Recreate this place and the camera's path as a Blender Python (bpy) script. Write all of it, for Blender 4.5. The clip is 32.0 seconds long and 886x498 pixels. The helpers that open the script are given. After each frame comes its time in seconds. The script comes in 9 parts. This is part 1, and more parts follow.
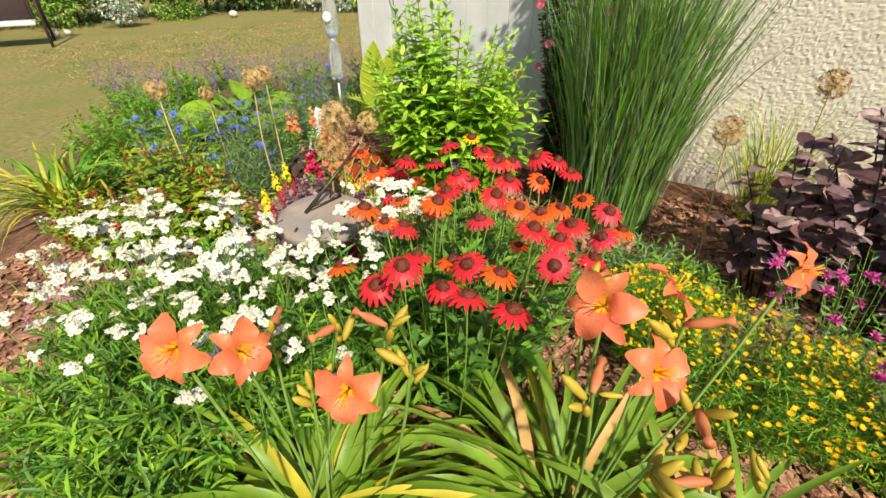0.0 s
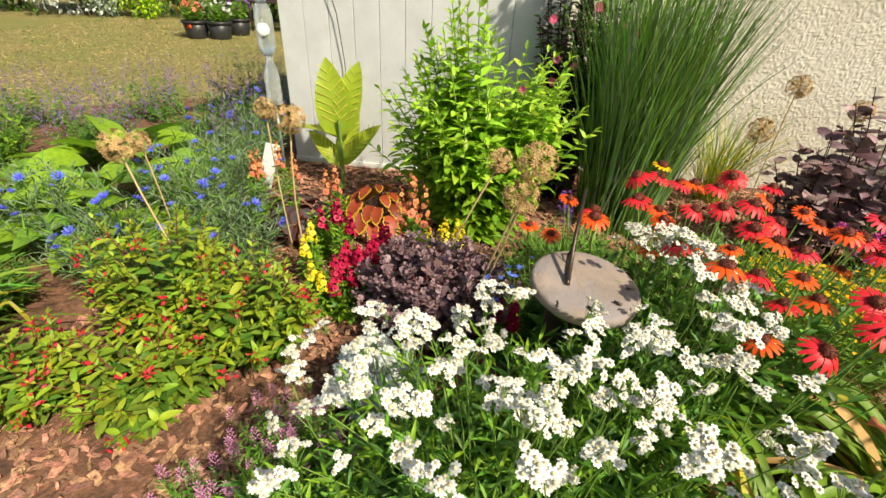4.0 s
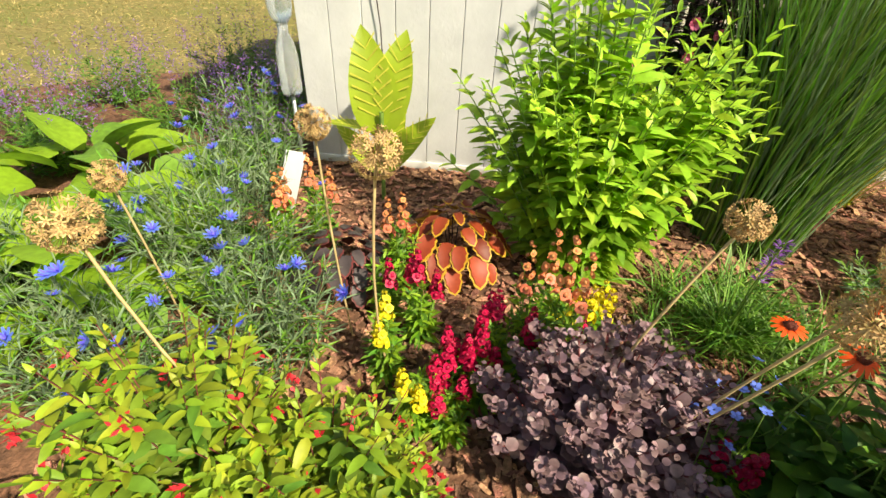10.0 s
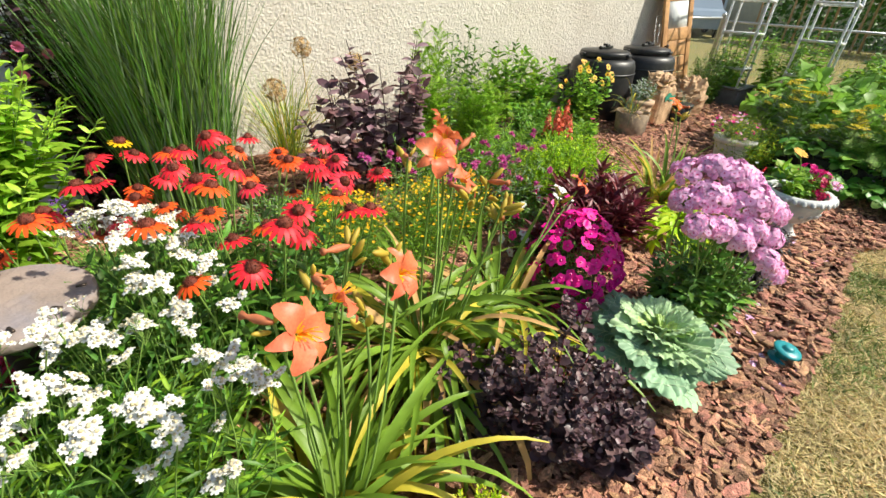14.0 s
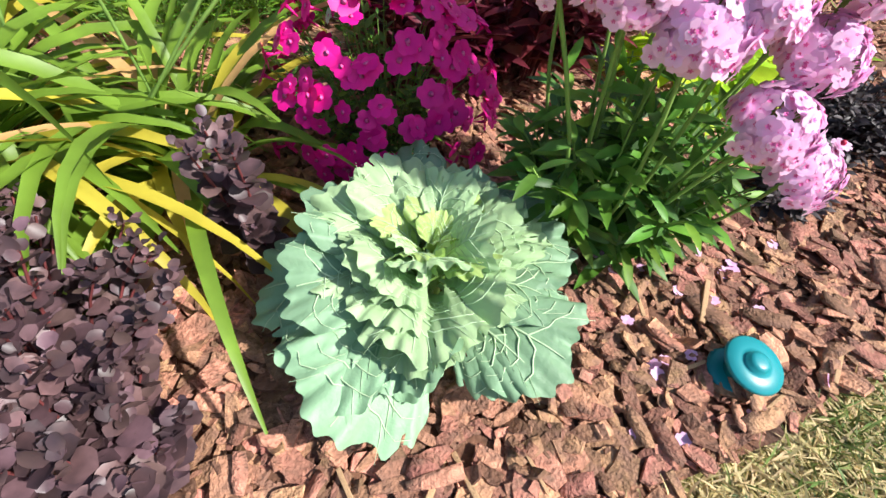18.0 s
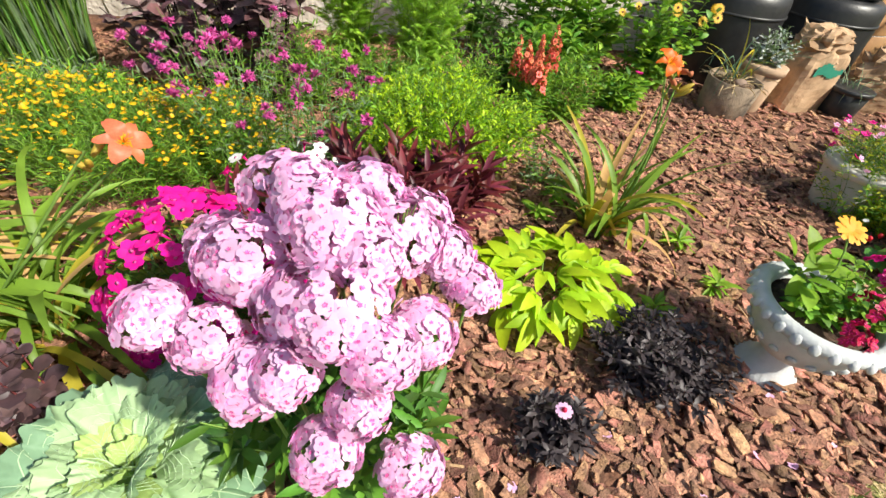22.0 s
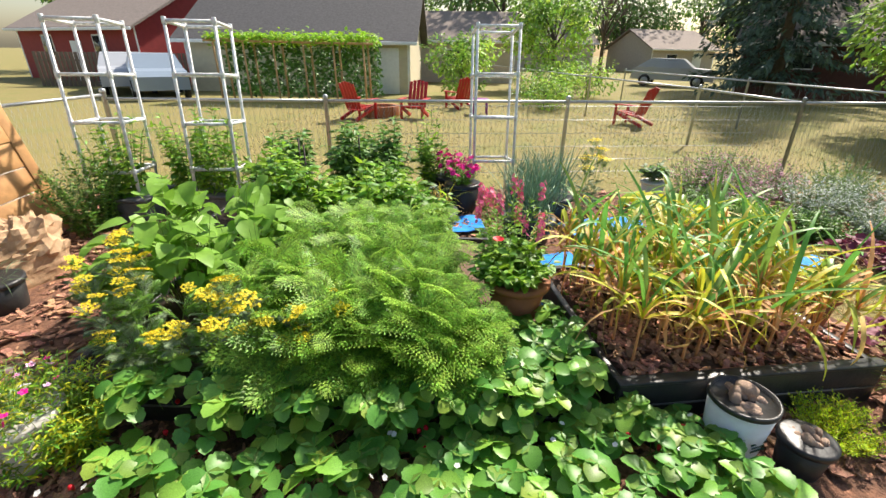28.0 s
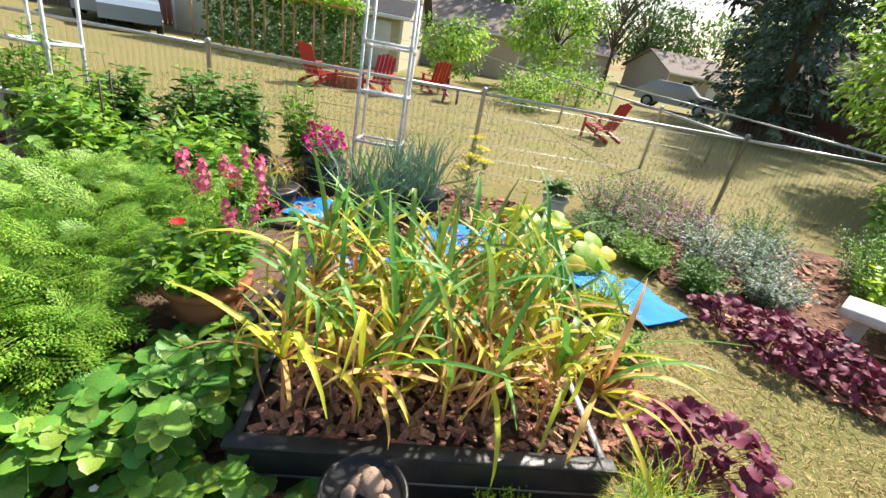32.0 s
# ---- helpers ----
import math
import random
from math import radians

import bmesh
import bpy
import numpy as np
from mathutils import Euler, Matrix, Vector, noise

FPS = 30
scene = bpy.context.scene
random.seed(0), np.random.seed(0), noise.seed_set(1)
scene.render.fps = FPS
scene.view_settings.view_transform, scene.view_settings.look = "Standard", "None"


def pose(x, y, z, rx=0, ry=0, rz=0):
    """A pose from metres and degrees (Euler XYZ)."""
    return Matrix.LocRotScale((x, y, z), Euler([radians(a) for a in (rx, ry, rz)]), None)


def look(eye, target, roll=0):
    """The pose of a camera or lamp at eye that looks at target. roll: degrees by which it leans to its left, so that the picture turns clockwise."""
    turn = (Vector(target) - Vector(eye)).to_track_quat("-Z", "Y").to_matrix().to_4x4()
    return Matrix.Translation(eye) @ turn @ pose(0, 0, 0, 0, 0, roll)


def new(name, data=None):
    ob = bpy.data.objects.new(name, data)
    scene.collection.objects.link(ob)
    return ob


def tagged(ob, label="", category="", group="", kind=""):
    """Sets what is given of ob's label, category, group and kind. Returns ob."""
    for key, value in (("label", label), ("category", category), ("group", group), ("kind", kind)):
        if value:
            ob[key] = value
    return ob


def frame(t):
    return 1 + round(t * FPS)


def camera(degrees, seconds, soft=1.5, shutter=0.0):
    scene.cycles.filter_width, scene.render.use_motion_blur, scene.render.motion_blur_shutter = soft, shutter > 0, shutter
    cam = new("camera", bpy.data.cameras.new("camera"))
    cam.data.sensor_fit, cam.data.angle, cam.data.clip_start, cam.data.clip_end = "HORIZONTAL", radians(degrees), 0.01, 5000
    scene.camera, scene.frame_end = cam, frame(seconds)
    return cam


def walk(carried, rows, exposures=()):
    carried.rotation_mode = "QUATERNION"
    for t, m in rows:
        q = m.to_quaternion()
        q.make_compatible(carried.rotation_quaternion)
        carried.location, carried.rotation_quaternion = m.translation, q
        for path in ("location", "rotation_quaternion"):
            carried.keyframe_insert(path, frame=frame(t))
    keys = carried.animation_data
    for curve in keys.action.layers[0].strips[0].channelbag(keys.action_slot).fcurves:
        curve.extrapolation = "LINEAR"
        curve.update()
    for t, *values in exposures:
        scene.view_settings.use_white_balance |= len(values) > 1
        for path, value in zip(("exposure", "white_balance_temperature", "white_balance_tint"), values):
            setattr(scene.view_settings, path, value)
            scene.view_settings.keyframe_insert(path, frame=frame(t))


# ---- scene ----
LENS = 90.3
PATH = [
    (0, (-0.768, -0.193, 1.624), (-1.732, 1.175, 0.528), 0.0),
    (0.5, (-0.848, -0.318, 1.663), (-1.811, 1.078, 0.603), -0.5),
    (1, (-0.956, -0.42, 1.67), (-1.737, 1.101, 0.633), 1.7),
    (1.5, (-1.127, -0.425, 1.664), (-1.824, 1.147, 0.642), 1.7),
    (2, (-1.386, -0.378, 1.653), (-1.958, 1.24, 0.626), 0.2),
    (2.5, (-1.65, -0.434, 1.659), (-2.071, 1.221, 0.618), 3.3),
    (3, (-1.937, -0.525, 1.665), (-2.159, 1.165, 0.619), 1.4),
    (3.5, (-2.195, -0.528, 1.621), (-2.413, 1.152, 0.558), 3.0),
    (4, (-2.417, -0.435, 1.605), (-2.61, 1.25, 0.545), 3.4),
    (4.5, (-2.59, -0.353, 1.597), (-2.777, 1.329, 0.531), 3.7),
    (6.5, (-3.057, 0.124, 1.551), (-3.1, 1.86, 0.558), 3.9),
    (7, (-3.083, 0.242, 1.508), (-3.133, 1.957, 0.481), 4.0),
    (7.5, (-3.123, 0.386, 1.48), (-3.186, 2.066, 0.398), 4.3),
    (8, (-3.141, 0.458, 1.467), (-3.206, 2.104, 0.333), 4.6),
    (8.5, (-3.167, 0.506, 1.452), (-3.241, 2.116, 0.268), 4.6),
    (9, (-3.179, 0.524, 1.449), (-3.278, 2.116, 0.243), 4.1),
    (9.5, (-3.168, 0.512, 1.469), (-3.293, 2.09, 0.247), 3.3),
    (10, (-3.114, 0.419, 1.502), (-3.217, 2.016, 0.303), 3.3),
    (10.5, (-2.998, 0.234, 1.506), (-2.98, 1.882, 0.372), 3.9),
    (11, (-2.927, 0.07, 1.507), (-2.728, 1.747, 0.435), 4.7),
    (11.5, (-2.838, -0.19, 1.496), (-2.35, 1.454, 0.467), 1.2),
    (12, (-2.676, -0.392, 1.545), (-2.058, 1.201, 0.507), 1.9),
    (12.5, (-2.442, -0.524, 1.569), (-1.706, 1.027, 0.543), 3.7),
    (13, (-2.23, -0.581, 1.552), (-1.339, 0.89, 0.531), 3.0),
    (13.5, (-1.974, -0.588, 1.551), (-0.997, 0.824, 0.524), 4.1),
    (14, (-1.694, -0.618, 1.541), (-0.68, 0.761, 0.507), 2.6),
    (14.5, (-1.408, -0.658, 1.517), (-0.369, 0.696, 0.475), 6.4),
    (16.5, (-0.467, -0.591, 1.322), (0.299, 0.668, -0.03), 12.0),
    (17, (-0.308, -0.586, 1.203), (0.284, 0.67, -0.237), 9.7),
    (17.5, (-0.213, -0.514, 0.983), (0.391, 0.699, -0.488), 8.6),
    (18, (-0.164, -0.452, 0.877), (0.355, 0.691, -0.68), 7.3),
    (18.5, (-0.156, -0.431, 0.857), (0.335, 0.664, -0.742), 7.3),
    (19, (-0.163, -0.434, 0.883), (0.318, 0.634, -0.738), 7.5),
    (19.5, (-0.156, -0.446, 1.082), (0.31, 0.597, -0.56), 7.8),
    (20, (-0.1, -0.456, 1.29), (0.399, 0.664, -0.29), 7.5),
    (20.5, (0.052, -0.483, 1.354), (0.588, 0.752, -0.125), 7.7),
    (21, (0.219, -0.562, 1.365), (0.699, 0.82, 0.001), 10.5),
    (21.5, (0.35, -0.541, 1.352), (0.758, 0.868, -0.007), 8.3),
    (22, (0.569, -0.456, 1.357), (0.934, 0.974, 0.008), 8.6),
    (22.5, (0.775, -0.396, 1.384), (1.172, 1.038, 0.048), 5.5),
    (23, (1.043, -0.339, 1.436), (1.508, 1.176, 0.216), 6.6),
    (23.5, (1.31, -0.281, 1.504), (1.95, 1.229, 0.359), 7.6),
    (24, (1.451, -0.18, 1.556), (2.413, 1.241, 0.529), 7.0),
    (24.5, (1.553, -0.09, 1.623), (2.84, 1.12, 0.684), 3.4),
    (25, (1.627, -0.061, 1.665), (3.177, 0.821, 0.76), 3.2),
    (25.5, (1.667, -0.093, 1.706), (3.303, 0.626, 0.809), 4.1),
    (26, (1.718, -0.176, 1.738), (3.397, 0.457, 0.856), 2.5),
    (26.5, (1.784, -0.299, 1.764), (3.526, 0.15, 0.89), 1.4),
    (28.5, (2.083, -0.69, 1.753), (3.914, -0.899, 0.978), 4.8),
    (29, (2.235, -0.729, 1.716), (4.019, -1.245, 0.975), 9.1),
    (29.5, (2.296, -0.973, 1.726), (4.067, -1.534, 0.984), 5.5),
    (30, (2.333, -1.17, 1.719), (4.115, -1.687, 0.972), 7.3),
    (30.5, (2.374, -1.375, 1.701), (4.164, -1.843, 0.941), 8.0),
    (31, (2.477, -1.606, 1.69), (4.285, -1.921, 0.894), 9.2),
    (31.5, (2.588, -1.878, 1.679), (4.402, -2.093, 0.864), 7.8),
    (32, (2.641, -2.151, 1.694), (4.446, -2.131, 0.835), 10.7),
]
cam = camera(LENS, 32.0, soft=1.5)
walk(cam, [(t, look(eye, aim, roll)) for t, eye, aim, roll in PATH],
     exposures=[(0.0, 0.37, 7200, 2.0), (4.0, 0.40, 7400, 3.0), (8.0, 0.69, 7800, 2.0), (10.0, 0.67, 7800, 2.0), (12.0, 0.52, 7400, 3.0), (14.0, 0.60, 6700, 5.0), (18.0, 0.67, 6100, 10.0), (20.5, 0.68, 6300, 7.0),
                (23.0, 0.41, 6600, 6.0), (25.5, 0.47, 6500, 7.0), (28.5, 0.97, 6800, 11.0), (32.0, 0.99, 6600, 11.0)])

# ---- light: hazy sun from the right of the garage wall ----
SUN = Vector((0.70, -0.50, 0.88)).normalized()
world = bpy.data.worlds.new("world")
scene.world = world
world.use_nodes = True
wt = world.node_tree
sky = wt.nodes.new("ShaderNodeTexSky")
sky.sky_type = "NISHITA"
sky.sun_disc = False
sky.sun_elevation = math.asin(SUN.z)
sky.sun_rotation = math.atan2(SUN.x, SUN.y)
sky.dust_density = 2.0
sky.air_density = 1.2
wt.nodes["Background"].inputs["Strength"].default_value = 0.092
wt.links.new(sky.outputs[0], wt.nodes["Background"].inputs["Color"])
sun = new("sun", bpy.data.lights.new("sun", "SUN"))
sun.data.energy = 4.6
sun.data.angle = radians(1.5)
sun.data.color = (1.0, 0.94, 0.85)
sun.matrix_world = look(SUN * 50, (0, 0, 0))

# ---- materials ----
MATS = {}


def mat(name, col, rough=0.6, var=0.12, scale=20.0, bump=0.0, bscale=60.0, hue=0.0, thin=0.0, metal=0.0, spec=0.4,
        dark=None, dscale=3.0, obj=False, island=True, trans=0.0):
    """A procedural surface: a base colour with grain, island or object variation, stains and relief."""
    m = bpy.data.materials.new(name)
    m.use_nodes = True
    nt = m.node_tree
    N, K = nt.nodes, nt.links
    p = N["Principled BSDF"]
    p.inputs["Roughness"].default_value = rough
    p.inputs["Metallic"].default_value = metal
    p.inputs["Transmission Weight"].default_value = trans
    p.inputs["Specular IOR Level"].default_value = spec
    tc = N.new("ShaderNodeTexCoord")
    nz = N.new("ShaderNodeTexNoise")
    nz.inputs["Scale"].default_value = scale
    nz.inputs["Detail"].default_value = 4.0
    K.new(tc.outputs["Object"], nz.inputs["Vector"])
    hs = N.new("ShaderNodeHueSaturation")
    hs.inputs["Color"].default_value = (*col, 1)
    val = N.new("ShaderNodeMapRange")
    val.inputs["From Min"].default_value, val.inputs["From Max"].default_value = 0.3, 0.7
    val.inputs["To Min"].default_value, val.inputs["To Max"].default_value = 1 - var, 1 + var
    K.new(nz.outputs["Fac"], val.inputs["Value"])
    last = val.outputs[0]
    rnd = None
    if obj:
        oi = N.new("ShaderNodeObjectInfo")
        rnd = oi.outputs["Random"]
    elif island:
        ge = N.new("ShaderNodeNewGeometry")
        rnd = ge.outputs["Random Per Island"]
    if rnd is not None:
        mr = N.new("ShaderNodeMapRange")
        mr.inputs["To Min"].default_value, mr.inputs["To Max"].default_value = 1 - 1.6 * var, 1 + 1.6 * var
        K.new(rnd, mr.inputs["Value"])
        mu = N.new("ShaderNodeMath")
        mu.operation = "MULTIPLY"
        K.new(last, mu.inputs[0]), K.new(mr.outputs[0], mu.inputs[1])
        last = mu.outputs[0]
        if hue:
            hr = N.new("ShaderNodeMapRange")
            hr.inputs["To Min"].default_value, hr.inputs["To Max"].default_value = 0.5 - hue, 0.5 + hue
            wn = N.new("ShaderNodeTexWhiteNoise")
            wn.noise_dimensions = "1D"
            K.new(rnd, wn.inputs["W"]), K.new(wn.outputs["Value"], hr.inputs["Value"]), K.new(hr.outputs[0], hs.inputs["Hue"])
    K.new(last, hs.inputs["Value"])
    colour = hs.outputs[0]
    if dark is not None:
        n2 = N.new("ShaderNodeTexNoise")
        n2.inputs["Scale"].default_value, n2.inputs["Detail"].default_value = dscale, 6.0
        K.new(tc.outputs["Object"], n2.inputs["Vector"])
        r2 = N.new("ShaderNodeMapRange")
        r2.inputs["From Min"].default_value, r2.inputs["From Max"].default_value = 0.45, 0.68
        K.new(n2.outputs["Fac"], r2.inputs["Value"])
        mx = N.new("ShaderNodeMix")
        mx.data_type = "RGBA"
        K.new(r2.outputs[0], mx.inputs["Factor"]), K.new(colour, mx.inputs["A"])
        mx.inputs["B"].default_value = (*dark, 1)
        colour = mx.outputs["Result"]
    K.new(colour, p.inputs["Base Color"])
    if bump:
        bn = N.new("ShaderNodeTexNoise")
        bn.inputs["Scale"].default_value, bn.inputs["Detail"].default_value = bscale, 5.0
        K.new(tc.outputs["Object"], bn.inputs["Vector"])
        bp = N.new("ShaderNodeBump")
        bp.inputs["Strength"].default_value, bp.inputs["Distance"].default_value = min(1.0, bump), 0.01 * max(1.0, bump)
        K.new(bn.outputs["Fac"], bp.inputs["Height"]), K.new(bp.outputs[0], p.inputs["Normal"])
    if thin:
        tr = N.new("ShaderNodeBsdfTranslucent")
        ms = N.new("ShaderNodeMixShader")
        ms.inputs[0].default_value = thin
        K.new(colour, tr.inputs["Color"]), K.new(p.outputs[0], ms.inputs[1]), K.new(tr.outputs[0], ms.inputs[2])
        K.new(ms.outputs[0], N["Material Output"].inputs["Surface"])
    MATS[name] = m
    return m


# ---- mesh helpers ----
rng = np.random.default_rng(7)


class Build:
    """Gathers vertices and faces of one mesh."""

    def __init__(self):
        self.v, self.f, self.m, self.n = [], [], [], 0

    def add(self, v, f, mi=0):
        v = np.asarray(v, float)
        self.v.append(v)
        off = self.n
        self.f += [tuple(int(i) + off for i in q) for q in f]
        self.m += [mi] * len(f)
        self.n += len(v)
        return self

    def scatter(self, template, mats4, mi=0):
        """Copies of a template (vertices, faces) under many 4 x 4 matrices."""
        v, f = template
        mats4 = np.asarray(mats4)
        if not len(mats4):
            return self
        vh = np.c_[v, np.ones(len(v))]
        out = np.einsum("nij,vj->nvi", mats4[:, :3, :], vh)
        fo = (np.arange(len(mats4)) * len(v) + self.n)
        self.f += [tuple(int(i) + int(o) for i in q) for o in fo for q in f]
        self.m += [mi] * (len(f) * len(mats4))
        self.v.append(out.reshape(-1, 3))
        self.n += out.shape[0] * out.shape[1]
        return self

    def mesh(self, name, materials, smooth=True):
        me = bpy.data.meshes.new(name)
        v = np.concatenate(self.v) if self.v else np.zeros((0, 3))
        me.from_pydata(v.tolist(), [], self.f)
        for m in materials:
            me.materials.append(m)
        if len(materials) > 1:
            me.polygons.foreach_set("material_index", self.m)
        if smooth:
            me.polygons.foreach_set("use_smooth", [True] * len(self.f))
        me.update()
        return me


def mats_of(m):
    return [MATS[k] for k in m] if isinstance(m, (list, tuple)) else [MATS[m]]


def thing(name, label, category, at=(0, 0, 0), group="", kind="", rz=0.0):
    ob = new(name)
    ob.empty_display_size = 0.1
    ob.matrix_world = pose(*at, 0, 0, rz)
    return tagged(ob, label, category, group, kind)


def part(name, b, m, parent, label="", smooth=True, at=None):
    """One mesh object under a thing or a part; b: Build, (vertices, faces), or a ready mesh."""
    if isinstance(b, tuple):
        b = Build().add(*b)
    me = b if isinstance(b, bpy.types.Mesh) else b.mesh(name, mats_of(m), smooth)
    ob = new(name, me)
    ob.parent = parent
    if at is not None:
        ob.matrix_basis = at
    if label:
        ob["label"] = label
    if name in ("stalk_bundle", "branch_frame", "foliage", "bloom_scatter"):
        tagged(ob, kind="stuff")
    return ob


def solid(name, b, m, label, category, group="", kind="", smooth=True, at=None):
    """A thing that is one mesh."""
    ob = part(name, b, m, None, label, smooth, at)
    return tagged(ob, label, category, group, kind)


def box(x0, x1, y0, y1, z0, z1, bev=0.0):
    """A box with chamfered edges when bev > 0."""
    if bev <= 0:
        v = [(x, y, z) for z in (z0, z1) for x, y in ((x0, y0), (x1, y0), (x1, y1), (x0, y1))]
        return v, [(3, 2, 1, 0), (4, 5, 6, 7), (0, 1, 5, 4), (1, 2, 6, 5), (2, 3, 7, 6), (3, 0, 4, 7)]
    bm = bmesh.new()
    bmesh.ops.create_cube(bm, size=1)
    for w in bm.verts:
        w.co = Vector((x0 + (w.co.x + 0.5) * (x1 - x0), y0 + (w.co.y + 0.5) * (y1 - y0), z0 + (w.co.z + 0.5) * (z1 - z0)))
    bmesh.ops.bevel(bm, geom=bm.edges[:], offset=bev, segments=2, affect="EDGES", profile=0.5)
    bm.verts.index_update()
    out = [tuple(w.co) for w in bm.verts], [tuple(w.index for w in q.verts) for q in bm.faces]
    bm.free()
    return out


def tube(pts, rad, sides=6, cap=True):
    """A round bar along points; rad: one radius or one each."""
    pts = np.asarray(pts, float)
    n = len(pts)
    rad = np.full(n, rad) if np.isscalar(rad) else np.asarray(rad, float)
    d = np.gradient(pts, axis=0)
    d /= np.linalg.norm(d, axis=1)[:, None] + 1e-9
    ref = np.array([0.0, 0, 1]) if abs(d[0][2]) < 0.9 else np.array([1.0, 0, 0])
    v = []
    for i in range(n):
        a = np.cross(d[i], ref)
        a /= np.linalg.norm(a) + 1e-9
        b = np.cross(d[i], a)
        ang = np.linspace(0, 2 * np.pi, sides, endpoint=False)
        v.append(pts[i] + rad[i] * (np.cos(ang)[:, None] * a + np.sin(ang)[:, None] * b))
    f = [(i * sides + j, i * sides + (j + 1) % sides, (i + 1) * sides + (j + 1) % sides, (i + 1) * sides + j)
         for i in range(n - 1) for j in range(sides)]
    if cap:
        f += [tuple(range(sides))[::-1], tuple((n - 1) * sides + j for j in range(sides))]
    return np.concatenate(v), f


def lathe(profile, sides=32, wob=None):
    """A turned body from (radius, height) pairs."""
    v = [(r * math.cos(a) * (wob(a, z) if wob else 1), r * math.sin(a) * (wob(a, z) if wob else 1), z)
         for r, z in profile for a in np.linspace(0, 2 * np.pi, sides, endpoint=False)]
    n = len(profile)
    f = [(i * sides + j, i * sides + (j + 1) % sides, (i + 1) * sides + (j + 1) % sides, (i + 1) * sides + j)
         for i in range(n - 1) for j in range(sides)]
    f += [tuple(range(sides))[::-1], tuple((n - 1) * sides + j for j in range(sides))]
    return v, f


def leaf(n=4, width=0.4, shape=0.45, fold=0.12, droop=0.25, tooth=0.0, tip=1.0):
    """A leaf of length 1 along +y with a folded midrib; its face looks to +z."""
    v, f = [], []
    for i in range(n + 1):
        s = i / n
        w = width * 0.5 * (s ** shape) * ((1 - s) ** (0.55 * tip)) * 1.9 + 0.004
        w *= 1 + tooth * (1 if i % 2 else -1)
        z = -droop * s * s
        v += [(-w, s, z + fold * w * 2), (0, s, z), (w, s, z + fold * w * 2)]
    for i in range(n):
        a = 3 * i
        f += [(a, a + 1, a + 4, a + 3), (a + 1, a + 2, a + 5, a + 4)]
    return np.array(v), f


def frames(pos, along, size, face=None, roll=0.4, wide=1.0):
    """4 x 4 matrices that lay the local +y along given ways, +z near the face way."""
    pos, along = np.atleast_2d(pos).astype(float), np.atleast_2d(along).astype(float)
    n = len(pos)
    y = along / (np.linalg.norm(along, axis=1)[:, None] + 1e-9)
    up = np.tile([0.0, 0, 1], (n, 1)) if face is None else np.broadcast_to(np.asarray(face, float), (n, 3))
    up = up + rng.normal(0, roll, (n, 3)) if roll else up + 1e-4
    x = np.cross(y, up)
    x /= np.linalg.norm(x, axis=1)[:, None] + 1e-9
    z = np.cross(x, y)
    size = np.broadcast_to(np.asarray(size, float), (n,))[:, None]
    m = np.zeros((n, 4, 4))
    m[:, :3, 0], m[:, :3, 1], m[:, :3, 2], m[:, :3, 3], m[:, 3, 3] = x * size * wide, y * size, z * size, pos, 1
    return m


def blades(n, base, length, width, elev, droop, segs=6, base_r=0.05, cols=3, tipw=0.15, az=None, fold=0.3, kink=0.0):
    """Strap leaves that rise from round a base and arch over. Ranges are (low, high)."""
    v, f = [], []
    base = np.asarray(base, float)
    many = base.ndim == 2
    off = 0
    for i in range(n):
        b0 = base[i % len(base)] if many else base
        a = rng.uniform(0, 2 * np.pi) if az is None else rng.uniform(*az)
        L, w = rng.uniform(*length), rng.uniform(*width)
        e, dr = rng.uniform(*elev), rng.uniform(*droop)
        turn = rng.normal(0, 0.25)
        r = base_r * math.sqrt(rng.uniform())
        aa = rng.uniform(0, 2 * np.pi)
        p = b0 + np.array([math.cos(aa) * r, math.sin(aa) * r, 0])
        kx = rng.uniform(0.4, 0.8) if rng.uniform() < kink else 2
        tw = rng.normal(0, 0.5)
        for j in range(segs + 1):
            s = j / segs
            an = radians(e) - radians(dr) * s ** 1.5 - (1.6 if s > kx else 0)
            h = a + turn * s
            d = np.array([math.cos(h) * math.cos(an), math.sin(h) * math.cos(an), math.sin(an)])
            if j:
                p = p + d * (L / segs)
            side = np.array([-math.sin(h), math.cos(h), 0])
            nrm = np.cross(d, side)
            side = side * math.cos(tw * s) + nrm * math.sin(tw * s)
            ww = 0.5 * w * (1 if s < 0.5 else 1 - (1 - tipw) * ((s - 0.5) * 2) ** 1.6) * (0.7 + 0.6 * min(s * 4, 0.5))
            if cols == 3:
                v += [p - side * ww - nrm * ww * fold * -1, p, p + side * ww + nrm * ww * fold]
            else:
                v += [p - side * ww, p + side * ww]
        for j in range(segs):
            q = off + cols * j
            if cols == 3:
                f += [(q, q + 1, q + 4, q + 3), (q + 1, q + 2, q + 5, q + 4)]
            else:
                f.append((q, q + 1, q + 3, q + 2))
        off += cols * (segs + 1)
    return np.array(v), f


def sphere(r=1.0, u=8, w=6):
    return lathe([(max(1e-3, math.sin(math.pi * k / w)) * r, -math.cos(math.pi * k / w) * r) for k in range(w + 1)], u)


def unit(n, up=0.0):
    d = rng.normal(size=(n, 3))
    d[:, 2] = np.abs(d[:, 2]) * 1.0 + up
    return d / np.linalg.norm(d, axis=1)[:, None]

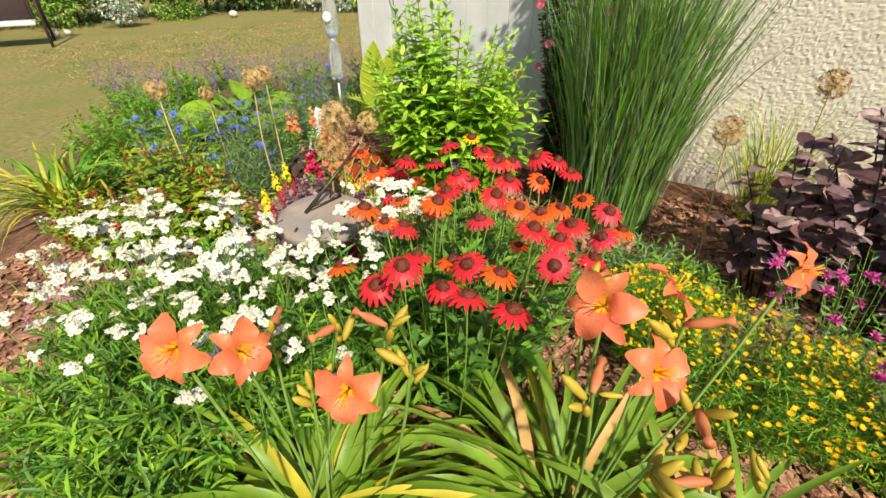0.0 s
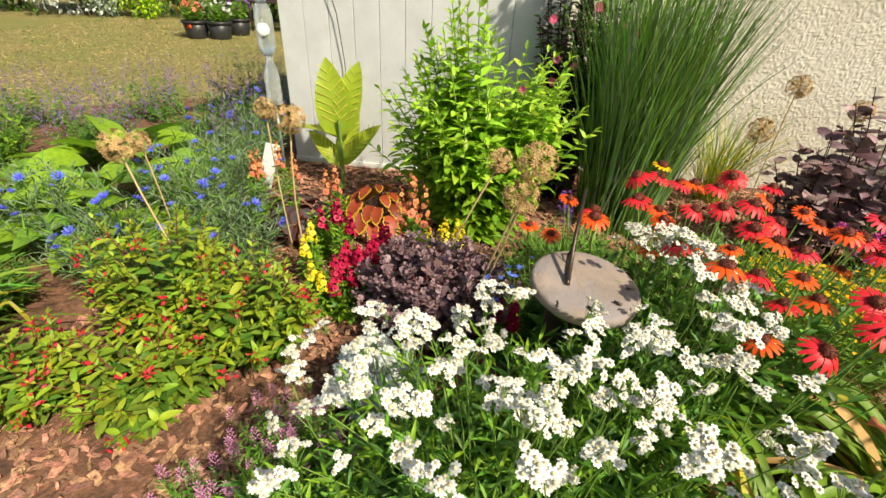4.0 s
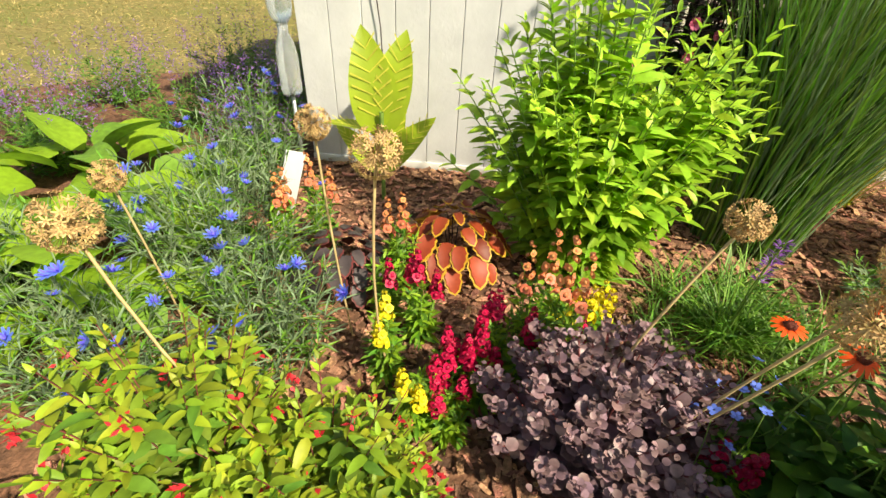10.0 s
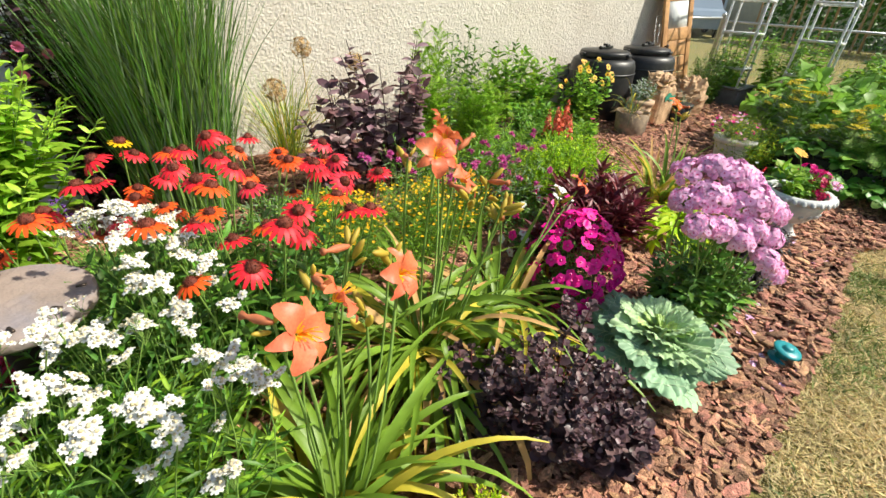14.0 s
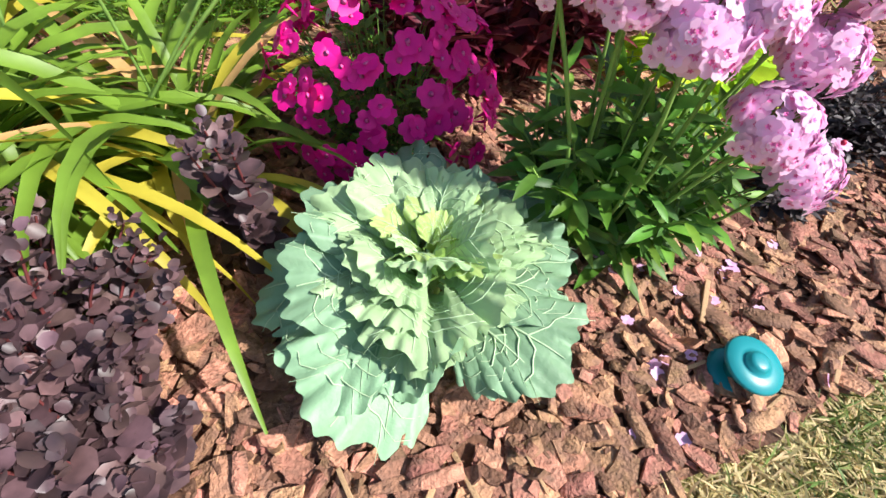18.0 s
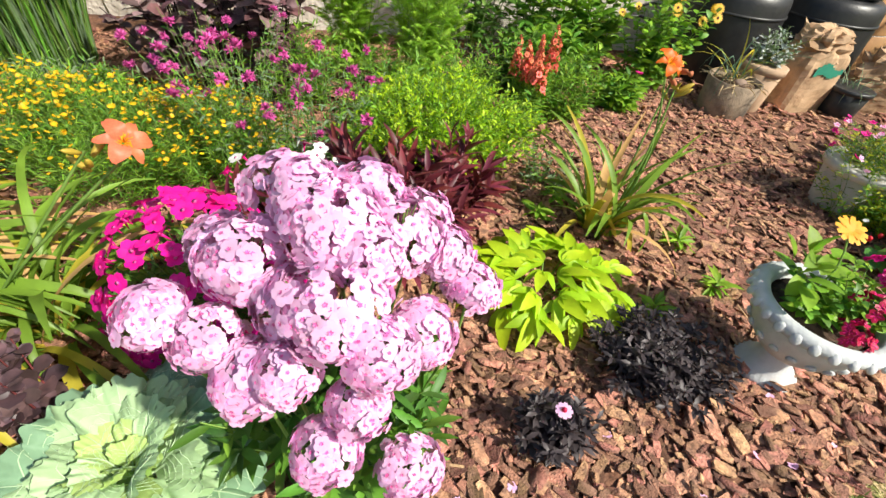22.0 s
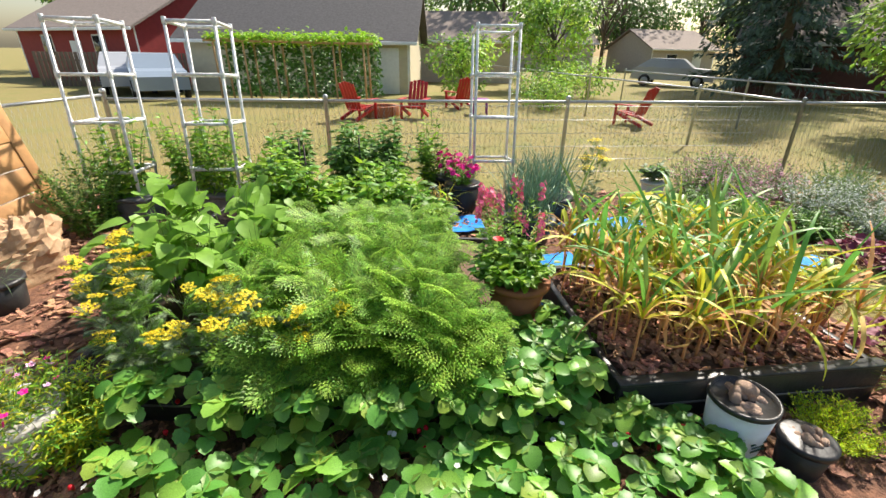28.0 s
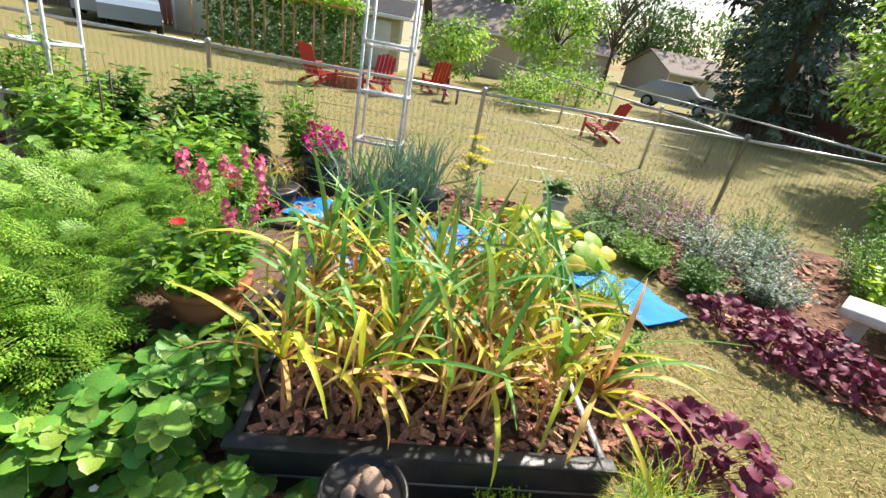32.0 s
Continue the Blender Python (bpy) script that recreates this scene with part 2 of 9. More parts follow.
# ---- surfaces ----
mat("lawn_soil", (0.235, 0.195, 0.068), 0.95, 0.3, 14, 0.8, 120, dark=(0.19, 0.185, 0.05), dscale=0.8, island=False)
mat("mulch", (0.2, 0.095, 0.056), 0.95, 0.45, 45, 1.0, 70, dark=(0.085, 0.045, 0.03), dscale=9, island=False)
mat("chip", (0.43, 0.212, 0.13), 0.85, 0.42, 70, 0.9, 140, hue=0.022, dark=(0.29, 0.155, 0.105), dscale=26)
mat("chip_one", (0.43, 0.212, 0.13), 0.85, 0.38, 3, 0.9, 6, hue=0.022, obj=True, dark=(0.24, 0.13, 0.09), dscale=1.4)
mat("pale_wood", (0.48, 0.30, 0.16), 0.8, 0.2, 25, 0.4, 60)
mat("soil", (0.12, 0.075, 0.048), 0.95, 0.4, 40, 0.9, 60, island=False)
mat("stucco", (0.66, 0.61, 0.535), 0.95, 0.06, 8, 0.0, dark=(0.60, 0.54, 0.465), dscale=1.2, island=False)
mat("white_paint", (0.67, 0.67, 0.69), 0.6, 0.05, 6, 0.2, 40, dark=(0.61, 0.61, 0.63), dscale=5, island=False)
mat("white_trim", (0.80, 0.80, 0.79), 0.5, 0.05, 9, 0.1, 30, island=False)
mat("grey_post", (0.42, 0.43, 0.44), 0.8, 0.2, 18, 0.6, 35, dark=(0.75, 0.75, 0.75), dscale=14, island=False)
mat("galv", (0.42, 0.44, 0.45), 0.45, 0.12, 30, 0.1, 90, metal=0.7)
mat("wire", (0.45, 0.47, 0.48), 0.5, 0.1, 30, metal=0.6)
mat("pvc", (0.80, 0.81, 0.82), 0.4, 0.06, 12, dark=(0.55, 0.56, 0.56), dscale=20, island=False)
mat("black_plastic", (0.026, 0.026, 0.027), 0.4, 0.25, 12, 0.15, 50, dark=(0.035, 0.034, 0.032), dscale=6, island=False)
mat("door_wood", (0.50, 0.27, 0.11), 0.6, 0.18, 14, 0.25, 30, dark=(0.40, 0.20, 0.08), dscale=4)
mat("shingle", (0.085, 0.082, 0.085), 0.95, 0.2, 10, 0.5, 30, obj=True)
mat("roof_tan", (0.26, 0.21, 0.18), 0.9, 0.15, 8, 0.3, 20)
mat("siding_cream", (0.58, 0.52, 0.38), 0.7, 0.06, 5)
mat("siding_red", (0.28, 0.035, 0.035), 0.7, 0.1, 5)
mat("siding_tan", (0.48, 0.42, 0.36), 0.7, 0.08, 5)
mat("siding_brown", (0.11, 0.045, 0.035), 0.8, 0.1, 8)
mat("red_plastic", (0.42, 0.02, 0.02), 0.45, 0.1, 8)
mat("old_wood", (0.16, 0.12, 0.09), 0.9, 0.25, 15, 0.5, 30)
mat("glass_dark", (0.03, 0.035, 0.04), 0.08, 0.02, 3, island=False)
mat("curtain", (0.62, 0.64, 0.64), 0.8, 0.1, 9, island=False)
mat("tarp", (0.004, 0.24, 0.72), 0.8, 0.12, 8, 0.3, 25, island=False)
mat("concrete", (0.60, 0.57, 0.52), 0.85, 0.1, 14, 0.4, 50, dark=(0.42, 0.40, 0.37), dscale=7, island=False)
mat("terracotta", (0.36, 0.13, 0.055), 0.75, 0.15, 10, 0.2, 40, dark=(0.26, 0.10, 0.05), dscale=5, island=False)

# ---- ground: one sheet out to the horizon, the bark beds lie on it ----
def sheet(name, outline, z, m, label, category, kind="structure", holes=None, wob=0.0, step=0.25):
    """A gently uneven filled outline."""
    bm = bmesh.new()
    pts = []
    n = len(outline)
    for i in range(n):
        a, b = Vector(outline[i]), Vector(outline[(i + 1) % n])
        k = max(1, int((b - a).length / step))
        for j in range(k):
            q = a.lerp(b, j / k)
            w = wob * noise.noise((q.x * 2.3, q.y * 2.3, 3.1))
            pts.append(bm.verts.new((q.x + w, q.y + w, z)))
    bm.faces.new(pts)
    bmesh.ops.triangulate(bm, faces=bm.faces[:])
    me = bpy.data.meshes.new(name)
    bm.to_mesh(me)
    bm.free()
    me.materials.append(MATS[m])
    return tagged(new(name, me), label, category, "", kind)


SOUTH = [(-6.9, 1.5), (-5.4, 0.5), (-4.2, -0.1), (-3.2, -0.3), (-2.2, -0.5), (-1.2, -0.58), (-0.2, -0.54), (0.28, -0.47), (0.65, -0.44),
         (0.98, -0.39), (1.34, -0.33), (1.84, -0.22), (2.25, -0.13), (2.7, -0.3), (3.05, -0.8)]
BED = SOUTH + [(3.15, -1.9), (3.1, -2.5), (3.4, -3.25), (4.6, -3.5), (6.2, -3.1), (7.9, -2.9), (7.95, 0.8), (7.7, 3.9), (6.4, 3.87), (-1.8, 3.87),
               (-1.8, 3.42), (-4.3, 3.42), (-4.4, 5.0), (-5.4, 5.6), (-6.8, 5.0), (-8.0, 3.8), (-7.9, 2.2)]
BENCH_BED = [(7.8, -3.6), (6.0, -4.3), (5.1, -4.75), (4.5, -5.5), (3.9, -6.2), (3.2, -7.6), (5.5, -8.6), (8.2, -7.0)]
ground_mesh = Build().add([(-300, -300, 0), (300, -300, 0), (300, 300, 0), (-300, 300, 0)], [(0, 1, 2, 3)])
solid("ground", ground_mesh, "lawn_soil", "dry yellow-green mown lawn", "lawn", kind="structure")
sheet("bark_bed", BED, 0.012, "mulch", "reddish brown bark mulch bed", "mulch bed", wob=0.06)
sheet("bark_bed", BENCH_BED, 0.012, "mulch", "bark mulch border behind the stone bench", "mulch bed", wob=0.08)

# ---- garage: stucco wall with a window, white boarded wall beside it ----
WALL_Y = 3.85


def stucco_wall():
    """A rough-cast wall with an opening for the window, its face broken up by real relief."""
    x0, x1, z1 = -1.95, 6.4, 2.6
    wx0, wx1, wz0, wz1 = 1.35, 3.42, 1.57, 2.3
    st = 0.0115
    b = Build()
    def patch(xa, xb, za, zb, rough):
        nx, nz = max(1, int((xb - xa) / st)), max(1, int((zb - za) / st))
        if not rough:
            nx = nz = 1
        X, Z = np.meshgrid(np.linspace(xa, xb, nx + 1), np.linspace(za, zb, nz + 1))
        Y = np.full_like(X, WALL_Y)
        if rough:
            r2 = np.random.default_rng(int(xa * 100 + za * 10) + 999)
            g = r2.normal(0, 1, X.shape)
            g = g + 0.35 * (np.roll(g, 1, 0) + np.roll(g, 1, 1))
            Y = Y - np.clip(g * 0.0016, -0.003, 0.005)
            Y[0], Y[-1], Y[:, 0], Y[:, -1] = WALL_Y, WALL_Y, WALL_Y, WALL_Y
        v = np.c_[X.ravel(), Y.ravel(), Z.ravel()]
        w = nx + 1
        b.add(v, [(j * w + i, j * w + i + 1, (j + 1) * w + i + 1, (j + 1) * w + i) for j in range(nz) for i in range(nx)])
    patch(x0, wx0, 0, z1, True)
    patch(wx1, x1, 0, z1, True)
    patch(wx0, wx1, 0, wz0, True)
    patch(wx0, wx1, wz1, z1, False)
    t = WALL_Y + 0.2
    for xa, xb, za, zb in ((x0, wx0, 0, z1), (wx1, x1, 0, z1), (wx0, wx1, 0, wz0), (wx0, wx1, wz1, z1)):
        v, f = box(xa, xb, WALL_Y + 0.004, t, za, zb)
        b.add(v, [q for k, q in enumerate(f) if k != 2])
    wall = solid("wall_garage", b, "stucco", "cream rough-cast stucco garage wall", "wall", kind="structure", smooth=False)
    return wall, (wx0, wx1, wz0, wz1)


wall, (wx0, wx1, wz0, wz1) = stucco_wall()
solid("wall_side", box(6.2, 6.4, WALL_Y + 0.2, 9.5, 0, 2.6), "stucco", "cream stucco garage side wall", "wall", kind="structure")
solid("wall_back", box(-1.95, 6.4, 9.5, 9.7, 0, 2.6), "stucco", "cream stucco garage back wall", "wall", kind="structure")
solid("wall_end", box(-1.95, -1.75, WALL_Y + 0.2, 9.5, 0, 2.6), "stucco", "cream stucco garage end wall", "wall", kind="structure")
roof_v = [(-1.96, 3.345, 2.5), (6.7, 3.345, 2.5), (6.7, 6.65, 3.9), (-1.96, 6.65, 3.9), (6.7, 10.0, 2.5), (-1.96, 10.0, 2.5),
          (-1.96, 3.345, 2.62), (6.7, 3.345, 2.62), (6.7, 6.65, 4.02), (-1.96, 6.65, 4.02), (6.7, 10.0, 2.62), (-1.96, 10.0, 2.62)]
roof_f = [(3, 2, 1, 0), (5, 4, 2, 3), (6, 7, 8, 9), (9, 8, 10, 11), (0, 1, 7, 6), (5, 11, 10, 4), (0, 6, 9, 3), (3, 9, 11, 5), (1, 2, 8, 7), (2, 4, 10, 8)]
solid("roof", (roof_v, roof_f), "shingle", "dark shingle garage roof with an eave", "roof", kind="structure", smooth=False)
solid("ceiling", box(-1.75, 6.2, 4.06, 9.5, 2.42, 2.5), "white_trim", "plain garage ceiling", "ceiling", kind="structure")

win = thing("window_1", "white framed window in the stucco wall", "window", kind="structure")
for nm, bx in (("window_sill", box(wx0 - 0.05, wx1 + 0.05, WALL_Y - 0.045, WALL_Y + 0.19, wz0 - 0.05, wz0, 0.008)),
               ("window_head", box(wx0, wx1, WALL_Y - 0.02, WALL_Y + 0.19, wz1 - 0.05, wz1, 0.006)),
               ("window_frame", box(wx0, wx0 + 0.05, WALL_Y - 0.02, WALL_Y + 0.19, wz0, wz1 - 0.05, 0.006)),
               ("window_frame", box(wx1 - 0.05, wx1, WALL_Y - 0.02, WALL_Y + 0.19, wz0, wz1 - 0.05, 0.006)),
               ("window_mullion", box((wx0 + wx1) / 2 - 0.03, (wx0 + wx1) / 2 + 0.03, WALL_Y + 0.02, WALL_Y + 0.18, wz0, wz1 - 0.05, 0.006))):
    part(nm, bx, "white_trim", win)
for xa, xb in ((wx0 + 0.05, (wx0 + wx1) / 2 - 0.03), ((wx0 + wx1) / 2 + 0.03, wx1 - 0.05)):
    part("pane", box(xa, xb, WALL_Y + 0.09, WALL_Y + 0.098, wz0, wz1 - 0.05), "glass_dark", win)

# white boarded shed: boards with narrow grooves, a worn grey post at its corner
shed = thing("white_shed", "white painted vertical board shed wall with peeling paint", "shed", kind="structure")
SX0, SX1, SY, SZ = -4.3, -2.0, 3.36, 2.3
nb = 11
bw = (SX1 - SX0) / nb
for i in range(nb):
    part("board", box(SX0 + i * bw + 0.002, SX0 + (i + 1) * bw - 0.002, SY - 0.004, SY + 0.02, 0.04, SZ, 0.003), "white_paint", shed, smooth=False)
part("backing", box(SX0, SX1, SY + 0.022, SY + 0.06, 0.03, SZ), "white_paint", shed)
part("side_wall", box(SX0, SX0 + 0.06, SY + 0.06, SY + 2.2, 0.03, SZ), "white_paint", shed)
part("back_wall", box(SX0 + 0.06, SX1, SY + 2.14, SY + 2.2, 0.03, SZ), "white_paint", shed)
part("side_wall", box(SX1 - 0.06, SX1, SY + 0.06, SY + 2.14, 0.03, SZ), "white_paint", shed)
part("roof", box(SX0 - 0.1, SX1 + 0.02, SY - 0.1, SY + 2.3, SZ + 0.002, SZ + 0.1, 0.01), "shingle", shed, "dark flat roof")
part("base_board", box(SX0, SX1, SY - 0.016, SY - 0.006, 0.02, 0.075, 0.003), "white_trim", shed)

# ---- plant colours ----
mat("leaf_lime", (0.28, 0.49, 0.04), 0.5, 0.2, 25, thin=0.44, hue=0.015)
mat("leaf_lime_tip", (0.40, 0.62, 0.06), 0.48, 0.22, 25, thin=0.3, hue=0.018)
mat("leaf_mid", (0.135, 0.29, 0.032), 0.5, 0.25, 25, thin=0.25, hue=0.02)
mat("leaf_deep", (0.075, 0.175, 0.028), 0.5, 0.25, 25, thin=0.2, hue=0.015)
mat("leaf_weigela", (0.145, 0.245, 0.03), 0.5, 0.25, 25, thin=0.3, hue=0.035)
mat("leaf_weigela_tip", (0.29, 0.39, 0.032), 0.5, 0.2, 25, thin=0.3, hue=0.03)
mat("leaf_ninebark", (0.26, 0.165, 0.17), 0.45, 0.35, 25, thin=0.12, hue=0.035)
mat("leaf_grey", (0.19, 0.27, 0.14), 0.6, 0.2, 25, thin=0.2, hue=0.02)
mat("leaf_silver", (0.60, 0.64, 0.60), 0.8, 0.12, 40, thin=0.1)
mat("leaf_yellow", (0.55, 0.58, 0.03), 0.5, 0.15, 20, thin=0.35, hue=0.02)
mat("leaf_chart", (0.48, 0.68, 0.02), 0.5, 0.15, 20, thin=0.35, hue=0.015)
mat("leaf_purple", (0.16, 0.075, 0.085), 0.5, 0.3, 25, thin=0.1, hue=0.03)
mat("leaf_sedum", (0.27, 0.165, 0.185), 0.45, 0.3, 30, thin=0.08, hue=0.04, dark=(0.16, 0.10, 0.10), dscale=20)
mat("leaf_dusk", (0.125, 0.07, 0.075), 0.45, 0.35, 30, thin=0.06, hue=0.035, spec=0.45, dark=(0.06, 0.038, 0.045), dscale=18)
mat("leaf_wine", (0.15, 0.024, 0.034), 0.45, 0.3, 20, thin=0.15, hue=0.02)
mat("leaf_black", (0.055, 0.042, 0.044), 0.5, 0.3, 20, thin=0.05)
mat("strap", (0.145, 0.30, 0.032), 0.45, 0.25, 8, thin=0.3, hue=0.035)
mat("strap_dry", (0.62, 0.42, 0.14), 0.7, 0.2, 10, thin=0.25, hue=0.03)
mat("strap_yellow", (0.55, 0.52, 0.05), 0.5, 0.2, 8, thin=0.3, hue=0.03)
mat("grass_blade", (0.19, 0.33, 0.075), 0.5, 0.25, 6, thin=0.2, hue=0.025)
mat("clear_glass", (0.80, 0.84, 0.86), 0.12, 0.06, 12, 0.3, 40, dark=(0.6, 0.64, 0.66), dscale=9, island=False, trans=0.75)
mat("stem_green", (0.18, 0.3, 0.06), 0.6, 0.2, 20)
mat("stem_red", (0.17, 0.04, 0.04), 0.6, 0.2, 20)
mat("stem_dark", (0.035, 0.018, 0.018), 0.6, 0.2, 20)
mat("stem_straw", (0.55, 0.40, 0.20), 0.7, 0.15, 20)
mat("bark_stem", (0.10, 0.065, 0.045), 0.85, 0.2, 20, 0.3, 40)
mat("allium_dry", (0.52, 0.34, 0.15), 0.75, 0.2, 20, hue=0.01)
mat("cone_red", (0.74, 0.035, 0.018), 0.5, 0.15, 20, thin=0.15, hue=0.012)
mat("cone_orange", (0.85, 0.13, 0.012), 0.5, 0.15, 20, thin=0.15, hue=0.012)
mat("cone_pink", (0.72, 0.03, 0.028), 0.5, 0.15, 20, thin=0.15, hue=0.012)
mat("cone_disc", (0.13, 0.025, 0.012), 0.7, 0.35, 60, 0.6, 120)
mat("white_petal", (0.8, 0.79, 0.75), 0.6, 0.05, 30, thin=0.2)
mat("cream_eye", (0.55, 0.48, 0.30), 0.7, 0.1, 30)
mat("lily", (0.88, 0.20, 0.105), 0.45, 0.12, 12, thin=0.3, hue=0.012)
mat("lily_pale", (0.85, 0.2, 0.09), 0.45, 0.1, 12, thin=0.3)
mat("lily_throat", (0.88, 0.46, 0.03), 0.5, 0.1, 12, thin=0.3)
mat("lily_bud", (0.50, 0.42, 0.05), 0.5, 0.2, 12, thin=0.2, hue=0.03)
mat("lily_wilt", (0.60, 0.20, 0.09), 0.6, 0.2, 12, thin=0.2)
mat("yellow_petal", (0.86, 0.52, 0.012), 0.5, 0.1, 20, thin=0.2, hue=0.01)
mat("gold_petal", (0.88, 0.40, 0.008), 0.5, 0.1, 20, thin=0.2)
mat("lemon_petal", (0.85, 0.70, 0.04), 0.5, 0.1, 20, thin=0.2)
mat("blue_petal", (0.13, 0.17, 0.76), 0.5, 0.15, 20, thin=0.2, hue=0.02)
mat("violet_petal", (0.22, 0.07, 0.35), 0.6, 0.2, 20, thin=0.2, hue=0.02)
mat("salvia", (0.24, 0.12, 0.36), 0.6, 0.25, 20, thin=0.1, hue=0.03)
mat("magenta_petal", (0.84, 0.008, 0.27), 0.5, 0.14, 20, thin=0.2, hue=0.012)
mat("pink_petal", (0.96, 0.60, 0.85), 0.5, 0.1, 20, thin=0.3, hue=0.012)
mat("pink_eye", (0.78, 0.13, 0.40), 0.5, 0.1, 20)
mat("rose_petal", (0.78, 0.15, 0.30), 0.5, 0.15, 20, thin=0.2)
mat("dusty_pink", (0.62, 0.26, 0.42), 0.6, 0.2, 20, thin=0.2)
mat("crimson", (0.46, 0.005, 0.055), 0.5, 0.2, 20, thin=0.1)
mat("coral", (0.85, 0.2, 0.12), 0.5, 0.15, 20, thin=0.2, hue=0.015)
mat("apricot", (0.75, 0.26, 0.12), 0.5, 0.15, 20, thin=0.2, hue=0.02)
mat("kale_out", (0.26, 0.43, 0.25), 0.5, 0.12, 14, 0.3, 50, thin=0.12, obj=True)
mat("kale_mid", (0.41, 0.58, 0.30), 0.5, 0.12, 14, 0.3, 50, thin=0.12, obj=True)
mat("kale_core", (0.42, 0.57, 0.18), 0.5, 0.12, 14, 0.3, 50, thin=0.15, obj=True)
mat("vein", (0.50, 0.65, 0.40), 0.5, 0.08, 20)
mat("coleus_in", (0.30, 0.048, 0.018), 0.5, 0.2, 14, thin=0.2, obj=True)
mat("coleus_rim", (0.62, 0.36, 0.04), 0.5, 0.15, 20, thin=0.2)
mat("canna_leaf", (0.32, 0.42, 0.03), 0.4, 0.12, 9, thin=0.35)
mat("canna_vein", (0.66, 0.62, 0.10), 0.4, 0.1, 9, thin=0.35)
mat("bronze", (0.10, 0.075, 0.06), 0.45, 0.25, 20, 0.3, 60, metal=0.8, island=False)
mat("sandstone", (0.31, 0.24, 0.2), 0.85, 0.18, 9, 0.5, 50, dark=(0.26, 0.23, 0.24), dscale=6, island=False)
mat("cast_stone", (0.62, 0.63, 0.62), 0.8, 0.1, 12, 0.35, 60, dark=(0.48, 0.50, 0.50), dscale=8, island=False)
mat("dusty_magenta", (0.68, 0.1, 0.38), 0.6, 0.2, 20, thin=0.1)
mat("teal_plastic", (0.02, 0.27, 0.30), 0.35, 0.08, 9, island=False)
mat("eye_brown", (0.09, 0.035, 0.012), 0.8, 0.2, 40)

# ---- plant building ----
LEAF = leaf(4, 0.45, 0.5, 0.12, 0.25, 0.0, 1.5)
LEAF_WIDE = leaf(5, 0.64, 0.42, 0.10, 0.3, 0.0, 1.3)
LEAF_NARROW = leaf(3, 0.20, 0.5, 0.2, 0.3)
LEAF_TINY = leaf(2, 0.40, 0.5, 0.1, 0.1)
LEAF_ROUND = leaf(6, 0.74, 0.36, 0.16, 0.12, 0.0, 0.7)
LEAF_POINT = leaf(6, 0.56, 0.6, 0.14, 0.32, 0.03, 1.6)
LEAF_SERR = leaf(7, 0.66, 0.42, 0.10, 0.35, 0.10)


def star(n=5, length=1.0, width=0.6, lift=0.2, droop=0.0, inner=0.12, segs=2, notch=0.0):
    """A flower of n petals round the z axis, open upwards."""
    v, f = [], []
    inner = min(inner, 0.2 * length)
    for k in range(n):
        a = 2 * math.pi * k / n
        c, s = math.cos(a), math.sin(a)
        o = len(v)
        for i in range(segs + 1):
            t = i / segs
            r = inner + (length - inner) * t
            w = 0.5 * width * (0.35 + 0.65 * math.sin(math.pi * min(1, 0.15 + t * 0.62))) * (1 if i < segs else 0.72)
            z = lift * t - droop * t * t
            for side in (-1, 1):
                x, y = r, side * w
                v.append((x * c - y * s, x * s + y * c, z + 0.04 * length * (k % 2)))
        for i in range(segs):
            q = o + 2 * i
            f.append((q, q + 2, q + 3, q + 1))
    f.append(tuple(2 * (segs + 1) * k + j for k in range(n) for j in (0, 1)))
    return np.array(v), f


def up_frames(pos, size, tilt=0.35, face=None):
    """Matrices that set flowers at places, their z axis near up (or the face way)."""
    pos = np.atleast_2d(pos).astype(float)
    n = len(pos)
    z = (np.tile([0.0, 0, 1], (n, 1)) if face is None else np.broadcast_to(np.asarray(face, float), (n, 3))) + rng.normal(0, tilt, (n, 3))
    z /= np.linalg.norm(z, axis=1)[:, None]
    r = rng.normal(size=(n, 3))
    x = np.cross(z, r)
    x /= np.linalg.norm(x, axis=1)[:, None] + 1e-9
    y = np.cross(z, x)
    size = np.broadcast_to(np.asarray(size, float), (n,))[:, None]
    m = np.zeros((n, 4, 4))
    m[:, :3, 0], m[:, :3, 1], m[:, :3, 2], m[:, :3, 3], m[:, 3, 3] = x * size, y * size, z * size, pos, 1
    return m


def mx(m):
    return Matrix([list(r) for r in m])


def stem_path(tip, lean=0.2, n=5, sag=0.0):
    tip = np.asarray(tip, float)
    s = np.linspace(0, 1, n)[:, None]
    b = np.array([tip[0] * lean, tip[1] * lean, 0.0])
    c = np.array([tip[0] * (0.45 + 0.3 * lean), tip[1] * (0.45 + 0.3 * lean), tip[2] * 0.62])
    return (1 - s) ** 2 * b + 2 * s * (1 - s) * c + s * s * tip


def tips_in(n, rx, ry, h, dome=0.45, low=0.78):
    a, r = rng.uniform(0, 2 * np.pi, n), np.sqrt(rng.uniform(0.0, 1, n))
    return np.c_[r * np.cos(a) * rx, r * np.sin(a) * ry, h * (1 - dome * r * r) * rng.uniform(low, 1.04, n)]


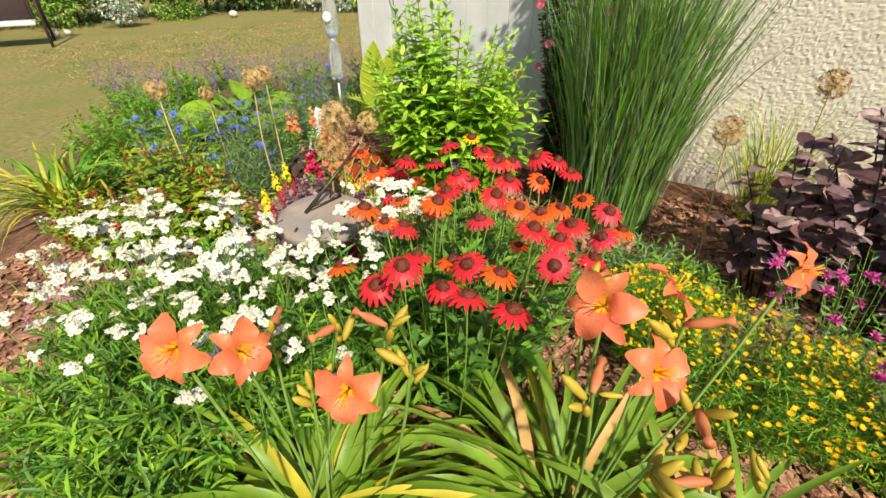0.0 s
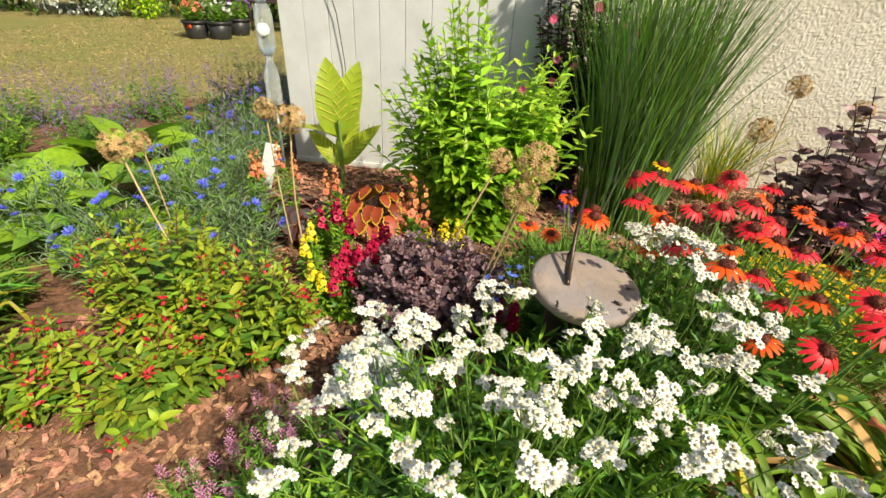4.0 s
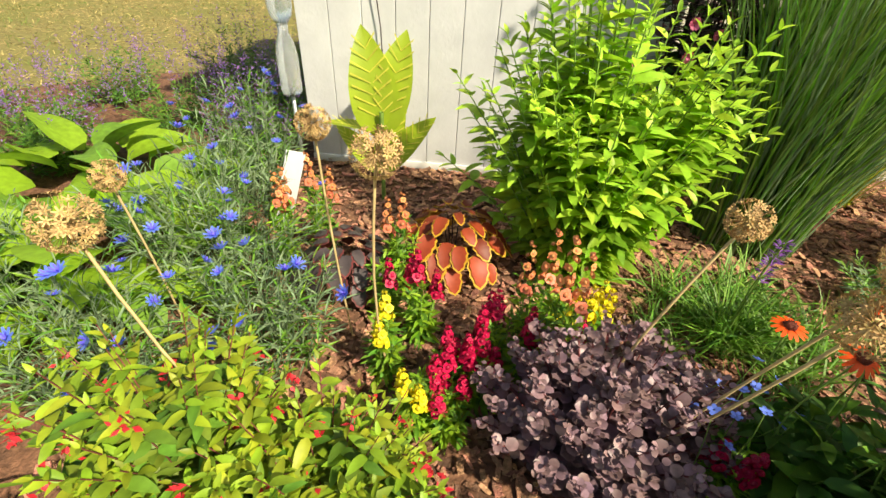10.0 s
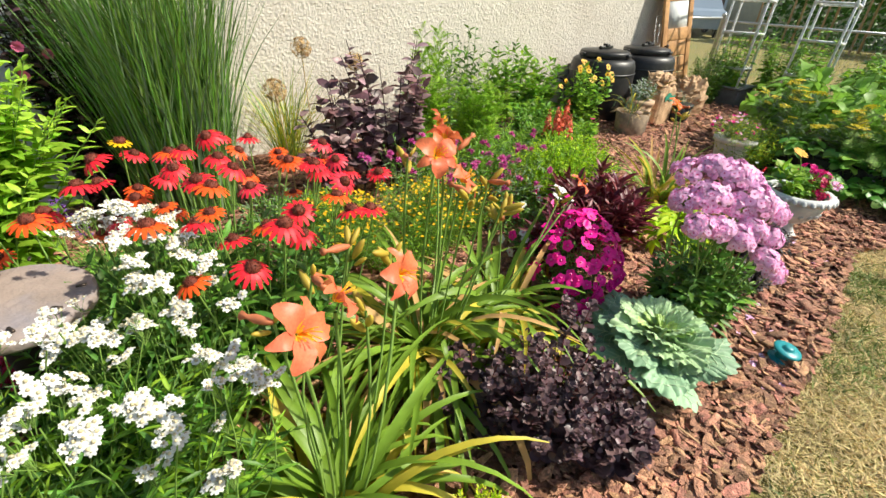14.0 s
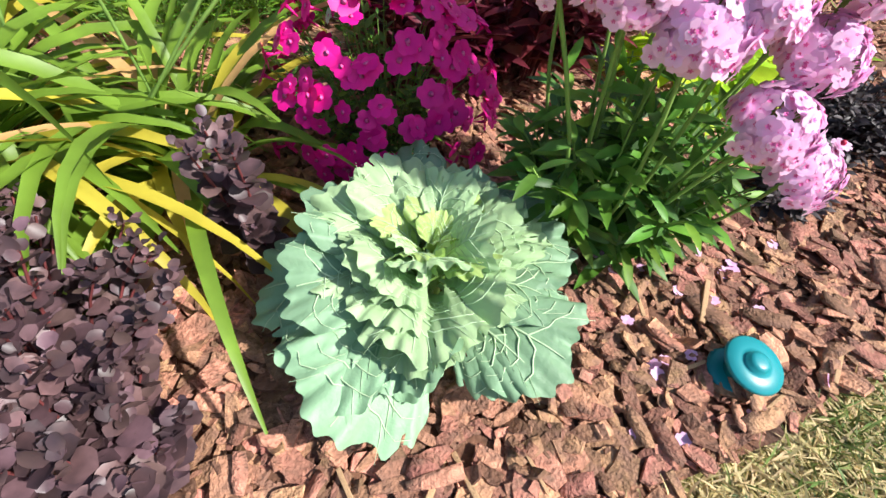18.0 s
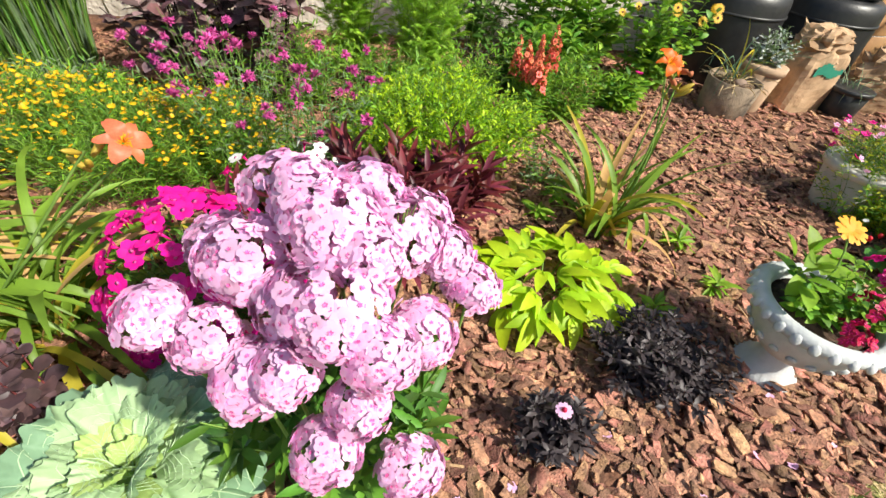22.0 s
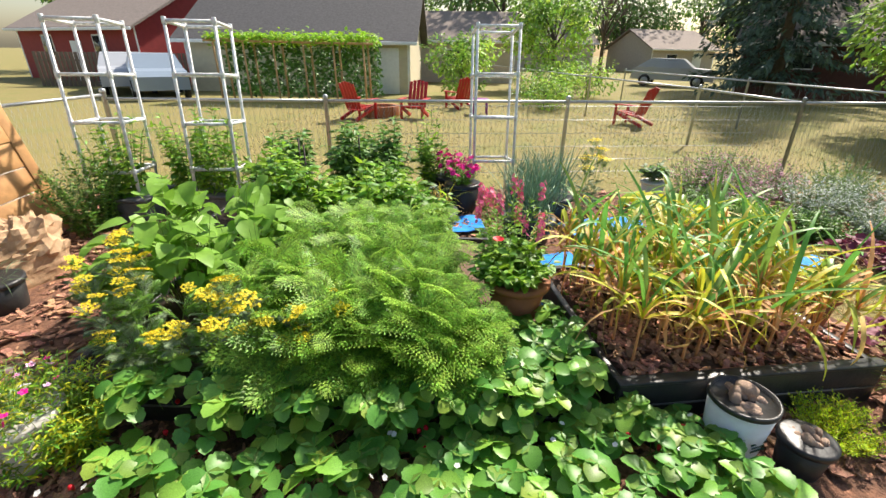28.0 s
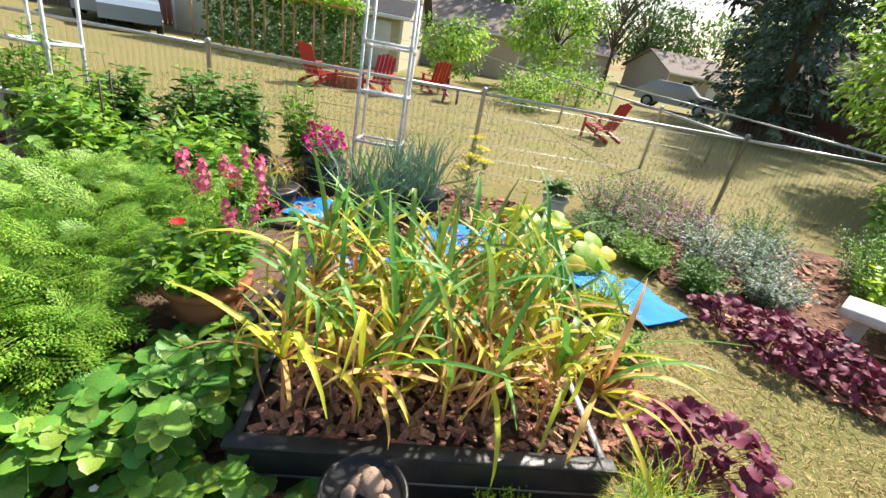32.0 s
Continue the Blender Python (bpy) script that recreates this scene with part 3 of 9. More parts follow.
def leaves_on(tips, per, size, lo=0.25, elev=0.5, lean=0.2, out=0.0, taper=0.45):
    """Places and ways of leaves that spiral up stems."""
    P, D, S = [], [], []
    for tip in tips:
        s = np.sort(rng.uniform(lo, 1, per))
        path = stem_path(tip, lean, 9)
        idx = s * 8
        i0 = np.minimum(idx.astype(int), 7)
        p = path[i0] + (path[i0 + 1] - path[i0]) * (idx - i0)[:, None]
        t = path[i0 + 1] - path[i0]
        t /= np.linalg.norm(t, axis=1)[:, None]
        a = np.arange(per) * 2.4 + rng.uniform(0, 6.28)
        side = np.c_[np.cos(a), np.sin(a), np.zeros(per)]
        e = elev + 0.6 * (s - 0.5) + rng.normal(0, 0.15, per)
        d = side * np.cos(e)[:, None] + t * np.sin(e)[:, None]
        P.append(p), D.append(d)
        S.append(size * rng.uniform(0.7, 1.15, per) * (1 - taper * (s - lo) / (1 - lo)))
    return np.concatenate(P), np.concatenate(D), np.concatenate(S)


def stems_mesh(tips, r, lean=0.2, n=5, sides=4):
    b = Build()
    for tip in tips:
        b.add(*tube(stem_path(tip, lean, n), np.linspace(r, r * 0.5, n), sides, False))
    return b


def bush(name, label, cat, at, rx, ry, h, stems, per, tmpl, size, lm, sm="stem_green", dome=0.45, low=0.78, lo=0.2, elev=0.5,
         lean=0.2, sr=0.004, group="", taper=0.45, roll=0.4, wide=1.0):
    """A leafy plant: stems and foliage, with its tips for flowers. lm may be several leaf materials."""
    th = thing(name, label, cat, at, group)
    tips = tips_in(stems, rx, ry, h, dome, low)
    tagged(part("stalk_bundle", stems_mesh(tips, sr, lean), sm, th), kind="stuff")
    p, d, s = leaves_on(tips, per, size, lo, elev, lean, taper=taper)
    m = frames(p, d, s, roll=roll, wide=wide)
    lms = lm if isinstance(lm, (list, tuple)) else [lm]
    pick = rng.integers(0, len(lms), len(m))
    for k, one in enumerate(lms):
        tagged(part("foliage", Build().scatter(tmpl, m[pick == k]), one, th), kind="stuff")
    return th, tips


def shoot_bush(name, label, cat, at, rx, ry, h, stems, gap, tmpl, size, lm, tip_m, sm, dome=0.4, low=0.6, lean=0.3, lo=0.15, elev=0.45, sr=0.004, group="", fresh=0.8):
    """A shrub of upright shoots with crossed leaf pairs, the youngest leaves at the tips small and steep."""
    th = thing(name, label, cat, at, group)
    tips = tips_in(stems, rx, ry, h, dome, low)
    tagged(part("stalk_bundle", stems_mesh(tips, sr, lean), sm, th), kind="stuff")
    P, D, S, Q = [], [], [], []
    for tip in tips:
        path = stem_path(tip, lean, 17)
        L = np.linalg.norm(np.diff(path, axis=0), axis=1).sum()
        n = max(3, int(L * (1 - lo) / gap))
        turn = rng.uniform(0, 6.28)
        for k in range(n + 1):
            s = lo + (1 - lo) * k / n
            i = min(15, int(s * 16))
            p = path[i] + (path[i + 1] - path[i]) * (s * 16 - i)
            t = path[i + 1] - path[i]
            t = t / np.linalg.norm(t)
            for sd in (0, math.pi):
                a = turn + k * 1.57 + sd + rng.normal(0, 0.25)
                e = elev + 0.75 * max(0, (s - 0.8) / 0.2) + rng.normal(0, 0.18)
                side = np.array([math.cos(a), math.sin(a), 0])
                P.append(p), D.append(side * math.cos(e) + t * math.sin(e)), Q.append(s)
                S.append(size * rng.uniform(0.75, 1.15) * (1 - 0.6 * max(0, (s - 0.72) / 0.28)))
    m = frames(np.array(P), np.array(D), np.array(S), roll=0.22)
    young = np.array(Q) + rng.normal(0, 0.06, len(Q)) > fresh
    for sel, one in ((~young, lm), (young, tip_m)):
        tagged(part("foliage", Build().scatter(tmpl, m[sel]), one, th), kind="stuff")
    return th, tips


def stalk(parent, a, b, r, m, bend=0.03, sides=5, name="stem"):
    a, b = np.asarray(a, float), np.asarray(b, float)
    w = rng.normal(0, bend, 3) * (1, 1, 0)
    s = np.linspace(0, 1, 6)[:, None]
    return part(name, tube(a + (b - a) * s + w * np.sin(np.pi * s), r, sides, False), m, parent)


# ================= white shed side: post, stake, canna, coleus =================
post = thing("bottle_pole", "clear glass bottles stacked on a thin pole", "bottle pole", (-4.19, 2.89, 0))
part("pole", tube([(0, 0, 0), (0, 0, 0.7)], 0.012, 8), "galv", post)
part("bottle", lathe([(0.05, 0.66), (0.058, 0.68), (0.058, 0.86), (0.05, 0.92), (0.028, 0.98), (0.028, 1.02)], 18), "clear_glass", post, "clear ribbed glass bottle")
part("bottle", lathe([(0.03, 1.021), (0.055, 1.06), (0.064, 1.1), (0.064, 1.28), (0.056, 1.33), (0.04, 1.36)], 18), "clear_glass", post, "clear glass bottle with an embossed oval")
part("emblem", lathe([(0.045, -0.004), (0.045, 0.004), (0.034, 0.010), (0.02, 0.012)], 20), "white_trim", post, "raised oval cast emblem",
     at=pose(0.02, -0.062, 1.2, 80, 0, 12))
part("bottle", lathe([(0.03, 1.361), (0.05, 1.4), (0.058, 1.44), (0.058, 1.62), (0.05, 1.68), (0.03, 1.72)], 18), "clear_glass", post, "clear glass bottle")
part("cap", lathe([(0.06, 1.361), (0.078, 1.37), (0.078, 1.41), (0.06, 1.42)], 18), "pale_wood", post, "round tan wooden cap", at=pose(0, 0, 0.36))
cab = thing("cable", "thin dark cable hanging down the shed boards", "cable", (0, 0, 0))
part("wire", tube([(-3.98, 3.33, 2.25), (-3.92, 3.31, 1.7), (-3.80, 3.32, 1.3), (-3.76, 3.33, 0.95), (-3.75, 3.33, 0.6)], 0.004, 5), "stem_dark", cab)
stake = thing("white_stake", "short leaning white painted board among cornflowers", "board", (-4.2, 2.45, 0), rz=25)
part("plank", box(-0.05, 0.05, -0.012, 0.012, 0, 0.5, 0.004), "white_paint", stake, at=pose(0, 0, 0, 0, 18, 0))

canna = thing("canna", "yellow-striped canna with broad upright leaves", "canna", (-3.68, 2.88, 0))
stalk(canna, (0, 0, 0), (0.01, -0.02, 0.6), 0.014, "stem_green")
for az, el, ln, wd, z, lean in ((108, 84, 0.60, 0.62, 0.44, 7), (92, 80, 0.58, 0.55, 0.46, -13), (190, 20, 0.36, 0.5, 0.46, 0), (62, 66, 0.46, 0.5, 0.22, -30), (92, 72, 0.44, 0.5, 0.26, -14), (130, 55, 0.4, 0.5, 0.2, 25)):
    v, f = leaf(10, wd, 0.55, 0.14, 0.18, 0.0, 1.6)
    v = v * ln
    b = Build().add(v, f, 0)
    for k in range(2, 9):
        for sd in (-1, 1):
            w = 0.8 * abs(v[3 * k + 2][0])
            y0 = v[3 * k][1]
            z0 = v[3 * k + 1][2]
            b.add([(0, y0, z0 + 0.004), (0, y0 + 0.007, z0 + 0.004), (sd * w, y0 + 0.085, z0 + 0.003 + 0.28 * w), (sd * w, y0 + 0.073, z0 + 0.003 + 0.28 * w)], [(0, 1, 2, 3)], 1)
    part("leaf", b, ["canna_leaf", "canna_vein"], canna, at=pose(0, 0, z) @ pose(0, 0, 0, 0, 0, az - 90) @ pose(0, 0, 0, el) @ pose(0, 0, 0, 0, 0, lean))


def coleus(at, r, h, inner, rim, label, n=44, group="coleus plants"):
    th = thing("coleus", label, "coleus", at, group)
    tips = tips_in(9, r * 0.8, r * 0.8, h * 0.85)
    part("stalk_bundle", stems_mesh(tips, 0.005), "stem_dark", th)
    v, f = leaf(8, 0.68, 0.42, 0.10, 0.35, 0.09)
    v2 = v * (0.80, 0.90, 1) + (0, 0.04, 0.055)
    for k in range(n):
        a, q = k * 2.4, math.sqrt((k + 0.5) / n)
        rr = r * q * 0.85
        z = h * (1 - 0.55 * q * q) * rng.uniform(0.85, 1.05)
        s = 0.13 * rng.uniform(0.75, 1.2) * (0.65 + 0.45 * q)
        b = Build().add(v * s, f, 0).add(v2 * s, f, 1)
        part("leaf", b, [rim, inner], th, at=pose(rr * math.cos(a), rr * math.sin(a), z, 0, 0, math.degrees(a) - 90) @ pose(0, 0, 0, 18 - 50 * q, rng.uniform(-14, 14), rng.uniform(-25, 25)))
    return th


coleus((-3.18, 2.24, 0), 0.27, 0.40, "coleus_in", "coleus_rim", "orange-red coleus with toothed yellow leaf margins")
coleus((-3.69, 2.05, 0), 0.22, 0.3, "leaf_black", "stem_red", "near-black coleus with thin pale margins", 36)

# ================= alliums: dried globes on straw stems =================
def allium_head(r):
    b = Build()
    d = rng.normal(size=(110, 3))
    d /= np.linalg.norm(d, axis=1)[:, None]
    for q in d:
        L = r * rng.uniform(0.85, 1.05)
        b.add(*tube([q * 0.008, q * L], [0.0009, 0.0007], 3, False))
    b.scatter(star(6, 0.12 * r / 0.06 * 0.1, 0.006, 0.004, 0, 0.001, 1), up_frames(d * r * 0.95, 1.0, 0.1, d))
    b.scatter(sphere(0.0035, 5, 4), up_frames(d * r * 0.97, 1.0, 0.1, d))
    return b.mesh("globe", mats_of("allium_dry"))


GLOBES = [allium_head(0.055), allium_head(0.07), allium_head(0.075)]
for x, y, z, k, bx, by in ((-3.63, 1.72, 0.97, 0, 0.06, -0.02), (-3.37, 1.46, 1.01, 1, 0.0, 0.06), (-2.4, 1.44, 0.92, 0, -0.33, -0.18), (-2.27, 1.12, 1.04, 2, -0.25, 0.12),
                           (-2.31, 1.10, 0.91, 1, -0.2, 0.18), (-4.01, 1.16, 0.92, 1, 0.3, 0.0), (-0.48, 2.95, 1.08, 2, 0.05, 0.05), (-0.85, 2.48, 0.89, 2, 0.08, 0.1),
                           (-0.1, 2.85, 0.98, 1, 0.05, 0.05), (-4.35, 1.65, 0.75, 0, 0.05, 0.0)):
    al = thing("allium", "dried tan allium seed globe on a bare stalk", "allium", (x + bx, y + by, 0), "dried alliums")
    stalk(al, (0, 0, 0), (-bx, -by, z - 0.01), 0.0045, "stem_straw", 0.02)
    part("globe", GLOBES[k], None, al, at=pose(-bx, -by, z, 0, 0, x * 90))

# ================= shrubs and grasses along the wall =================
shoot_bush("hydrangea", "lime-green leafy hydrangea shrub with upright shoots", "shrub", (-2.54, 2.37, 0), 0.72, 0.46, 1.55, 118, 0.06, LEAF_POINT, 0.13, "leaf_lime", "leaf_lime_tip", "stem_green", 0.42, 0.55, 0.3, 0.06, 0.35, 0.005, fresh=0.72)
bush("dark_rose", "dark-leaved rose bush with a few pink flowers", "shrub", (-1.92, 3.1, 0), 0.34, 0.16, 2.1, 56, 70, LEAF_WIDE, 0.085, ["leaf_purple", "leaf_black", "leaf_deep"], "stem_dark", 0.15, 0.6, 0.1, 0.3, 0.4, 0.006)
rose = bpy.data.objects["dark_rose"]
for k in range(22):
    p = (rng.uniform(-0.4, 0.4), rng.uniform(-0.25, -0.12), rng.uniform(0.9, 2.0))
    part("blossom", Build().scatter(star(6, 0.03, 0.03, 0.01, 0, 0.002), up_frames([p, p], [1, 0.6], 0.3, (0, -1, 0.3))), "rose_petal", rose, "ragged pink blossom")


def tuft(name, label, at, n, length, width, elev, droop, lm, segs=6, base_r=0.1, cols=2, group="", cat="grass", kink=0.0, parts=3):
    th = thing(name, label, cat, at, group)
    lms = lm if isinstance(lm, (list, tuple)) else [lm] * parts
    for one in lms:
        tagged(part("leaf_tuft", blades(n // len(lms), (0, 0, 0), length, width, elev, droop, segs, base_r, cols, kink=kink), one, th), kind="stuff")
    return th


tuft("tall_grass", "tall dense clump of blue-green maiden grass", (-1.45, 2.84, 0), 2200, (0.8, 1.95), (0.008, 0.0125), (79, 89.8), (3, 30), ["grass_blade", "leaf_mid", "leaf_grey", "grass_blade"], 7, 0.3, 3)
tuft("grass_clump", "smaller green grass clump at the stucco wall", (-0.55, 3.4, 0), 260, (0.6, 1.05), (0.004, 0.008), (62, 88), (10, 60), ["grass_blade", "strap_yellow"], 5, 0.1)
bush("ninebark", "dark purple upright shrub against the stucco", "shrub", (0.02, 2.45, 0), 0.6, 0.32, 1.3, 22, 20, LEAF_SERR, 0.135, ["leaf_ninebark", "leaf_purple", "leaf_ninebark"], "stem_dark", 0.25, 0.55, 0.22, 0.3, 0.35, 0.006, taper=0.3)
bush("ninebark", "low dark purple shrub in the bark", "shrub", (-0.36, 2.42, 0), 0.42, 0.3, 1.0, 18, 18, LEAF_SERR, 0.13, ["leaf_ninebark", "leaf_purple", "leaf_ninebark"], "stem_dark", 0.25, 0.6, 0.3, 0.3, 0.35, 0.006, taper=0.3)

# ================= left border =================
for hx, hy, hr in ((-5.35, 2.5, 0.55), (-4.85, 1.88, 0.44)):
    hosta = thing("hosta", "low lime-green hosta with broad ribbed leaves", "hosta", (hx, hy, 0), "hostas")
    for k in range(int(80 * hr)):
        a, q = k * 2.4, math.sqrt((k + 0.5) / int(80 * hr))
        s = rng.uniform(0.26, 0.40)
        v, f = leaf(7, 0.62, 0.4, 0.16, 0.45)
        part("leaf", (v * s, f), "leaf_lime" if k % 3 else "leaf_mid", hosta, at=pose(hr * q * math.cos(a), hr * q * math.sin(a), 0.38 * (1 - 0.6 * q), 0, 0, math.degrees(a) - 90 + rng.uniform(-50, 50)) @ pose(0, 0, 0, 45 - 38 * q + rng.uniform(-16, 16), rng.uniform(-28, 28), 0))


def cornflowers(at, rx, ry, h, stems, nfl, label):
    th, tips = bush("cornflower", label, "cornflower", at, rx, ry, h, stems, 13, LEAF_NARROW, 0.12, ["leaf_grey", "leaf_grey", "leaf_mid"], "leaf_grey", 0.3, 0.55, 0.1, 0.7, 0.5, 0.0022, "cornflowers", 0.4, wide=0.5)
    fl = Build().scatter(star(9, 0.033, 0.0125, 0.016, 0, 0.004), [np.eye(4)]).scatter(star(7, 0.018, 0.010, 0.022, 0, 0.002, 1), [np.eye(4)]).mesh("flower", mats_of("blue_petal"))
    for k in range(nfl):
        part("flower", fl, None, th, at=mx(up_frames(tips[k] + (0, 0, 0.01), rng.uniform(0.65, 1.05), 0.35)[0]))
    return th, tips


cornflowers((-4.25, 1.95, 0), 0.55, 0.5, 0.78, 120, 26, "grey-green cornflower clump with bright blue blooms")
cornflowers((-3.85, 1.55, 0), 0.34, 0.3, 0.6, 60, 10, "grey-green cornflower clump beside weigela")
cornflowers((-4.35, 1.3, 0), 0.4, 0.3, 0.55, 60, 12, "grey-green cornflower clump beside weigela")
cornflowers((-4.9, 1.55, 0), 0.5, 0.4, 0.6, 80, 14, "sprawling cornflower clump with blue blooms")
cornflowers((-4.45, 2.75, 0), 0.38, 0.35, 0.85, 70, 14, "tall cornflower clump behind hosta leaves")
for x, y, r, h in ((-6.3, 3.3, 0.5, 0.55), (-5.5, 3.7, 0.5, 0.6), (-4.75, 3.55, 0.45, 0.75), (-7.0, 2.8, 0.5, 0.5), (-4.55, 3.0, 0.3, 0.6), (-5.9, 2.9, 0.45, 0.55), (-5.6, 4.9, 0.55, 0.7), (-4.85, 4.4, 0.5, 0.75), (-6.4, 4.2, 0.55, 0.6), (-7.3, 3.6, 0.5, 0.55), (-7.2, 2.2, 0.5, 0.6), (-6.5, 2.1, 0.5, 0.55)):
    th, tips = bush("salvia", "salvia clump with faded purple flower spikes", "salvia", (x, y, 0), r, r * 0.8, h * 0.8, 60, 16, LEAF_NARROW, 0.075, ["leaf_mid", "leaf_deep"], "stem_green", 0.3, 0.7, 0.1, 0.5, 0.4, 0.002, "salvia clumps", wide=1.3)
    sp = Build()
    for t in tips[:46]:
        L = rng.uniform(0.14, 0.28)
        zz = rng.uniform(0, L, 22)
        aa = rng.uniform(0, 6.28, 22)
        pp = t + np.c_[0.006 * np.cos(aa), 0.006 * np.sin(aa), zz]
        sp.scatter(LEAF_TINY, frames(pp, np.c_[np.cos(aa), np.sin(aa), np.full(22, 0.7)], 0.02))
    tagged(part("spike_layer", sp, "salvia", th, "faded purple flower spikes"), kind="stuff")

for x, y, r, h, l in ((-6.1, 1.75, 0.45, 0.6, ["leaf_mid", "leaf_lime"]), (-5.5, 1.2, 0.4, 0.55, ["leaf_lime", "leaf_mid"]), (-5.35, 1.75, 0.4, 0.5, ["leaf_mid", "leaf_grey"]), (-6.7, 2.6, 0.45, 0.55, ["leaf_mid", "leaf_lime"]), (-4.9, 0.95, 0.3, 0.35, ["leaf_mid", "leaf_deep"])):
    bush("perennial", "leafy green perennial in the border's far end", "perennial", (x, y, 0), r, r * 0.85, h, 80, 20, LEAF, 0.08, l, "stem_green", 0.35, 0.65, 0.12, 0.5, 0.4, 0.003, "green perennials", wide=0.8)
# weigela: olive leaves, lime shoot tips and red buds
mat("bud_red", (0.58, 0.025, 0.04), 0.5, 0.2, 20, thin=0.15)
BUDS = [Build().scatter(LEAF_TINY, frames(rng.normal(0, 0.011, (9, 3)), unit(9), rng.uniform(0.02, 0.034, 9), wide=1.3)).mesh("bud", mats_of("bud_red")) for k in range(4)]
for x, y, rx, ry, h in ((-3.86, 1.02, 0.40, 0.32, 0.74), (-3.45, 0.98, 0.36, 0.32, 0.58), (-3.68, 0.6, 0.38, 0.28, 0.44), (-4.15, 0.55, 0.34, 0.28, 0.40)):
    th, tips = shoot_bush("weigela", "low yellow-green weigela with small red buds", "shrub", (x, y, 0), rx, ry, h, 84, 0.042, LEAF_POINT, 0.078, "leaf_weigela", "leaf_weigela_tip", "stem_red", 0.35, 0.42, 0.3, 0.2, 0.4, 0.003, "weigela shrubs", 0.7)
    for k, t in enumerate(tips[:22]):
        part("bud", BUDS[k % 4], None, th, at=pose(t[0], t[1], t[2] * 0.9, 0, 0, k * 50))

tuft("daylily_leaves", "arching green and yellow daylily leaves without flowers", (-4.75, 0.6, 0), 110, (0.5, 0.85), (0.016, 0.026), (45, 85), (60, 130), ["strap", "strap_yellow"], 8, 0.12, 3, cat="daylily", kink=0.15)

# purple stonecrop and its likes
def sedum(at, rx, ry, h, stems, label, size=0.05, lm="leaf_dusk"):
    th, tips = bush("stonecrop", label, "stonecrop", at, rx, ry, h, stems, 19, LEAF_ROUND, size, lm, "stem_red", 0.4, 0.7, 0.25, 0.3, 0.45, 0.004, "purple stonecrops", taper=0.45, wide=1.1)
    b = Build()
    for t in tips:
        b.scatter(LEAF_ROUND, frames(t + rng.normal(0, 0.012, (7, 3)), unit(7, 0.4), rng.uniform(0.014, 0.024, 7)))
    tagged(part("bud_layer", b, lm, th, "tight dusky bud heads"), kind="stuff")
    return th


sedum((-2.63, 1.27, 0), 0.41, 0.32, 0.58, 150, "rounded purple stonecrop mound with dusky leaves", 0.062, "leaf_sedum")
sedum((-0.68, 0.02, 0), 0.29, 0.25, 0.5, 80, "dark purple stonecrop with red stems in bark", 0.052)
sedum((-0.9, 0.22, 0), 0.2, 0.2, 0.42, 18, "dark purple stonecrop beside daylily leaves", 0.055)
sedum((-0.56, -0.15, 0), 0.15, 0.15, 0.34, 28, "low dark purple stonecrop with broad glossy leaves", 0.062)
sedum((-0.27, 0.27, 0), 0.1, 0.09, 0.5, 7, "tall sparse purple stonecrop behind the kale", 0.062)

dm = thing("dusty_miller", "silver-white dusty miller with lacy leaves", "dusty miller", (-2.78, 0.76, 0))
tips = tips_in(40, 0.19, 0.17, 0.42)
part("stalk_bundle", stems_mesh(tips, 0.003), "leaf_silver", dm)
p, d, s = leaves_on(tips, 9, 0.09, 0.4, 0.6)
lob = Build()
for k in range(-3, 4):
    lob.add(LEAF_NARROW[0] * (1.4, 0.5, 1) @ np.array([[math.cos(k * 0.55), -math.sin(k * 0.55), 0], [math.sin(k * 0.55), math.cos(k * 0.55), 0], [0, 0, 1]]).T + (0, 0.35 + 0.06 * (3 - abs(k)), 0), LEAF_NARROW[1])
part("foliage", Build().scatter((np.concatenate(lob.v), lob.f), frames(p, d, s)), "leaf_silver", dm)
for x, y in ((-3.08, 0.48), (-2.92, 0.42), (-3.05, 0.28), (-3.22, 0.2), (-3.1, 0.06)):
    th, tips = bush("speedwell", "low speedwell with faded pink flower spikes", "speedwell", (x, y, 0), 0.17, 0.15, 0.3, 34, 12, LEAF_NARROW, 0.05, "leaf_mid", "stem_green", 0.2, 0.7, 0.1, 0.4, 0.5, 0.002, "speedwells")
    for t in tips[:16]:
        zz = np.linspace(0, 0.075, 40)
        aa = np.arange(40) * 2.4
        rr = 0.011 * (1 - zz / 0.1)
        part("flower_spike", Build().scatter(LEAF_TINY, frames(t + np.c_[rr * np.cos(aa), rr * np.sin(aa), zz], np.c_[np.cos(aa), np.sin(aa), np.full(40, 0.5)], 0.011)), "dusty_pink", th)


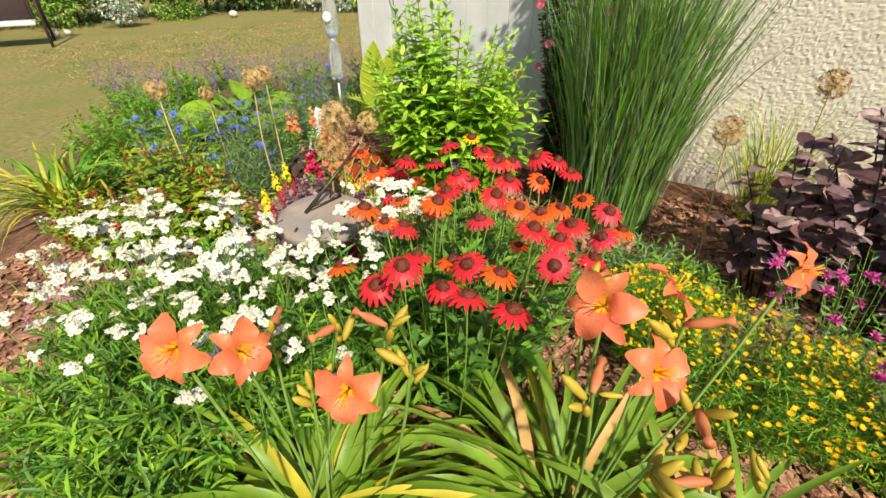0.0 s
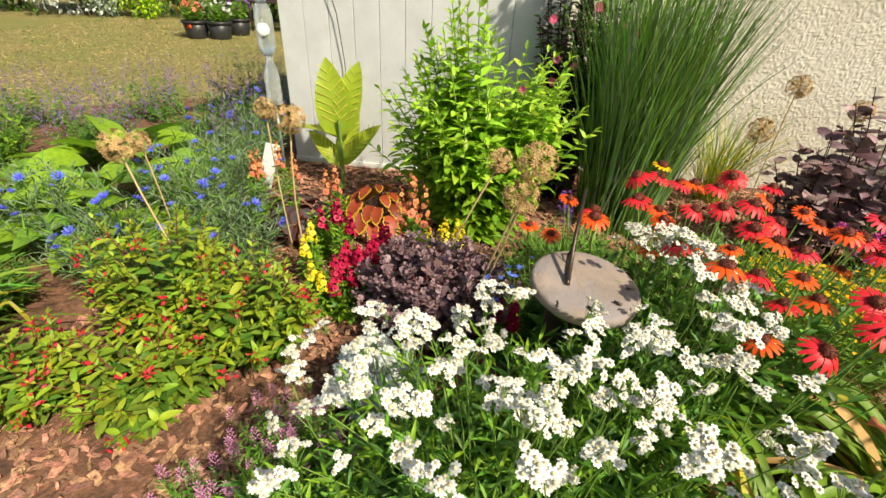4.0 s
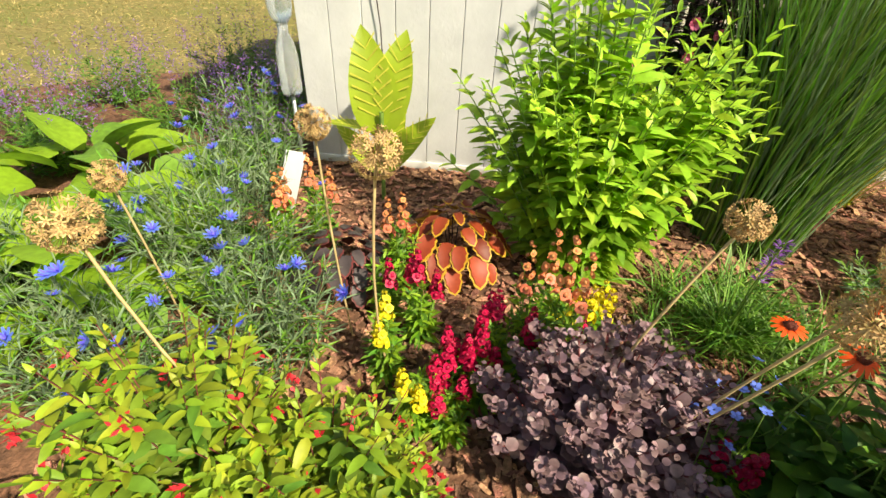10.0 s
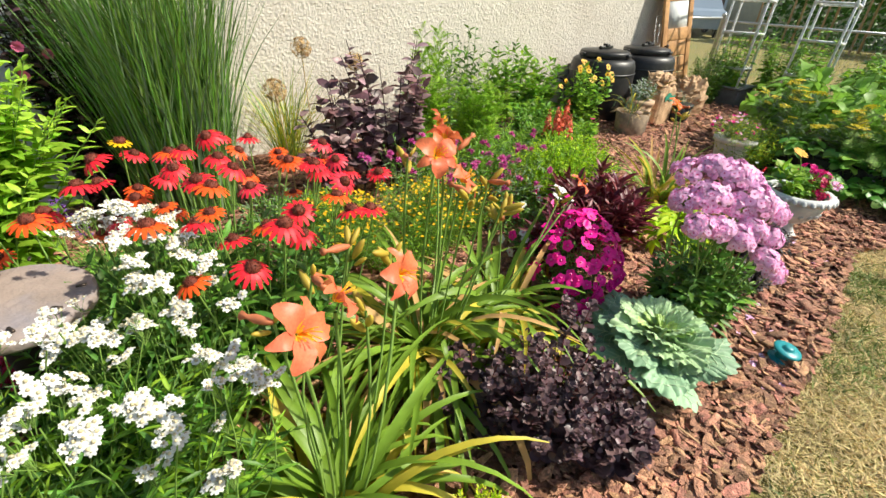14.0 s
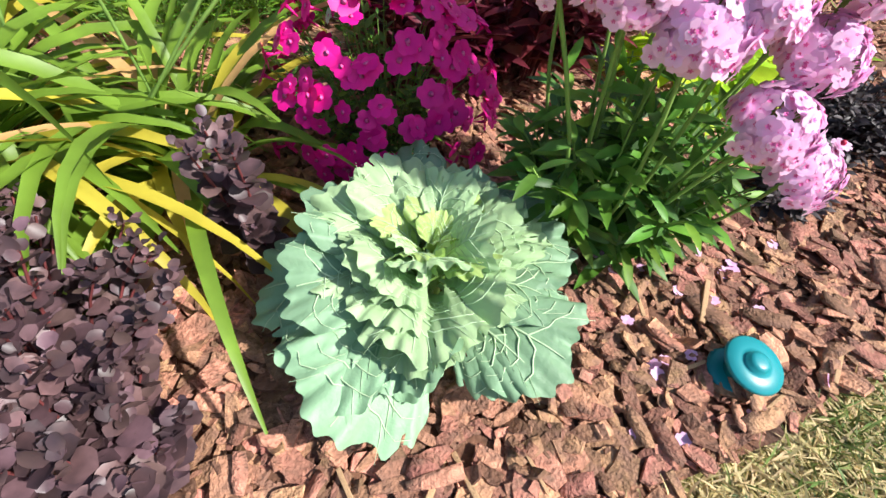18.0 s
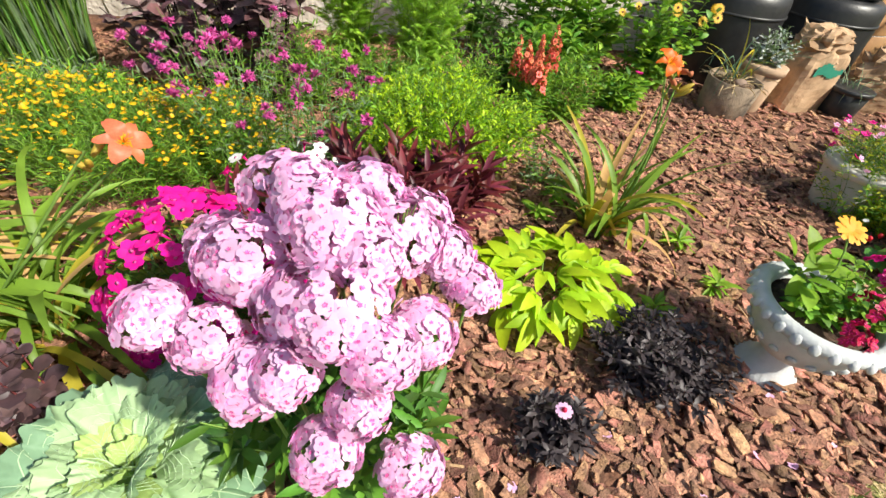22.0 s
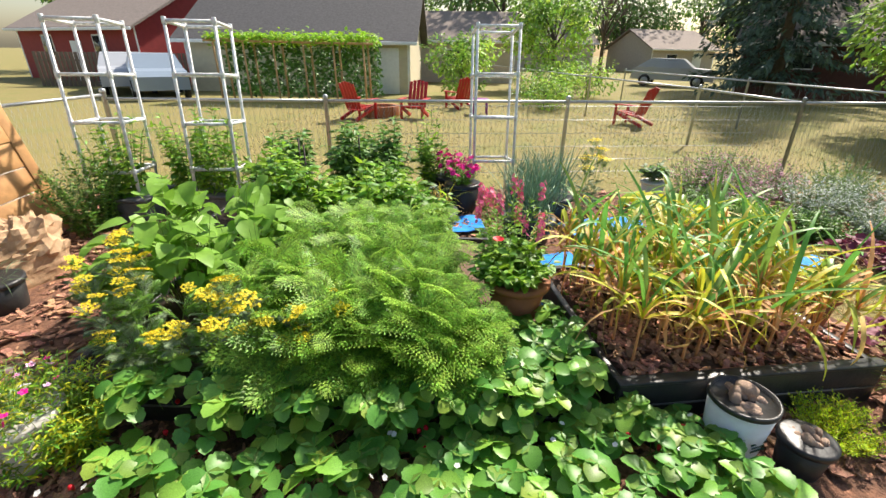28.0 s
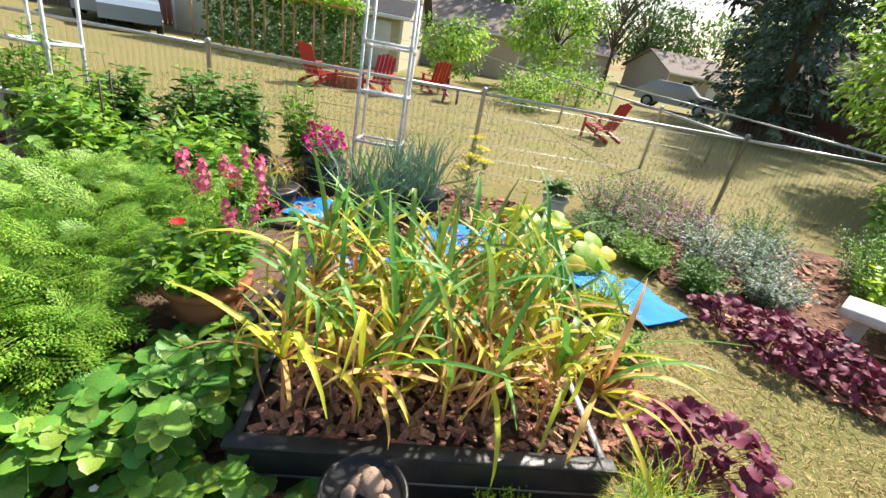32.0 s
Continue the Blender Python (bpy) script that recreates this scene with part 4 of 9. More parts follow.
def snapdragon(at, h, col, label, n=3, r=0.07, rows=13):
    th, tips = bush("snapdragon", label, "snapdragon", at, r, r, h * 0.74, n + 8, 24, LEAF_NARROW, 0.085, ["leaf_mid", "leaf_lime"], "stem_green", 0.2, 0.75, 0.05, 0.5, 0.4, 0.003, "snapdragons", wide=1.3)
    fl = star(4, 0.021, 0.026, 0.010, 0.008, 0.003)
    for t in tips[:n]:
        zz = np.linspace(0, h * 0.28, rows)
        aa = np.arange(rows) * 2.4
        rr = 0.024 * (1 - 0.75 * zz / (h * 0.3))
        side = np.c_[np.cos(aa), np.sin(aa), np.full(rows, 0.35)]
        b = Build().scatter(fl, up_frames(t + np.c_[rr * np.cos(aa), rr * np.sin(aa), zz], np.linspace(1.1, 0.5, rows), 0.25, side))
        b.scatter(sphere(0.011, 6, 4), up_frames(t + np.c_[rr * np.cos(aa), rr * np.sin(aa), zz] * 1.0, np.linspace(1.1, 0.5, rows), 0.2))
        part("flower_spike", b, col, th)
    return th


SNAPS = {"apricot": "snapdragon with apricot-pink flower spikes", "lemon_petal": "snapdragon with lemon-yellow flower spikes", "crimson": "snapdragon with deep crimson flower spikes", "coral": "snapdragon with coral-red flower spikes"}
for x, y, h, c, n in ((-2.79, 1.50, 0.84, "apricot", 2), (-2.84, 1.64, 0.80, "apricot", 2), (-3.41, 2.06, 0.62, "apricot", 2), (-4.0, 2.1, 0.64, "apricot", 3), (-3.88, 2.3, 0.62, "apricot", 2), (-2.71, 1.62, 0.50, "lemon_petal", 3),
                      (-2.62, 1.67, 0.55, "lemon_petal", 3), (-3.40, 1.52, 0.44, "lemon_petal", 2), (-3.24, 1.32, 0.37, "lemon_petal", 2), (-2.97, 1.60, 0.46, "crimson", 4), (-2.85, 1.56, 0.46, "crimson", 4), (-2.73, 1.53, 0.45, "crimson", 4),
                      (-3.16, 1.42, 0.42, "crimson", 4), (-3.03, 1.44, 0.42, "crimson", 4), (-3.12, 1.30, 0.36, "crimson", 4), (-3.28, 1.74, 0.48, "crimson", 3), (-2.27, 1.18, 0.44, "crimson", 3), (-3.45, 1.85, 0.5, "crimson", 1),
                      (1.55, 2.15, 0.62, "coral", 6), (1.72, 2.2, 0.68, "coral", 6), (1.6, 2.03, 0.56, "coral", 6)):
    snapdragon((x, y, 0), h, c, SNAPS[c], n)
lb = thing("lobelia", "small deep blue lobelia flowers on thin stems", "lobelia", (-2.3, 1.28, 0))
for k in range(16):
    p = np.array([rng.uniform(-0.1, 0.16), rng.uniform(-0.15, 0.12), rng.uniform(0.34, 0.5)])
    stalk(lb, (p[0] * 0.4, p[1] * 0.4, 0), p, 0.0015, "stem_green")
    part("flower", Build().scatter(star(5, 0.017, 0.013, 0.003), up_frames(p, 1, 0.4)), "blue_petal", lb)
lt = tuft("liatris", "liatris clump with grassy leaves and a violet spike", (-1.94, 1.86, 0), 190, (0.25, 0.48), (0.004, 0.007), (50, 85), (20, 90), "leaf_mid", 5, 0.06, 2, cat="liatris", parts=1)
for dx, dy, h in ((-0.10, -0.12, 0.66), (-0.06, -0.06, 0.55)):
    stalk(lt, (0, 0, 0), (dx, dy, h), 0.003, "stem_green")
    zz = rng.uniform(-0.1, 0.02, 60)
    aa = rng.uniform(0, 6.28, 60)
    part("flower_spike", Build().scatter(LEAF_TINY, frames(np.c_[dx + 0.008 * np.cos(aa), dy + 0.008 * np.sin(aa), h + zz], np.c_[np.cos(aa), np.sin(aa), np.full(60, 0.4)], 0.028, wide=0.6)), "violet_petal", lt)

for x, y, n, ln in ((-2.05, 2.12, 130, (0.2, 0.4)), (-1.72, 2.2, 130, (0.2, 0.4)), (-1.5, 1.9, 110, (0.2, 0.36)), (-2.2, 1.86, 90, (0.16, 0.3)), (-1.75, 1.7, 120, (0.2, 0.36))):
    tuft("liatris", "low grassy liatris clump without flowers", (x, y, 0), n, ln, (0.005, 0.009), (35, 85), (20, 110), ["leaf_mid", "grass_blade"], 5, 0.12, 2, cat="liatris", group="grassy liatris clumps")

# ================= sundial =================
sd = thing("sundial", "weathered stone sundial plate with an iron gnomon", "sundial", (-2.12, 0.87, -0.07))
part("pedestal", lathe([(0.12, 0), (0.12, 0.03), (0.07, 0.07), (0.05, 0.2), (0.045, 0.5), (0.06, 0.68), (0.09, 0.74), (0.1, 0.78)], 20), "stem_dark", sd, "dark slim pedestal")
part("plate", lathe([(0.09, 0.782), (0.166, 0.785), (0.18, 0.80), (0.18, 0.825), (0.17, 0.832), (0.12, 0.830), (0.02, 0.829)], 40), "sandstone", sd, "round mottled stone plate", at=pose(0, 0, 0, 4, 3, 0))
for k in range(12):
    a = math.radians(30 * k)
    part("hour_mark", box(0.132, 0.158, -0.004, 0.004, 0.832, 0.836), "bronze", sd, at=pose(0, 0, 0, 4, 3, math.degrees(a)))
g = Build()
g.add(*tube([(-0.02, -0.09, 0.83), (0.0, 0.05, 0.93), (0.03, 0.20, 1.05)], [0.008, 0.007, 0.005], 6))
g.add(*tube([(-0.02, -0.09, 0.838), (0.0, 0.09, 0.84)], 0.006, 6))
g.add(*tube([(0.0, 0.09, 0.84), (0.005, 0.06, 0.88), (0.0, 0.03, 0.86), (-0.005, 0.05, 0.91)], 0.005, 6))
part("gnomon", g, "bronze", sd, "slanting iron gnomon with a scroll")

# ================= coneflowers =================
def cone_mesh(col, droop):
    return Build().scatter(star(15, 0.05, 0.0125, 0.002, droop, 0.012, 3), [np.eye(4)]).mesh("corolla", mats_of(col))


CONES = [cone_mesh("cone_red", 0.026), cone_mesh("cone_red", 0.016), cone_mesh("cone_pink", 0.021), cone_mesh("cone_orange", 0.019), cone_mesh("cone_orange", 0.010)]
dome = Build().add(*lathe([(0.019, -0.004), (0.020, 0.003), (0.017, 0.011), (0.010, 0.016), (0.002, 0.018)], 12))
dd = unit(70)
dome.scatter(tube([(0, 0, 0), (0, 0, 0.006)], [0.0016, 0.0004], 4), up_frames(dd * (0.0185, 0.0185, 0.0165), 1, 0.05, dd))
DOME = dome.mesh("cone", mats_of("cone_disc"))
cf, tips = bush("coneflower", "dense coneflower clump with red and orange drooping petals", "coneflower", (-1.55, 0.98, 0), 0.58, 0.46, 0.78, 120, 20, LEAF, 0.13, ["leaf_mid", "leaf_deep"], "stem_green", 0.15, 0.75, 0.1, 0.5, 0.55, 0.003, taper=0.5, wide=0.8)
heads = []
for k in range(900):
    if len(heads) >= 54:
        break
    p = np.array([rng.uniform(-0.6, 0.6), rng.uniform(-0.5, 0.55)])
    if (p[0] / 0.62) ** 2 + (p[1] / 0.55) ** 2 > 1 or (p[0] < -0.25 and p[1] < -0.15) or np.hypot(p[0] + 0.51, p[1] + 0.13) < 0.23:
        continue
    if all(np.hypot(*(p - q[:2])) > 0.09 for q in heads):
        heads.append(np.r_[p, rng.uniform(0.82, 0.98) + 0.02 * p[0]])
for k, q in enumerate(heads):
    kind = (0, 3, 1, 2, 3, 0, 1, 3, 4, 0)[k % 10]
    fl = part("flower_head", CONES[kind], None, cf, at=mx(up_frames(q, rng.uniform(0.95, 1.2) * (0.75 if kind == 4 else 1), 0.22, (0.05, -0.15, 1))[0]))
    part("cone", DOME, None, fl, "dark spiny cone", at=Matrix.Diagonal((0.92, 0.92, 1.0, 1)))
    stalk(cf, (q[0] * 0.6, q[1] * 0.6, 0.05), q - (0, 0, 0.006), 0.0026, "stem_green")
c2, tips = bush("coneflower", "low leafy coneflower with a few orange heads", "coneflower", (-2.02, 1.22, 0), 0.2, 0.2, 0.46, 30, 12, LEAF_POINT, 0.17, ["leaf_deep", "leaf_mid"], "stem_green", 0.35, 0.6, 0.1, 0.4, 0.4, 0.004, taper=0.4)
for x, y, z, kind in ((-0.14, -0.03, 0.72, 3), (-0.22, 0.1, 0.68, 4), (0.02, 0.12, 0.74, 3), (-0.05, -0.16, 0.62, 4)):
    fl = part("flower_head", CONES[kind], None, c2, at=mx(up_frames((x, y, z), rng.uniform(0.8, 1.05), 0.2, (-0.1, -0.25, 1))[0]))
    part("cone", DOME, None, fl, "dark spiny cone", at=Matrix.Diagonal((0.92, 0.92, 1.0, 1)))
    stalk(c2, (x * 0.4, y * 0.4, 0.05), (x, y, z - 0.006), 0.0028, "stem_green")
yd = thing("yellow_daisy", "single yellow daisy on a tall stem", "daisy", (-1.74, 1.5, 0))
stalk(yd, (0, 0, 0), (0, -0.1, 0.97), 0.003, "stem_green")
part("corolla", Build().scatter(star(13, 0.04, 0.013, 0.002, 0.008, 0.01), up_frames((0, -0.1, 0.98), 1, 0.1, (0.2, -0.2, 1))), "yellow_petal", yd)
part("cone", DOME, None, yd, at=pose(0, -0.1, 0.982))

# ================= yarrow =================
ya, tips = bush("yarrow", "sprawling white yarrow with flat flower clusters", "yarrow", (-2.2, 0.32, 0), 0.66, 0.5, 0.66, 210, 24, LEAF_NARROW, 0.12, ["leaf_mid", "leaf_deep", "leaf_lime"], "stem_green", 0.2, 0.7, 0.1, 0.6, 0.5, 0.0025, taper=0.4, wide=0.8)
for gx, gy, gr, gh in ((-2.45, -0.15, 0.38, 0.44), (-1.95, -0.12, 0.36, 0.46), (-2.8, 0.12, 0.28, 0.45)):
    bush("yarrow", "green yarrow growth with narrow leaves, not in flower", "yarrow", (gx, gy, 0), gr, gr * 0.8, gh, 80, 20, LEAF_NARROW, 0.12, ["leaf_mid", "leaf_lime", "leaf_deep"], "stem_green", 0.2, 0.6, 0.1, 0.6, 0.5, 0.0025, taper=0.4, wide=0.8)
CLUST = []
for k in range(5):
    n = 7 + k * 2
    pp = np.c_[rng.normal(0, 0.016, (n, 2)), rng.normal(0, 0.004, n)]
    b = Build().scatter(star(7, 0.0125, 0.0085, 0.002, 0.003, 0.001), up_frames(pp, rng.uniform(0.8, 1.15, n), 0.3), 0)
    b.scatter(sphere(0.0045, 6, 4), up_frames(pp + (0, 0, 0.002), 1.0, 0.2), 1)
    for q in pp:
        b.add(*tube([(0, 0, -0.05), q], 0.0009, 3, False), 2)
    CLUST.append(b.mesh("umbel_head", mats_of(["white_petal", "cream_eye", "stem_green"])))
def yarrow_heads(plant, n, rx, ry, cx, cy, z0, z1, clear):
    """Flat flower clusters on stalks over an oval, away from the given clear spots."""
    k = 0
    while k < n:
        q = rng.uniform(-1, 1, 2)
        if q @ q > 1:
            continue
        k += 1
        x, y = cx + q[0] * rx, cy + q[1] * ry
        if any(np.hypot(x - a, y - b) < r for a, b, r in clear):
            continue
        z = rng.uniform(z0, z1) - 0.12 * (q @ q)
        part("umbel_head", CLUST[k % 5], None, plant, at=mx(up_frames((x, y, z), rng.uniform(0.7, 1.1), 0.25)[0]))
        if k % 2:
            stalk(plant, (x * 0.75, y * 0.75, 0.2), (x, y, z - 0.05), 0.0018, "stem_green")


yarrow_heads(ya, 190, 0.70, 0.50, -0.04, -0.02, 0.66, 0.92, [(0.14, 0.53, 0.19), (0.5, 0.4, 0.2), (0.3, -0.4, 0.2), (-0.57, 0.4, 0.26), (-0.02, 0.42, 0.16)])
yb, tips = bush("yarrow", "white yarrow crowding the sundial with flat clusters", "yarrow", (-1.86, 0.74, 0), 0.27, 0.34, 0.74, 70, 22, LEAF_NARROW, 0.12, ["leaf_mid", "leaf_deep"], "stem_green", 0.2, 0.7, 0.1, 0.6, 0.5, 0.0025, taper=0.4, wide=0.8)
yarrow_heads(yb, 75, 0.26, 0.38, 0.02, 0.02, 0.84, 0.97, [(-0.26, 0.13, 0.18), (-0.1, -0.08, 0.13)])

# ================= daylilies =================
def daylily(at, n, length, label, flowers=(), buds=(), rz=0, dry=0.17, elev=(40, 85), droop=(75, 165)):
    th = thing("daylily", label, "daylily", at, "daylilies")
    for k in range(n):
        m = "strap_dry" if rng.uniform() < dry * 0.5 else ("strap_yellow" if rng.uniform() < dry else "strap")
        part("leaf", blades(1, (0, 0, 0), length, (0.024, 0.04), elev, droop, 10, 0.09, 3, kink=0.07), m, th)
    for x, y, z, face, size in flowers:
        x, y = x - at[0], y - at[1]
        stalk(th, (x * 0.2, y * 0.2, 0), (x, y, z - 0.03), 0.0045, "stem_green")
        lily_bloom(th, (x, y, z), face, size)
    for x, y, z in buds:
        x, y = x - at[0], y - at[1]
        stalk(th, (x * 0.25, y * 0.25, 0), (x, y, z - 0.02), 0.004, "stem_green")
        for j in range(4):
            d = unit(1, 0.5)[0]
            part("bud", Build().scatter(lathe([(0.004, 0), (0.008, 0.012), (0.0105, 0.035), (0.008, 0.055), (0.002, 0.068)], 8), up_frames((x + d[0] * 0.012, y + d[1] * 0.012, z - 0.02 - 0.02 * j), rng.uniform(0.6, 1.1), 0.1, d)), "lily_bud", th)
        if rng.uniform() < 0.5:
            part("wilted_flower", Build().scatter(lathe([(0.005, 0), (0.01, 0.02), (0.012, 0.045), (0.005, 0.07), (0.012, 0.085)], 7), up_frames((x, y, z - 0.02), 1.0, 0.3, (rng.normal(), rng.normal(), 0.2))), "lily_wilt", th)
    return th


def lily_bloom(th, pos, face, size, col="lily"):
    """Three broad petals over three narrow sepals that curl back round a yellow throat."""
    v, f, o = [], [], 0
    b = Build()
    for ring, wd in ((0, 0.86), (1, 0.52)):
        for k in range(3):
            a = 2 * math.pi * (k + 0.5 * ring) / 3
            seg = 9
            vv = []
            for i in range(seg + 1):
                t = i / seg
                r = 0.05 + 1.08 * t ** 1.15
                z = 1.25 * t - 1.2 * t ** 2.3
                w = 0.5 * wd * math.sin(math.pi * min(0.962, 0.10 + 0.84 * t ** 1.15)) ** 0.8
                for c in (-1, -0.5, 0, 0.5, 1):
                    ruff = 0.075 * math.sin(15 * t + 2 * c + k) * abs(c) ** 2 * t
                    x, y = r, c * w
                    vv.append((x * math.cos(a) - y * math.sin(a), x * math.sin(a) + y * math.cos(a), z + 0.10 * abs(c) ** 2 * wd + ruff - 0.03 * ring))
            ff = [(5 * i + c, 5 * i + c + 1, 5 * i + c + 6, 5 * i + c + 5) for i in range(seg) for c in range(4)]
            b.add(vv, [q for q in ff if q[0] >= 7], 0)
            b.add(vv, [q for q in ff if q[0] < 7], 1)
    m = up_frames(pos, size, 0.05, face)[0]
    fl = part("flower", b, [col, "lily_throat"], th, "ruffled coral-orange bloom" if col == "lily" else "orange bloom", at=mx(m))
    st = Build()
    for k in range(6):
        a = k * 1.05
        st.add(*tube([(0, 0, 0.05), (0.1 * math.cos(a), 0.1 * math.sin(a), 0.5), (0.2 * math.cos(a) + 0.1, 0.2 * math.sin(a), 0.85)], [0.018, 0.015, 0.02], 4))
    part("stamen", st, "lily_throat", fl)


daylily((-1.5, 0.16, 0), 140, (0.45, 0.9), "coral daylily clump with arching striped leaves",
        [(-1.55, 0.01, 0.99, (0.45, -0.6, 0.5), 0.064), (-1.45, 0.08, 0.98, (0.75, -0.1, 0.5), 0.058), (-1.25, 0.17, 0.92, (0.45, -0.65, 0.3), 0.064)],
        [(-1.42, 0.3, 0.92), (-1.3, 0.34, 0.95), (-1.2, 0.3, 0.92), (-1.55, 0.2, 0.9), (-1.35, 0.15, 0.88)])
daylily((-0.88, 0.62, 0), 170, (0.5, 0.95), "coral daylily clump with arching striped leaves",
        [(-0.89, 0.54, 1.05, (-0.1, -0.75, 0.5), 0.07), (-0.77, 0.55, 0.93, (0.5, -0.4, 0.5), 0.068), (-0.57, 1.0, 1.0, (0.7, -0.3, 0.3), 0.062), (-0.8, 0.62, 1.07, (0.5, 0.3, 0.6), 0.06), (0.0, 0.61, 0.73, (0.5, -0.3, 0.6), 0.055)],
        [(-0.85, 0.4, 0.98), (-0.72, 0.38, 0.9), (-0.75, 0.6, 1.05), (-0.68, 0.5, 0.95), (-0.95, 0.62, 1.05), (-0.62, 0.45, 0.85), (-0.1, 0.62, 0.72)])
daylily((-0.45, 0.62, 0), 80, (0.5, 0.85), "daylily clump with long green and yellowing leaves", [], [(-0.5, 0.6, 0.75)])
d3 = daylily((1.75, 1.08, 0), 48, (0.4, 0.7), "slim daylily clump with an orange bloom in bark", [], [(1.85, 1.15, 0.75), (1.86, 1.2, 0.8)], dry=0.2, elev=(50, 86), droop=(25, 110))
stalk(d3, (0, 0, 0), (0.05, 0.1, 0.77), 0.004, "stem_green")
lily_bloom(d3, (0.06, 0.12, 0.8), (0.1, -0.5, 0.7), 0.06, "cone_orange")
bush("arborvitae", "small golden-green globe conifer", "conifer", (-1.18, -0.16, 0), 0.17, 0.16, 0.24, 60, 34, LEAF_TINY, 0.035, ["leaf_yellow", "leaf_chart"], "stem_green", 0.35, 0.8, 0.3, 0.7, 0.4, 0.002)

# ================= middle border: kale, petunias, phlox =================
kale = thing("ornamental_kale", "blue-green ornamental kale rosette with frilled leaves", "kale", (0.03, 0.03, 0))


def kale_leaf(L, spread, seed):
    """A broad fan-shaped leaf with a lobed, ruffled rim and pale ribs that spread from its stalk."""
    r2 = np.random.default_rng(seed)
    nr, na = 14, 72
    ph = r2.uniform(0, 6.28, 8)

    def spot(r, u):
        a = u * spread
        lobes = 0.11 * abs(math.sin(3.6 * u + ph[0])) + 0.05 * abs(math.sin(9 * u + ph[1])) + 0.02 * math.sin(31 * u + ph[2]) - 0.1
        q = r * L * 0.9 * (1 - 0.34 * u ** 4 + lobes * r)
        z = 0.10 * L * math.sin(2.6 * r) - 0.12 * L * r ** 3 + 0.06 * L * r * u * u
        z += r ** 2 * 0.04 * L * math.sin(3 * u + ph[3]) + r ** 3 * 0.045 * L * math.sin(5 * u + ph[4]) + r ** 10 * 0.025 * L * math.sin(21 * u + ph[6])
        z += 0.014 * L * r * math.sin(17 * u + 12 * r + ph[5]) * math.sin(15 * r + ph[7])
        return np.array((1.0 * q * math.sin(a), 0.18 * L + q * math.cos(a), z))
    v = [spot((i / nr), 2 * k / na - 1) for i in range(nr + 1) for k in range(na + 1)]
    w = na + 1
    f = [(i * w + k, i * w + k + 1, (i + 1) * w + k + 1, (i + 1) * w + k) for i in range(nr) for k in range(na) if not (L > 0.13 and i > 5 and r2.uniform() < 0.008)]
    b = Build().add(v, [q[::-1] for q in f], 0)
    up = np.array((0, 0, 0.0012))
    b.add(*tube([(0, 0, 0), (0, 0.09 * L, 0.002), spot(0, 0) + up], 0.022 * L, 6, False), 1)
    b.add(*tube([spot(r, 0) + up for r in np.linspace(0, 0.95, 12)], np.linspace(0.019 * L, 0.004 * L, 12), 5, False), 1)
    for r1 in (0.14, 0.27, 0.4, 0.53, 0.66):
        for s in (-1, 1):
            pts = [spot(r1 + 0.34 * q ** 0.8, s * 0.86 * q) + up for q in np.linspace(0, 1, 8)]
            b.add(*tube(pts, np.linspace(0.0075 * L, 0.002 * L, 8), 4, False), 1)
            b.add(*tube([spot(r1 + 0.19 + 0.2 * q, s * (0.42 + 0.1 * q)) + up for q in (0, 0.5, 1)], [0.0035 * L, 0.003 * L, 0.0015 * L], 3, False), 1)
    return b


n = 56
for k in range(n):
    q = k / (n - 1)
    a = k * 137.5 + rng.uniform(-10, 10)
    L = 0.06 + 0.205 * q ** 0.6
    el = 72 - 56 * q ** 0.7 + rng.uniform(-14, 14)
    m = "kale_core" if q < 0.2 else ("kale_mid" if q < 0.66 else "kale_out")
    r0 = 0.006 + 0.04 * q
    z0 = 0.21 - 0.12 * q
    part("leaf", kale_leaf(L * rng.uniform(0.86, 1.1), 0.74 if q > 0.25 else 0.68, k), [m, "vein"], kale,
         at=pose(r0 * math.cos(math.radians(a)), r0 * math.sin(math.radians(a)), z0, 0, 0, a - 90) @ pose(0, 0, 0, el, rng.uniform(-26, 26), 0))
part("stalk", lathe([(0.03, 0), (0.028, 0.1), (0.04, 0.2)], 10), "stem_green", kale)

# solar stake light lying in the bark
so = thing("solar_light", "teal plastic spool-shaped stake light in bark", "garden light", (0.6, -0.31, 0.0))
so.matrix_world = pose(0.61, -0.31, 0.02, 9, 1, 0)
part("base_disc", lathe([(0.03, 0), (0.052, 0.002), (0.058, 0.010), (0.05, 0.016), (0.03, 0.022)], 32), "teal_plastic", so)
part("neck", lathe([(0.03, 0.022), (0.028, 0.045), (0.03, 0.062)], 24), "teal_plastic", so)
part("top_disc", lathe([(0.03, 0.062), (0.058, 0.064), (0.062, 0.070), (0.058, 0.076), (0.034, 0.079), (0.024, 0.080), (0.022, 0.090), (0.012, 0.093)], 32), "teal_plastic", so)

# petunias
FUN = []
for c in ("magenta_petal", "magenta_petal", "white_petal"):
    b = Build().scatter(star(5, 0.027, 0.025, 0.006, 0.004, 0.004, 3), [np.eye(4)], 0)
    b.add(*lathe([(0.0015, -0.03), (0.003, -0.012), (0.006, 0.002)], 7), 0)
    b.add(*lathe([(0.0055, 0.0035), (0.001, 0.002)], 7), 1)
    FUN.append(b.mesh("bloom", mats_of([c, "pink_eye"])))


